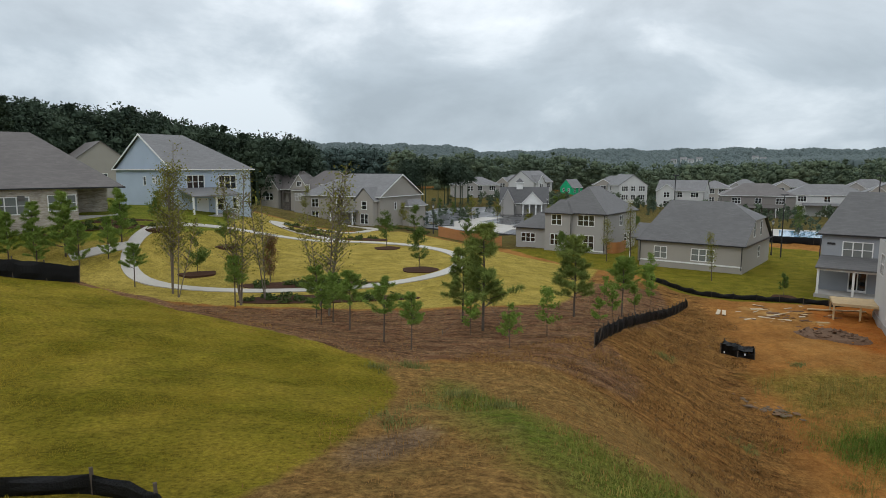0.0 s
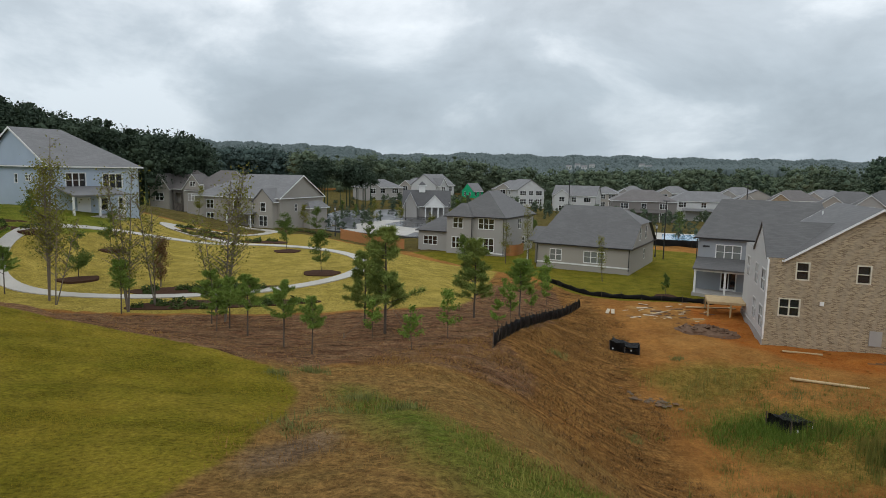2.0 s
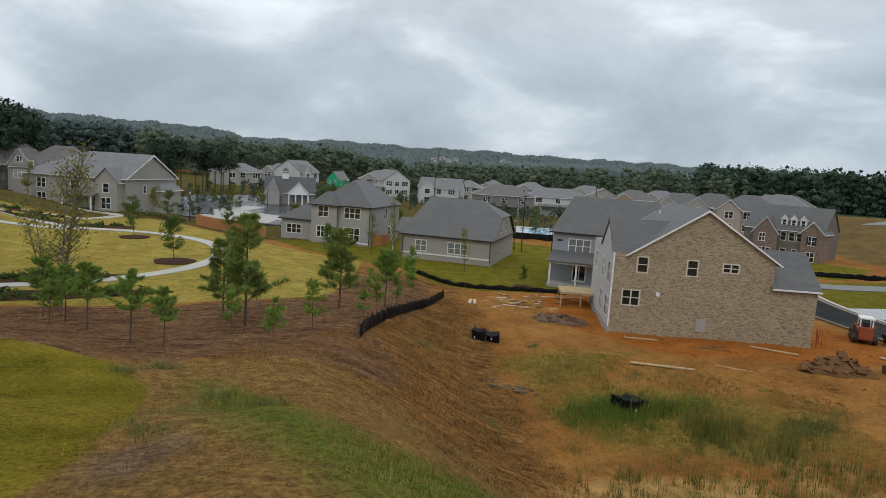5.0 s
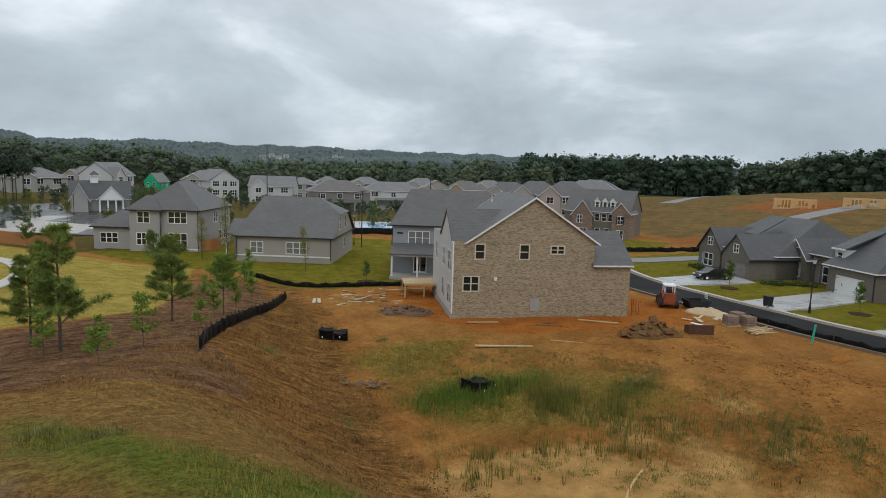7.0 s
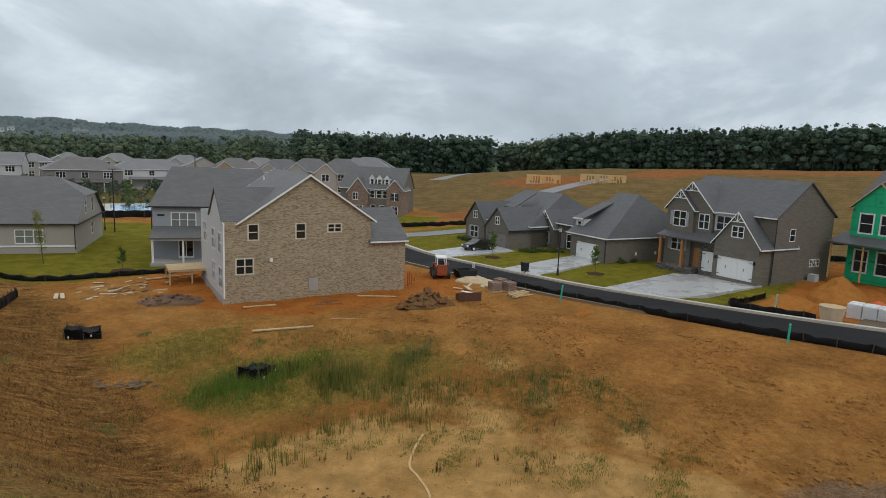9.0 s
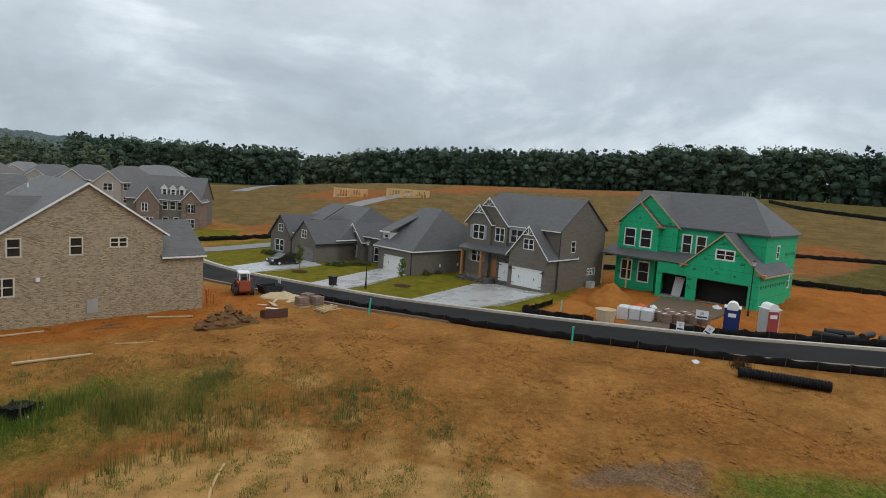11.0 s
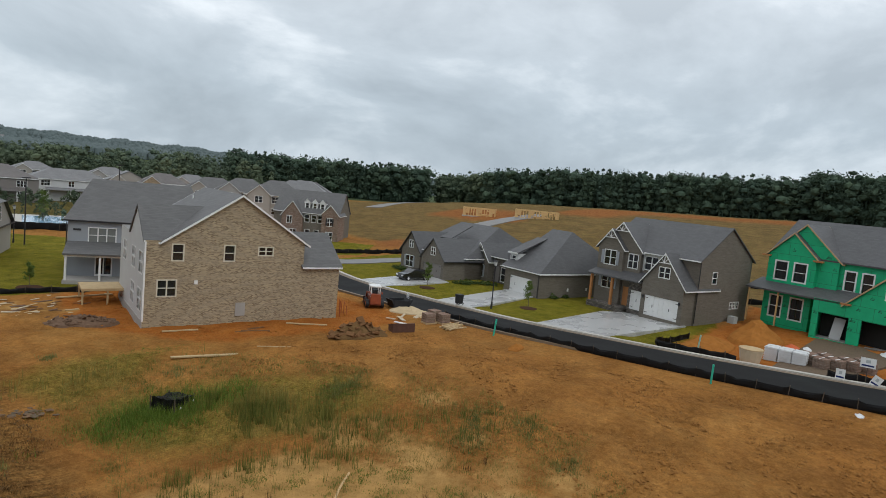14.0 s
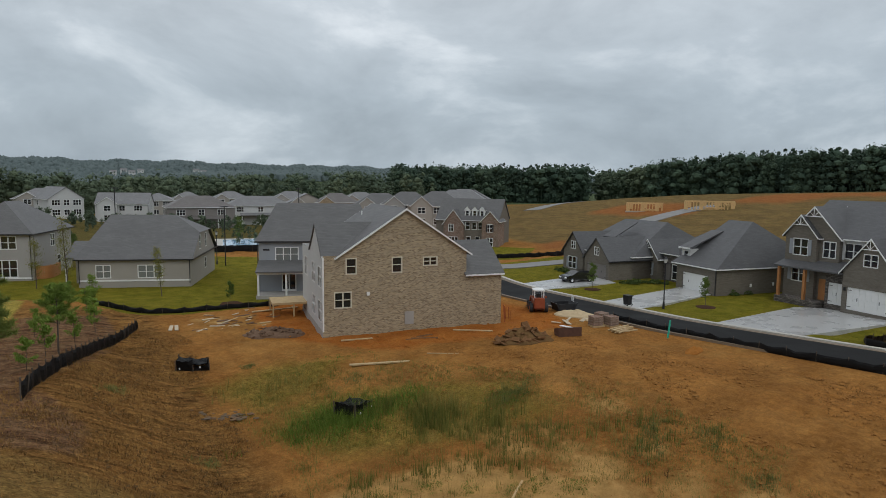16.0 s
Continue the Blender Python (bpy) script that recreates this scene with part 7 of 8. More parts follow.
for k in range(18):
    scrap("offcut", "pale splintered board on the trampled clay", "offcut", rng.uniform(25.4, 31.5), rng.uniform(50, 56.5), rng.uniform(0.5, 1.5), rng.uniform(0.1, 0.3), 0.05, rng.uniform(-50, 30), ("wood", "rubble", "paleboard")[k % 3], rng.uniform(0, 8))
for k, (x, y, l, a) in enumerate(((36.2, 36.0, 1.8, -20), (36.8, 35.6, 2.2, -40), (37.4, 36.2, 1.6, -10), (41.5, 34.4, 3.4, -52), (33.0, 39.6, 2.6, -27))):
    scrap("plank", "dark weathered board lying on the clay", "board", x, y, l, 0.2, 0.07, a, "turf_chunk" if k < 3 else "wood", 4)
for k in range(18):
    scrap("offcut", "offcut of timber by the street", "offcut", rng.uniform(48.5, 54), rng.uniform(26.5, 33), rng.uniform(0.4, 2.2), rng.uniform(0.1, 0.5), 0.06, rng.uniform(0, 180), ("wood", "paleboard", "white", "brick_red")[k % 4], rng.uniform(0, 8))
scrap("roof_sheet", "long plank near the wooden deck", "board", 34.6, 54.0, 4.6, 0.25, 0.1, -14, "wood", 0, 0.1)


def heap(name, label, category, x, y, rx, ry, hh, mat, seed, chunks=0, chunk_mat=None, turn=0, big=0.23, flat=0.35):
    """A heap of loose stuff with a lumpy surface; chunks lie in it."""
    g = np.random.default_rng(seed)
    n, m = 28, 9
    bm = bmesh.new()
    base = gz(x, y)
    rows = []
    for j in range(m + 1):
        row = []
        for i in range(n):
            a, q = 2 * math.pi * i / n, j / m
            w = 1 + 0.18 * noise.noise((math.cos(a) * 1.5 + seed, math.sin(a) * 1.5, q))
            X, Y = rx * (1 - q) * w * math.cos(a), ry * (1 - q) * w * math.sin(a)
            Zz = hh * (q ** 0.85) * (1 + 0.25 * noise.noise((X * 1.3 + seed, Y * 1.3, 2))) + 0.10 * noise.noise((X * 3, Y * 3, seed)) - (0.25 if j == 0 else 0)
            row.append(bm.verts.new((X, Y, Zz)))
        rows.append(row)
    for a, b in zip(rows, rows[1:]):
        for i in range(n):
            bm.faces.new((a[i], a[(i + 1) % n], b[(i + 1) % n], b[i]))
    bm.faces.new(rows[-1])
    e = thing(name, label, category, pose(x, y, base, 0, 0, turn), "heaps on the site")
    part("heap_body", bm, M[mat], e)
    for k in range(chunks):
        a, q = g.random() * 6.283, g.random() ** 0.5
        X, Y = rx * q * 0.9 * math.cos(a), ry * q * 0.9 * math.sin(a)
        s = g.uniform(0.08, big)
        bm = bmesh.new()
        v = box(bm, -s * 1.6, s * 1.6, -s, s, -s * flat * 0.9, s * flat)
        for u in v:
            u.co += Vector(g.normal(0, s * 0.2, 3))
        part("chunk", bm, M[chunk_mat or mat], e, "", pose(X, Y, hh * (1 - q) ** 0.85 + 0.05, g.uniform(-40, 40), g.uniform(-40, 40), g.uniform(0, 180)))
    return e


heap("spoil_heap", "heap of dug turf and broken slabs", "spoil heap", 40.8, 28.6, 2.7, 1.5, 1.3, "soil_dark", 1, 60, "turf_chunk", -30, 0.24, 0.3)
heap("rubble_heap", "low heap of brown broken rubble by the house", "rubble heap", 29.4, 46.2, 2.6, 1.4, 0.5, "rubble", 2, 64, "rubble", -30, 0.15, 0.4)
heap("sand_heap", "heap of pale builder's sand by the street", "sand heap", 53.2, 31.2, 2.6, 1.1, 0.65, "sand_pale", 3, 0, None, -70)
e = thing("loader_bucket", "rusty loader bucket lying on the clay", "bucket", pose(45.8, 27.6, gz(45.8, 27.6) - 0.03, 0, 0, -35))
bm = bmesh.new()
prism(bm, [(-0.45, 0.0), (0.45, 0.0), (0.55, 0.5), (0.49, 0.5), (0.38, 0.06), (-0.36, 0.06), (-0.32, 0.75), (-0.40, 0.75)], "x", -1.0, 1.0)
part("shell", bm, M["rust"], e)
for x in (-1.03, 1.0):
    bm = bmesh.new()
    prism(bm, [(-0.45, 0.0), (0.45, 0.0), (0.55, 0.5), (-0.40, 0.75)], "x", x, x + 0.03)
    part("side_plate", bm, M["rust"], e)
heap("dirt_mound", "tall mound of orange clay before the green house", "dirt mound", 69.6, 0.8, 4.2, 2.8, 2.2, "soil_red", 5, 0)
heap("dirt_mound", "low mound of red clay behind the silt fence", "dirt mound", 62.8, 4.6, 4.4, 2.2, 1.2, "soil_red", 6, 0, None, -20)
heap("clay_heap", "small clay heap by the kerb", "clay heap", 47.6, 17.8, 1.2, 0.6, 0.45, "soil_red", 7, 0)

# deck behind the brick house
e = thing("timber_deck", "raw timber deck on posts behind the brick house", "deck", pose(33.2, 51.2, 0, 0, 0, -27))
for k in range(22):
    part("deck_board", boxes((-0.6, 3.8, k * 0.15, k * 0.15 + 0.14, 1.10, 1.14)), M["wood"], e)
part("joist", boxes((-0.6, 3.8, 0.0, 0.08, 0.92, 1.096)), M["wood"], e)
part("joist", boxes((-0.6, -0.52, 0.085, 3.3, 0.92, 1.096)), M["wood"], e)
for x, y in ((-0.5, 0.1), (1.4, 0.1), (3.5, 0.1), (-0.5, 3.1), (3.5, 3.1)):
    part("post", boxes((x - 0.07, x + 0.07, y - 0.01, y + 0.13, -0.6, 0.918)), M["wood"], e)


def inlet_guard(x, y, turn, k):
    """Black fabric held up by stakes round a drain."""
    g = thing("inlet_guard", "black fabric guard on stakes round a drain", "inlet guard", pose(x, y, gz(x, y), 0, 0, turn), "inlet guards")
    for a, b, tall in (((-1.0, -0.8), (0.1, -0.95), 0.82), ((-1.0, -0.8), (-0.9, 0.6), 0.82), ((0.1, -0.95), (1.1, -0.7), 0.42), ((1.1, -0.7), (1.0, 0.7), 0.42), ((-0.9, 0.6), (1.0, 0.7), 0.5)):
        bm = bmesh.new()
        n = 9
        A = [[bm.verts.new((a[0] + (b[0] - a[0]) * i / n + 0.03 * math.sin(i * 2.3 + q), a[1] + (b[1] - a[1]) * i / n + 0.07 * math.sin(3.1 * i / n + q), (tall - 0.07 * math.sin(math.pi * i / n) - 0.03 * math.sin(i * 1.9 + k)) * q / 3 - (0.2 if q == 0 else 0))) for q in range(4)] for i in range(n + 1)]
        for u, w in zip(A, A[1:]):
            for q in range(3):
                bm.faces.new((u[q], w[q], w[q + 1], u[q + 1]))
        bmesh.ops.solidify(bm, geom=bm.faces[:], thickness=0.02)
        part("fabric", bm, M["silt"], g)
    # fabric sagging over the drain
    bm = bmesh.new()
    A = [[bm.verts.new((-0.92 + 1.9 * i / 8, -0.8 + 1.4 * j / 6, 0.45 + 0.28 * (1 - i / 8) ** 2 + 0.05 * math.sin(i * 1.7 + j * 1.3 + k) - 0.10 * math.sin(math.pi * i / 8) * math.sin(math.pi * j / 6))) for j in range(7)] for i in range(9)]
    for u, w in zip(A, A[1:]):
        for j in range(6):
            bm.faces.new((u[j], w[j], w[j + 1], u[j + 1]))
    bmesh.ops.solidify(bm, geom=bm.faces[:], thickness=0.02)
    part("cover", bm, M["silt"], g, "sagging black cover")
    for X, Y in ((-1.04, -0.84), (0.1, -1.0), (1.14, -0.74), (-0.94, 0.64), (1.04, 0.74)):
        part("stake", boxes((X - 0.025, X + 0.025, Y - 0.025, Y + 0.025, -0.3, 0.5 if X > 0 else 0.86)), M["bark"], g)
    for X in (-0.75, 0.55):
        part("sandbag_tie", boxes((X - 0.04, X + 0.04, -1.06, -1.0, 0.24, 0.36)), M["bag"], g, "white tie tag")


for k in range(9):
    x, y = 47.2 + rng.uniform(-0.9, 1.2), 36.2 + rng.uniform(-1.6, 1.2)
    bm = bmesh.new()
    bar(bm, (0, 0, -0.3), (rng.uniform(-0.1, 0.1), rng.uniform(-0.1, 0.1), rng.uniform(0.8, 1.5)), 0.03, 0.03, 5)
    tagged(part("steel_stake", bm, M["machine_red"], None, "", pose(x, y, gz(x, y))), "rusty thin stake standing in the clay", "stake", "stakes by the house")

inlet_guard(20.6, 42.6, -30, 1)
inlet_guard(23.9, 29.2, 20, 2)
# stony wash on the slope
bed = np.random.default_rng(61)
e = thing("stone_patch", "patch of grey-brown washed stones in the slope", "stones", pose(18.4, 33.6, gz(18.4, 33.6), 0, 0, -35))
for k in range(46):
    X, Y = bed.normal(0, 0.75), bed.normal(0, 0.42)
    r = bed.uniform(0.06, 0.2)
    bm = bmesh.new()
    bmesh.ops.create_icosphere(bm, subdivisions=1, radius=r)
    for q in bm.verts:
        q.co = Vector((q.co.x * 1.5, q.co.y, q.co.z * 0.4)) + Vector(bed.normal(0, r * 0.1, 3))
    w = e.matrix_basis @ Vector((X, Y, 0))
    part("stone", bm, M["gravel"] if k % 3 else M["concrete_dark"], e, "", pose(X, Y, gz(w.x, w.y) - gz(18.4, 33.6) + 0.02, bed.uniform(-8, 8), bed.uniform(-8, 8), bed.uniform(-30, 30)))


def wheel(e, x, y, z, r, w, turn=0):
    bm = bmesh.new()
    bar(bm, (0, -w / 2, 0), (0, w / 2, 0), r, r, 18)
    t = part("tyre", bm, M["rubber"], e, "", pose(x, y, z))
    bm = bmesh.new()
    bar(bm, (0, -w / 2 - 0.02, 0), (0, w / 2 + 0.02, 0), r * 0.55, r * 0.5, 14)
    part("rim", bm, M["white"] if r < 0.36 else M["machine_red"], t)


# compact loader
e = thing("skid_loader", "small red and white skid-steer loader on the clay", "loader", pose(52.8, 35.3, gz(52.8, 35.3), 0, 0, 42))
part("body", boxes((-1.1, 1.0, -0.55, 0.55, 0.35, 1.15), (-1.25, -0.7, -0.5, 0.5, 0.5, 1.45)), M["machine_red"], e)
bm = boxes((-0.75, -0.65, -0.5, -0.4, 1.15, 2.1), (-0.75, -0.65, 0.4, 0.5, 1.15, 2.1), (0.55, 0.65, -0.5, -0.4, 1.15, 2.05), (0.55, 0.65, 0.4, 0.5, 1.15, 2.05), (-0.85, 0.75, -0.55, 0.55, 2.1, 2.2))
part("cab", bm, M["white"], e, "white cab frame")
part("seat", boxes((-0.5, 0.1, -0.25, 0.25, 1.16, 1.3), (-0.55, -0.4, -0.25, 0.25, 1.3, 1.8)), M["blacktrim"], e)
for s in (-1, 1):
    bm = bmesh.new()
    prism(bm, [(-1.2, 1.5), (0.9, 1.2), (1.5, 0.5), (1.65, 0.55), (1.0, 1.4), (-1.2, 1.7)], "y", s * 0.62 - 0.06, s * 0.62 + 0.06)
    part("lift_arm", bm, M["machine_red"], e)
    for x in (-0.65, 0.6):
        wheel(e, x, s * 0.75, 0.42, 0.42, 0.3)
bm = bmesh.new()
prism(bm, [(1.5, 0.1), (2.2, 0.05), (2.2, 0.12), (1.62, 0.2), (1.6, 0.75), (1.5, 0.75)], "y", -0.9, 0.9)
part("bucket", bm, M["rubber"], e)

# skip and bins
e = thing("site_skip", "black open site skip beside the street", "skip", pose(54.6, 33.4, gz(54.6, 33.4), 0, 0, 150))
bm = bmesh.new()
prism(bm, [(-1.2, 0.9), (-0.8, 0.05), (0.8, 0.05), (1.2, 0.9), (1.1, 0.9), (0.72, 0.13), (-0.72, 0.13), (-1.1, 0.9)], "y", -0.7, 0.7)
part("tub", bm, M["rubber"], e)
part("end_plate", boxes((-0.9, 0.9, -0.76, -0.705, 0.08, 0.85)), M["rubber"], e)
part("end_plate", boxes((-0.9, 0.9, 0.705, 0.76, 0.08, 0.85)), M["rubber"], e)
e = thing("wheelie_bin", "dark wheeled refuse bin at the kerb", "bin", pose(60.4, 29.4, 0.25, 0, 0, 70))
bm = bmesh.new()
prism(bm, [(-0.26, 0.08), (0.26, 0.08), (0.36, 1.0), (-0.36, 1.0)], "y", -0.3, 0.3)
part("body", bm, M["rubber"], e)
part("lid", boxes((-0.4, 0.38, -0.34, 0.34, 1.004, 1.08)), M["rubber"], e)
for s in (-1, 1):
    wheel(e, -0.28, s * 0.3, 0.12, 0.12, 0.07)

# brick pallets and timber by the street
for k, (x, y) in enumerate(((50.6, 27.6), (51.6, 26.6), (52.4, 28.0))):
    e = thing("brick_pallet", "pallet of red-brown bricks by the kerb", "brick pallet", pose(x, y, gz(x, y), 0, 0, -30 + 8 * k), "pallets of bricks")
    part("pallet", boxes((-0.6, 0.6, -0.5, 0.5, 0, 0.14)), M["wood"], e)
    for r in range(4):
        part("brick_course", boxes(*[(-0.55 + 0.24 * i, -0.55 + 0.24 * i + 0.225, -0.46, 0.46, 0.145 + 0.2 * r, 0.145 + 0.2 * r + 0.19) for i in range(4)]), M["brick_red"], e)
for k in range(9):
    scrap("lumber", "length of timber in a loose stack", "lumber", 50.3 + 0.07 * k, 24.6 + 0.12 * k, 2.6, 0.14, 0.09, -20 + (k * 23) % 30, "wood", 0, 0.05 * (k % 4))


def marker(x, y, hh, mat, label, name="utility_marker", lean=4):
    bm = bmesh.new()
    bar(bm, (0, 0, -0.3), (0, 0, hh), 0.075, 0.075, 10)
    bar(bm, (0, 0, hh), (0, 0, hh + 0.06), 0.09, 0.06, 10)
    tagged(part(name, bm, M[mat], None, "", pose(x, y, gz(x, y), lean, lean, 0)), label, "marker post", "utility markers")


marker(50.4, 21.0, 1.45, "teal", "teal plastic utility marker post on the lot")
marker(48.0, 3.2, 1.35, "teal", "teal plastic utility marker post by the silt fence", lean=1)
marker(59.6, 5.2, 1.3, "paleteal", "pale green utility marker post by the drive")


def street_lamp(x, y, z, hh):
    e = thing("street_lamp", "black post lamp with a glass lantern", "street lamp", pose(x, y, z), "street lamps")
    bm = bmesh.new()
    bar(bm, (0, 0, -0.3), (0, 0, 0.6), 0.14, 0.1, 10)
    bar(bm, (0, 0, 0.6), (0, 0, hh - 0.6), 0.065, 0.055, 10)
    bar(bm, (0, 0, hh - 0.6), (0, 0, hh - 0.5), 0.16, 0.16, 10)
    part("post", bm, M["blacktrim"], e)
    bm = bmesh.new()
    bar(bm, (0, 0, hh - 0.49), (0, 0, hh - 0.1), 0.13, 0.2, 8)
    part("lantern", bm, M["lantern"], e)
    bm = bmesh.new()
    bar(bm, (0, 0, hh - 0.095), (0, 0, hh + 0.12), 0.24, 0.03, 8)
    part("cap", bm, M["blacktrim"], e)


street_lamp(62.8, 26.6, 0.1, 5.1)
street_lamp(67.9, -12.6, gz(67.9, -12.6), 5.6)
for x, y in ((47.5, 90.0), (62, 98), (-2, 108), (14, 150), (24, 146), (76, 92)):
    street_lamp(x, y, gz(x, y), 5.0)

for x, y, hh in ((38.6, 105.0, 11.3), (47.7, 87.8, 8.8), (67.2, 96.9, 11.3)):
    e = thing("pool_light", "tall thin dark light pole by the pool", "light pole", pose(x, y, gz(x, y)), "pool light poles")
    bm = bmesh.new()
    bar(bm, (0, 0, -0.3), (0, 0, hh), 0.10, 0.07, 8)
    part("pole", bm, M["blacktrim"], e)
    part("lamp_head", boxes((-0.5, 0.5, -0.14, 0.14, hh + 0.004, hh + 0.14)), M["blacktrim"], e)

# parked car
e = thing("parked_car", "black hatchback parked on a wet driveway", "car", pose(72.6, 42.4, gz(72.6, 42.4) + 0.11, 0, 0, 156))
bm = bmesh.new()
prism(bm, [(-2.2, 0.35), (-2.25, 0.75), (-2.05, 0.98), (-1.9, 1.0), (-1.45, 1.45), (0.35, 1.5), (1.1, 1.02), (2.05, 0.9), (2.25, 0.6), (2.2, 0.33)], "y", -0.88, 0.88)
bmesh.ops.bevel(bm, geom=bm.edges[:], offset=0.06, segments=2, affect="EDGES")
part("body", bm, M["carpaint"], e)
for s in (-1, 1):
    bm = bmesh.new()
    prism(bm, [(-1.65, 1.04), (-1.38, 1.38), (0.28, 1.42), (0.92, 1.04)], "y", s * 0.885, s * 0.895)
    part("side_window", bm, M["pane"], e)
    for x in (-1.4, 1.4):
        wheel(e, x, s * 0.84, 0.33, 0.33, 0.22)
part("headlight", boxes((2.16, 2.27, -0.8, -0.45, 0.62, 0.78)), M["white"], e)
part("headlight", boxes((2.16, 2.27, 0.45, 0.8, 0.62, 0.78)), M["white"], e)


# things before the green house
def toilet_cabin(x, y, turn, mat, panel, label):
    e = thing("toilet_cabin", label, "portable toilet", pose(x, y, gz(x, y), 0, 0, turn) @ Matrix.Diagonal((1.1, 1.1, 1.08, 1.0)), "portable toilets")
    part("base", boxes((-0.62, 0.62, -0.62, 0.62, 0, 0.14)), M["rubber"], e)
    bm = boxes((-0.57, 0.57, -0.55, 0.57, 0.141, 2.15))
    bmesh.ops.bevel(bm, geom=bm.edges[:], offset=0.05, segments=2, affect="EDGES")
    part("cabin", bm, M[mat], e)
    part("door", boxes((-0.42, 0.42, -0.6, -0.555, 0.2, 2.0)), M[panel], e)
    bm = boxes((-0.62, 0.62, -0.62, 0.62, 2.152, 2.22))
    bar(bm, (0, -0.58, 2.2), (0, 0.58, 2.2), 0.42, 0.42, 16)
    part("roof", bm, M["white"], e, "white domed roof")
    part("notice", boxes((-0.28, 0.28, -0.615, -0.602, 1.45, 1.75)), M["white"], e, "pale notice panel")
    part("vent_panel", boxes((0.575, 0.59, -0.35, 0.35, 1.7, 2.0)), M["rubber"], e)


toilet_cabin(58.2, -9.5, -100, "blue_plastic", "blue_plastic", "dark blue portable toilet with a white roof")
toilet_cabin(59.2, -12.6, -70, "grey_plastic", "red_plastic", "red and pale grey portable toilet with a white roof")


def site_sign(x, y, turn, w, hh, z, label, lean=0):
    e = thing("site_sign", label, "sign", pose(x, y, gz(x, y), 0, lean, turn), "site signs")
    part("stake", boxes((-0.03, 0.03, 0.012, 0.06, -0.3, z + hh)), M["bark"], e)
    part("board", boxes((-w / 2, w / 2, -0.01, 0.01, z, z + hh)), M["white"], e)
    part("printed_bar", boxes((-w * 0.4, w * 0.4, -0.016, -0.0105, z + hh * 0.14, z + hh * 0.3)), M["blue_plastic"], e)
    part("printed_bar", boxes((-w * 0.15, w * 0.15, -0.016, -0.0105, z + hh * 0.5, z + hh * 0.8)), M["grey_plastic"], e)


site_sign(56.6, -6.9, -100, 1.0, 0.75, 1.35, "white site board on a post with dark bars")
site_sign(56.0, -5.2, -100, 0.62, 0.8, 0.25, "small white sign with a blue bar by the kerb")
site_sign(55.9, -7.2, -100, 0.62, 0.8, 0.25, "small white sign leaning at the kerb", 25)
site_sign(55.6, 33.0, -120, 0.5, 0.5, 0.9, "small white notice on a stake by the street")
e = thing("mortar_tub", "pale wooden tub standing by the kerb", "tub", pose(57.8, 1.0, gz(57.8, 1.0)))
bm = bmesh.new()
bar(bm, (0, 0, 0.0), (0, 0, 1.1), 0.75, 0.95, 12)
part("tub_wall", bm, M["paleboard"], e)
bm = bmesh.new()
bar(bm, (0, 0, 1.101), (0, 0, 1.16), 0.98, 0.98, 12)
part("rim", bm, M["wood"], e)
for r in range(6):
    for k in range(6):
        bm = boxes((-0.42, 0.42, -0.55, 0.55, 0, 0.2))
        bmesh.ops.bevel(bm, geom=bm.edges[:], offset=0.07, segments=2, affect="EDGES")
        u, w = -1.6 + 1.06 * (k % 3) + 0.3, 0.44 - 0.87 * (k // 3)
        x, y = 60.6 + u * math.cos(radians(-102)) - w * math.sin(radians(-102)), -1.9 + u * math.sin(radians(-102)) + w * math.cos(radians(-102))
        tagged(part("cement_bag", bm, M["bag"], None, "", pose(x, y, gz(60.6, -2) + 0.03 + 0.2 * r, 0, 0, -10 + (r * 7 + k * 5) % 5)), "white plastic cement bag in a stack", "cement bag", "cement bags")
for k in range(10):
    x, y = 60.0 + 1.2 * (k // 4) + 0.5 * (k % 4), -4.2 - 1.15 * (k % 4) + 0.4 * (k // 4)
    e = thing("brick_pallet", "cube of brown bricks strapped on the clay", "brick pallet", pose(x, y, gz(x, y), 0, 0, 62), "cubes of bricks")
    for r in range(4):
        part("brick_course", boxes(*[(-0.5 + 0.25 * i, -0.5 + 0.25 * i + 0.235, -0.45, 0.45, 0.02 + 0.24 * r, 0.02 + 0.24 * r + 0.225) for i in range(4)]), M["brick_red"], e)
    part("strap", boxes((-0.04, 0.04, -0.462, 0.462, 0.98, 1.0), (-0.04, 0.04, -0.47, -0.455, 0.02, 0.98)), M["white"], e)
heap("orange_netting", "crumpled orange safety netting on the ground", "netting", 68.6, -2.4, 1.5, 0.7, 0.35, "orange", 11)
heap("plastic_sheet", "crumpled white plastic sheet by the garage", "plastic sheet", 68.2, -3.6, 1.2, 0.6, 0.4, "bag", 12)
heap("plastic_sheet", "crumpled pale sheet inside the garage mouth", "plastic sheet", 71.2, -10.2, 1.3, 0.6, 0.4, "bag", 13)
heap("plastic_sheet", "white litter by the silt fence", "plastic sheet", 47.2, -5.6, 0.6, 0.3, 0.12, "bag", 14)

# corrugated pipe, and coils of pipe across the street
e = thing("drain_pipe", "black corrugated drain pipe lying on the dry grass", "pipe", pose(44.2, -8.0, gz(44.6, -10) + 0.36, 0, 0, 0))
bm = bmesh.new()
a, b = Vector((0.6, 0, 0.05)), Vector((0.2, -5.4, -0.02))
N = 60
rings = []
q = (b - a).to_track_quat("Z", "Y")
for i in range(N * 2 + 1):
    r = 0.36 if (i // 2) % 2 == 0 else 0.31
    c = a.lerp(b, i / (2 * N))
    rings.append([bm.verts.new(c + q @ Vector((r * math.cos(2 * math.pi * k / 16), r * math.sin(2 * math.pi * k / 16), 0))) for k in range(16)])
for u, w in zip(rings, rings[1:]):
    for k in range(16):
        bm.faces.new((u[k], u[(k + 1) % 16], w[(k + 1) % 16], w[k]))
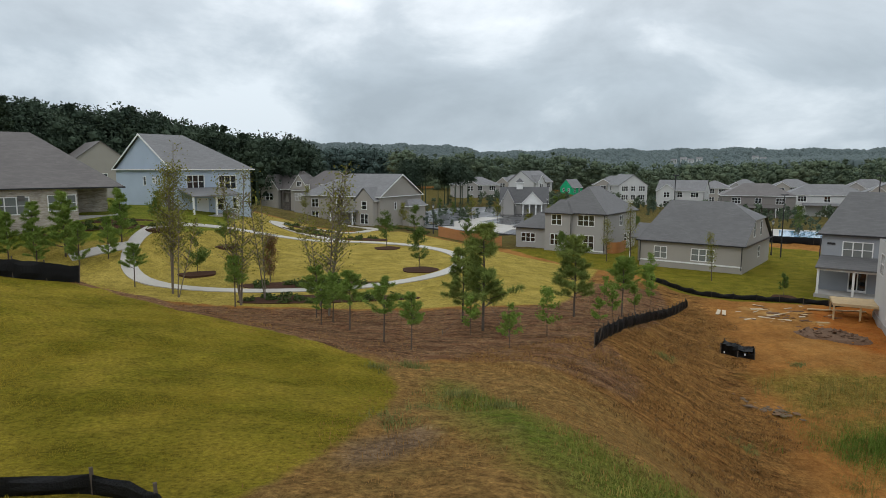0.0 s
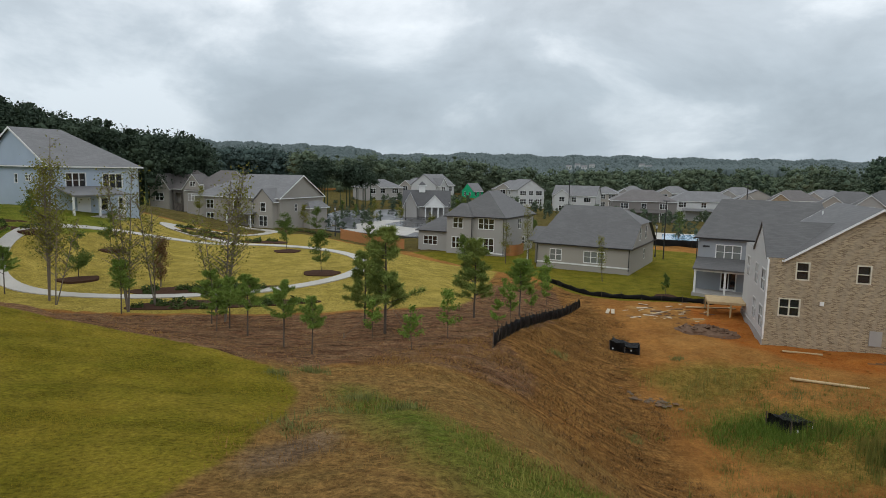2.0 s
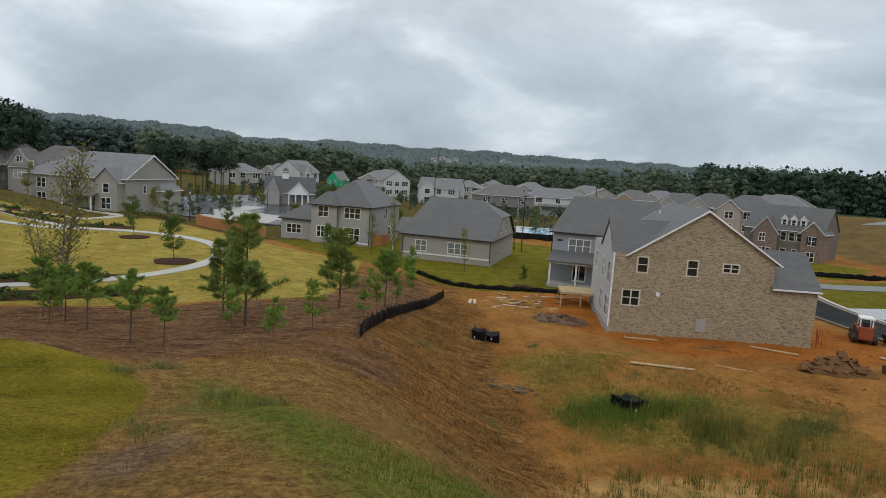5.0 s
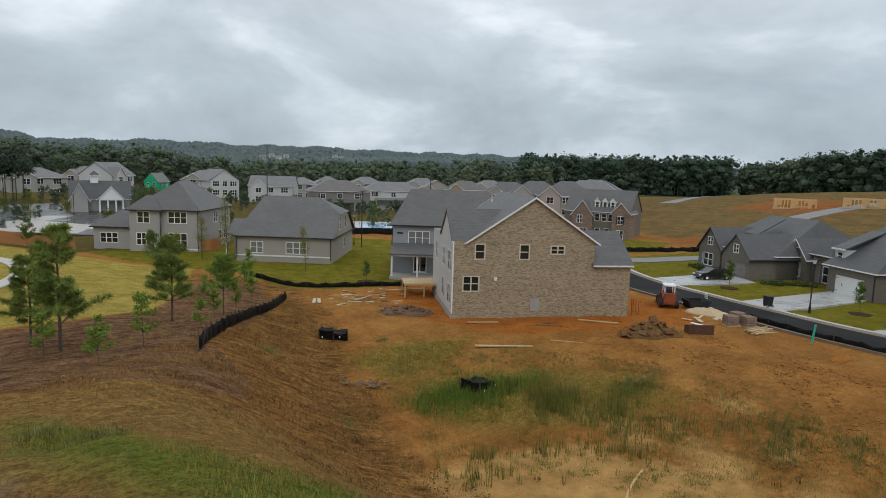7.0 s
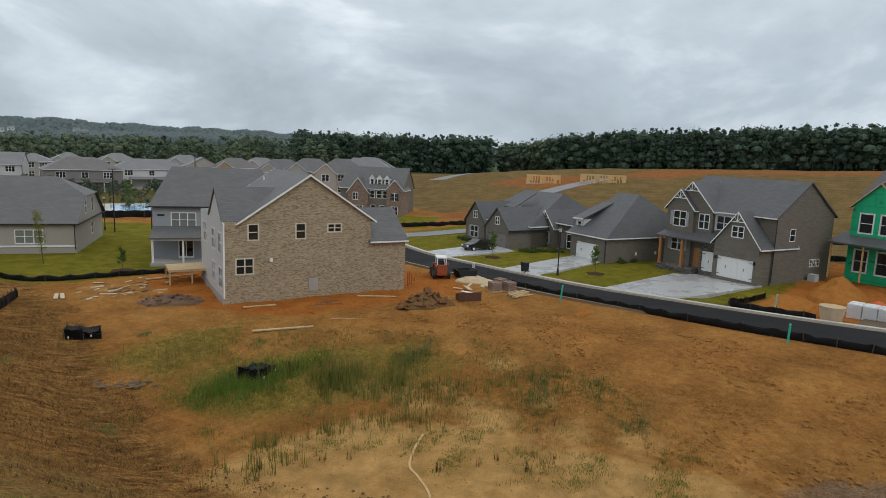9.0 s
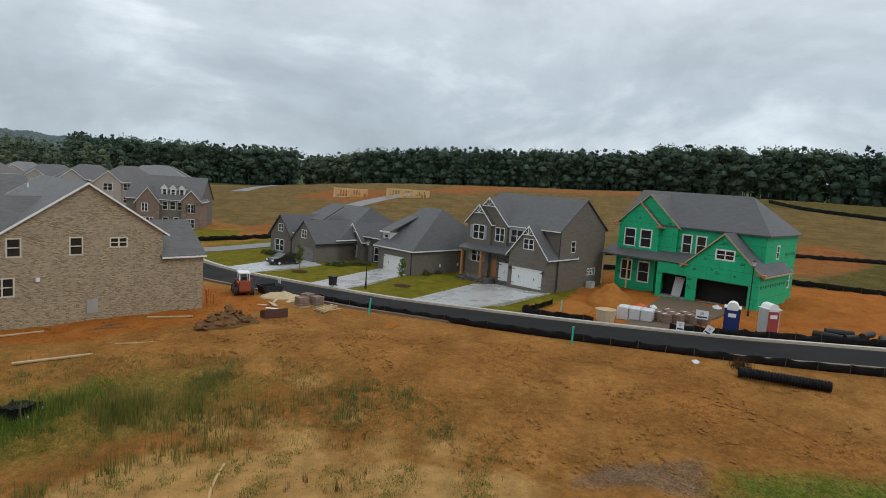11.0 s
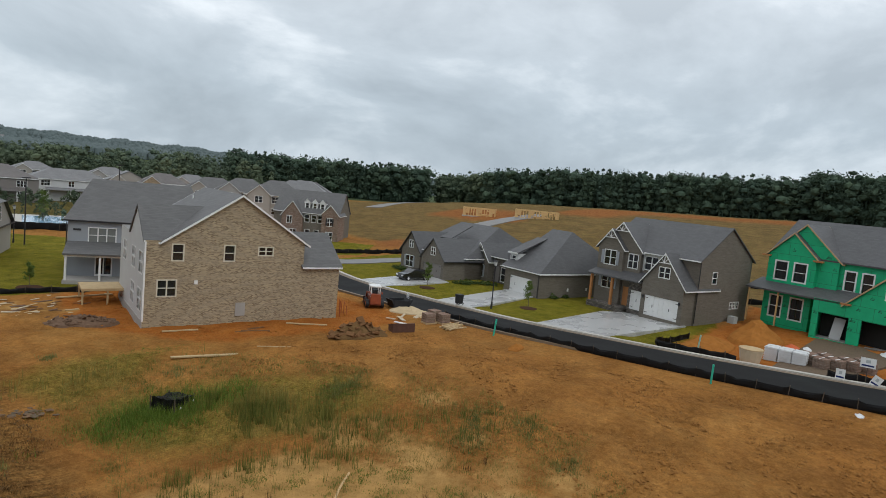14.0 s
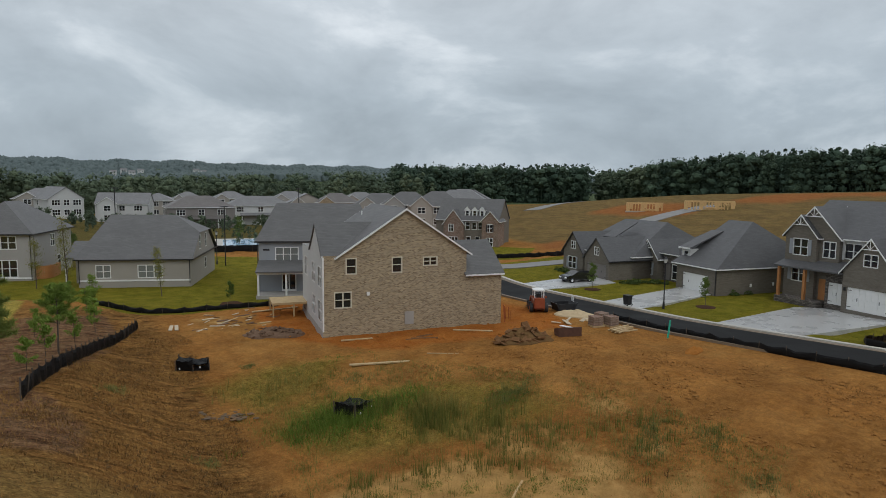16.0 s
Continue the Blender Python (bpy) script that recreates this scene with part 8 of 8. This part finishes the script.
bmesh.ops.solidify(bm, geom=bm.faces[:], thickness=0.03)
part("pipe_wall", bm, M["rubber"], e)
for k in range(5):
    x, y = 60.0 + 0.7 * (k % 2), -17.5 - 1.0 * k
    bm = bmesh.new()
    bar(bm, (-1.1, 0, 0.3), (1.1, 0.3, 0.32), 0.28, 0.28, 12)
    tagged(part("drain_sock", bm, M["silt"], None, "", pose(x, y, gz(x, y) + 0.28 * (k % 2), 0, 0, 60 + 25 * k)), "black filled drain sock in a loose pile", "drain sock", "drain socks")


# ---- grasses ----
def tufts(name, label, spots, tall, n_blade, width, mat, spread=0.12, lean=0.35):
    """Blades of grass or reed, as one patch."""
    g = np.random.default_rng(len(spots) + 5)
    P = np.asarray(spots, float)
    base = np.repeat(np.column_stack([P, height(P[:, 0], P[:, 1])]), n_blade, 0)
    n = len(base)
    base[:, :2] += g.normal(0, spread, (n, 2))
    hh = (np.repeat(np.broadcast_to(tall, len(P)), n_blade) * g.uniform(0.5, 1.2, n))[:, None]
    a = g.random(n) * 6.283
    d = np.stack([np.cos(a) * lean * g.random(n), np.sin(a) * lean * g.random(n), np.ones(n)], 1)
    s = np.stack([-np.sin(a), np.cos(a), np.zeros(n)], 1) * width
    base[:, 2] -= 0.03
    V = np.stack([base - s, base + s, base + d * hh], 1).reshape(-1, 3)
    me2 = mesh_from(name, V.tolist(), np.arange(3 * n).reshape(-1, 3).tolist(), M[mat])
    return tagged(new(name, me2), label, "grass", kind="stuff")


def scatter(poly, n, power=1.0):
    P = np.array(poly)
    lo, hi = P.min(0), P.max(0)
    q = rng.uniform(lo, hi, (n * 4, 2))
    q = q[inside(q[:, 0], q[:, 1], poly) > 0]
    return q[:n]


def clods(name, label, spots, lo, hi, mat):
    """Many lumps of soil, as one spread."""
    g = np.random.default_rng(len(spots))
    P = np.asarray(spots, float)
    n = len(P)
    s = g.uniform(lo, hi, (n, 1, 1)) * g.uniform(0.7, 1.3, (n, 1, 3)) * (1, 1, 0.6)
    octa = np.array([(1, 0, 0), (0.3, 0.95, 0), (-0.8, 0.6, 0), (-0.8, -0.6, 0), (0.3, -0.95, 0), (0.1, 0.1, 1), (0, 0, -1)], float)
    V = octa[None] * s * g.uniform(0.75, 1.25, (n, 7, 3))
    V += np.column_stack([P, height(P[:, 0], P[:, 1]) + 0.02])[:, None]
    F = np.array([(k, (k + 1) % 5, 5) for k in range(5)] + [((k + 1) % 5, k, 6) for k in range(5)])
    me2 = mesh_from(name, V.reshape(-1, 3).tolist(), (F[None] + 7 * np.arange(n)[:, None, None]).reshape(-1, 3).tolist(), M[mat])
    return tagged(new(name, me2), label, "soil", kind="stuff")


LOT = [(27, 2), (29, 30), (36, 33), (46, 26), (46.5, 4), (44, -14), (33, -14)]
clods("soil_clods", "small clods of earth over the bare lot", scatter(LOT, 4200), 0.03, 0.12, "soil_lot")
clods("bank_clods", "clods and roots on the dark bank", scatter([(4, 26), (10, 33), (20, 52), (24, 50), (19, 36), (15.6, 22), (22, 6), (30, -6), (20, -8), (9, 18)], 2600), 0.02, 0.09, "soil_dark")
clods("clay_lumps", "lumps of red clay round the brick house", scatter(RED, 900), 0.03, 0.13, "soil_red")
tufts("weed_patch", "rank green weeds in the wet hollow", np.concatenate([rng.normal((22.6, 28.6), (1.6, 1.0), (330, 2)), rng.normal((25.4, 28.0), (1.5, 0.9), (110, 2))]), rng.uniform(0.2, 0.8, 440), 16, 0.016, "grass_green", 0.24, 0.8)
tufts("reeds", "stand of tall reeds in the hollow", np.concatenate([scatter([(25.6, 26.2), (27.6, 27.0), (29.2, 24.0), (27.0, 23.0)], 110), rng.normal((24.6, 18.6), (2.2, 1.4), (26, 2)), rng.normal((30.5, 17.5), (2.4, 2.2), (26, 2)), rng.normal((20.0, 21.6), (2.0, 1.0), (14, 2)), rng.normal((27.5, 20.5), (2.0, 1.6), (34, 2)), rng.normal((23.0, 36.0), (2.4, 1.0), (40, 2))]), 0.8, 5, 0.018, "grass_blade", 0.14, 0.25)
SPOTS = [(27.6, 21.3), (25.5, 22.2), (26.0, 19.8), (27.5, 18.9), (28.9, 17.5), (28.9, 16.3), (31.1, 15.3), (23.1, 19.2), (24.7, 17.4), (21.2, 20.6), (18.6, 22.5), (18.2, 21.2), (15.7, 21.7), (16.8, 20.6), (23.7, 20.4), (24.7, 17.8), (23.5, 18.6), (29.1, 17.7), (27.8, 19.2), (27.7, 21.1), (25.9, 24.6), (25.7, 23.8), (26.2, 23.0), (21.7, 20.9), (18.7, 21.7), (16.9, 20.6), (27.1, 17.6), (29.0, 16.5), (30.7, 15.8), (32.5, 11.5), (32.1, 14.1), (29.1, 13.6), (25.0, 17.8), (25.8, 20.1), (26.1, 21.6), (23.6, 23.4), (18.2, 19.9), (26.6, 19.4), (30.6, 12.6)]
tufts("grass_clumps", "clumps of grey-green grass at the lawn's edge", np.concatenate([rng.normal(q, (0.3, 0.3), (26, 2)) for q in ((-2.5, 23.2), (-1.2, 24.6), (-1.2, 15.2), (-0.6, 16.4), (1.6, 17.2), (0.4, 19.4), (13.0, 35.9), (23.6, 40.1), (14.2, 27.8))]), rng.uniform(0.12, 0.32, 26 * 9), 12, 0.014, "bunch_grass", 0.16, 1.0)
tufts("dead_weeds", "dark dead weeds against the silt fence", rng.normal((47.0, -8.4), (0.35, 0.35), (26, 2)), rng.uniform(0.4, 1.1, 26), 14, 0.014, "dead_weed", 0.14, 0.5)
tufts("reed_tufts", "upright dark green rush tufts on the sandy ground", np.concatenate([rng.normal(q, (0.45, 0.45), (9, 2)) for q in SPOTS]), rng.uniform(0.3, 1.0, 9 * len(SPOTS)), 6, 0.018, "rush", 0.08, 0.16)
tufts("weeds", "low tufts of weeds over the dry basin", np.concatenate([scatter([(17, 24), (20, 34), (27, 36), (33, 30), (36, 18), (33, 8), (28, 4), (24, 8), (24, 17), (18, 22)], 700), rng.normal((30.5, 22.6), (0.9, 0.6), (60, 2)), rng.normal((32.6, 10.8), (0.8, 0.5), (40, 2)), rng.normal((26.0, 5.4), (1.2, 0.5), (40, 2)), rng.normal((23.6, 10.4), (0.8, 0.5), (40, 2))]), 0.24, 12, 0.012, "grass_blade", 0.12, 0.6)
tufts("green_weeds", "green creeping weeds on the sand", np.concatenate([rng.normal((30.8, 22.8), (0.9, 0.5), (120, 2)), rng.normal((24.8, 5.2), (1.0, 0.4), (90, 2)), rng.normal((22.6, 14.0), (0.9, 0.4), (70, 2)), rng.normal((23.6, 8.6), (0.7, 0.4), (70, 2)), rng.normal((27.8, 36.8), (1.6, 0.6), (80, 2))]), 0.14, 10, 0.014, "grass_green", 0.12, 0.8)
tufts("bank_grass", "green and straw grass on the near bank", scatter([(-0.3, 22.4), (1.5, 19.2), (3.1, 15.4), (4.4, 13.6), (6.6, 12.8), (8.7, 9.6), (10.4, 3), (12.5, -8), (5, -8), (3.6, 6), (1.4, 13), (0.1, 19)], 9000), rng.uniform(0.05, 0.16, 9000), 5, 0.011, "grass_strip", 0.1, 0.9)
tufts("dry_grass", "dry straw on the bare ground", scatter([(-2, 24), (3, 25.5), (15, 22), (20, 8), (28, -6), (16, -14), (3.2, 4), (-3.6, 8)], 9000), 0.11, 4, 0.009, "straw", 0.12, 0.9)
tufts("slope_straw", "straw mulch on the slope", scatter([(0, 26.5), (8, 34), (16, 47), (22, 56), (24, 50), (19, 36), (15.6, 22), (9, 20)], 12000), 0.13, 4, 0.012, "straw", 0.14, 1.2)
tufts("lawn_grass", "short yellow-green lawn grass", scatter([(-16, 31), (-8.5, 28), (-4.9, 26.2), (-2.8, 24), (-1.8, 20.8), (-1.8, 17), (-2.4, 13.6), (-3.4, 9), (-9, 8), (-20, 24)], 26000), 0.05, 4, 0.008, "lawn_blade", 0.09, 0.9)
tufts("lot_straw", "straw over the seeded lot", scatter([(28, 4), (30, 30), (36, 33), (46, 26), (47, 4), (44, -12), (34, -10)], 3500), 0.06, 4, 0.010, "straw", 0.2, 1.2)
tufts("tall_reeds", "dense stand of tall green reeds", np.concatenate([rng.normal((25.6, 24.2), (0.75, 0.9), (110, 2)), rng.normal((27.6, 21.6), (0.7, 0.7), (36, 2)), rng.normal((24.9, 27.9), (0.8, 0.5), (30, 2))]), rng.uniform(0.6, 1.25, 176), 7, 0.019, "rush", 0.12, 0.16)
tufts("blue_grass", "clumps of blue-green grass on the lot", np.concatenate([rng.normal(q, e, (n, 2)) for q, e, n in (((31.3, 22.6), (1.1, 0.5), 70), ((32.1, 11.0), (0.6, 0.6), 46), ((31.4, 13.9), (0.9, 0.5), 40), ((29.1, 13.3), (0.8, 0.4), 36), ((29.3, 7.8), (0.5, 0.4), 20), ((26.9, 32.6), (1.2, 0.4), 40))]), rng.uniform(0.2, 0.5, 252), 14, 0.012, "bunch_grass", 0.12, 0.6)
tufts("sand_weeds", "bright creeping weeds on the sand", np.concatenate([rng.normal(q, (0.55, 0.35), (44, 2)) for q in ((21.8, 18.2), (24.8, 14.3), (24.2, 11.6), (22.4, 16.5), (25.1, 8.5), (18.8, 20.8), (23.6, 15.8), (20.8, 19.9))]), 0.13, 10, 0.013, "grass_green", 0.1, 0.8)
tufts("sand_stalks", "thin dark stalks standing in the sand", np.concatenate([rng.normal(q, (0.10, 0.10), (3, 2)) for q in ((19.2, 19.0), (26.4, 11.9), (27.3, 11.5), (23.2, 12.3), (23.1, 10.7), (24.4, 9.9), (21.0, 14.0), (19.9, 18.0), (22.4, 12.9))]), rng.uniform(0.4, 0.7, 27), 5, 0.012, "dead_weed", 0.05, 0.2)
tufts("lot_tufts", "small dark dead tufts over the graded lot", scatter([(28, 4), (30, 30), (36, 33), (46, 26), (48, 4), (46, -14), (30, -12)], 2600), rng.uniform(0.04, 0.16, 2600), 5, 0.016, "dead_turf", 0.10, 0.9)
tufts("basin_grass", "straw and olive grass over the dry basin", scatter([(16.6, 23), (18.5, 33), (24, 38), (33, 32), (35, 18), (32, 7), (26.5, 8), (25.8, 14), (24.6, 19), (21, 22.4)], 5200), rng.uniform(0.08, 0.30, 5200), 6, 0.011, "grass_blade", 0.14, 0.7)
tufts("bank_straw", "straw and dead stalks strewn down the bank", scatter([(5, 25), (9, 33), (19, 52), (24, 52), (20, 38), (16, 24), (17, 12), (28, -6), (18, -10), (10, 12)], 9000), rng.uniform(0.05, 0.17, 9000), 4, 0.013, "straw", 0.16, 1.3)
tufts("bank_weeds", "dark dead stalks strewn down the bank", scatter([(5, 25), (9, 33), (19, 52), (24, 52), (20, 38), (16, 24), (17, 12), (28, -6), (18, -10), (10, 12)], 3600), rng.uniform(0.05, 0.2, 3600), 6, 0.014, "dead_weed", 0.12, 1.0)
tufts("mulch_straw", "pale straw flecks over the mulch bank", scatter(MULCH, 9000), rng.uniform(0.04, 0.12, 9000), 3, 0.014, "straw", 0.2, 1.3)
clods("sand_crumbs", "brown crumbs on the washed sand", scatter(SAND, 420), 0.012, 0.045, "soil_lot")
ribbon("sand_rill", [(23.6, 16.6), (22.2, 16.1), (20.9, 15.4), (20.3, 14.5), (19.4, 13.3), (18.2, 12.4)], -0.05, 0.05, 0.028, 0.2, M["sand_wash"], "narrow pale rill washed through the sand", "rill", n=6)
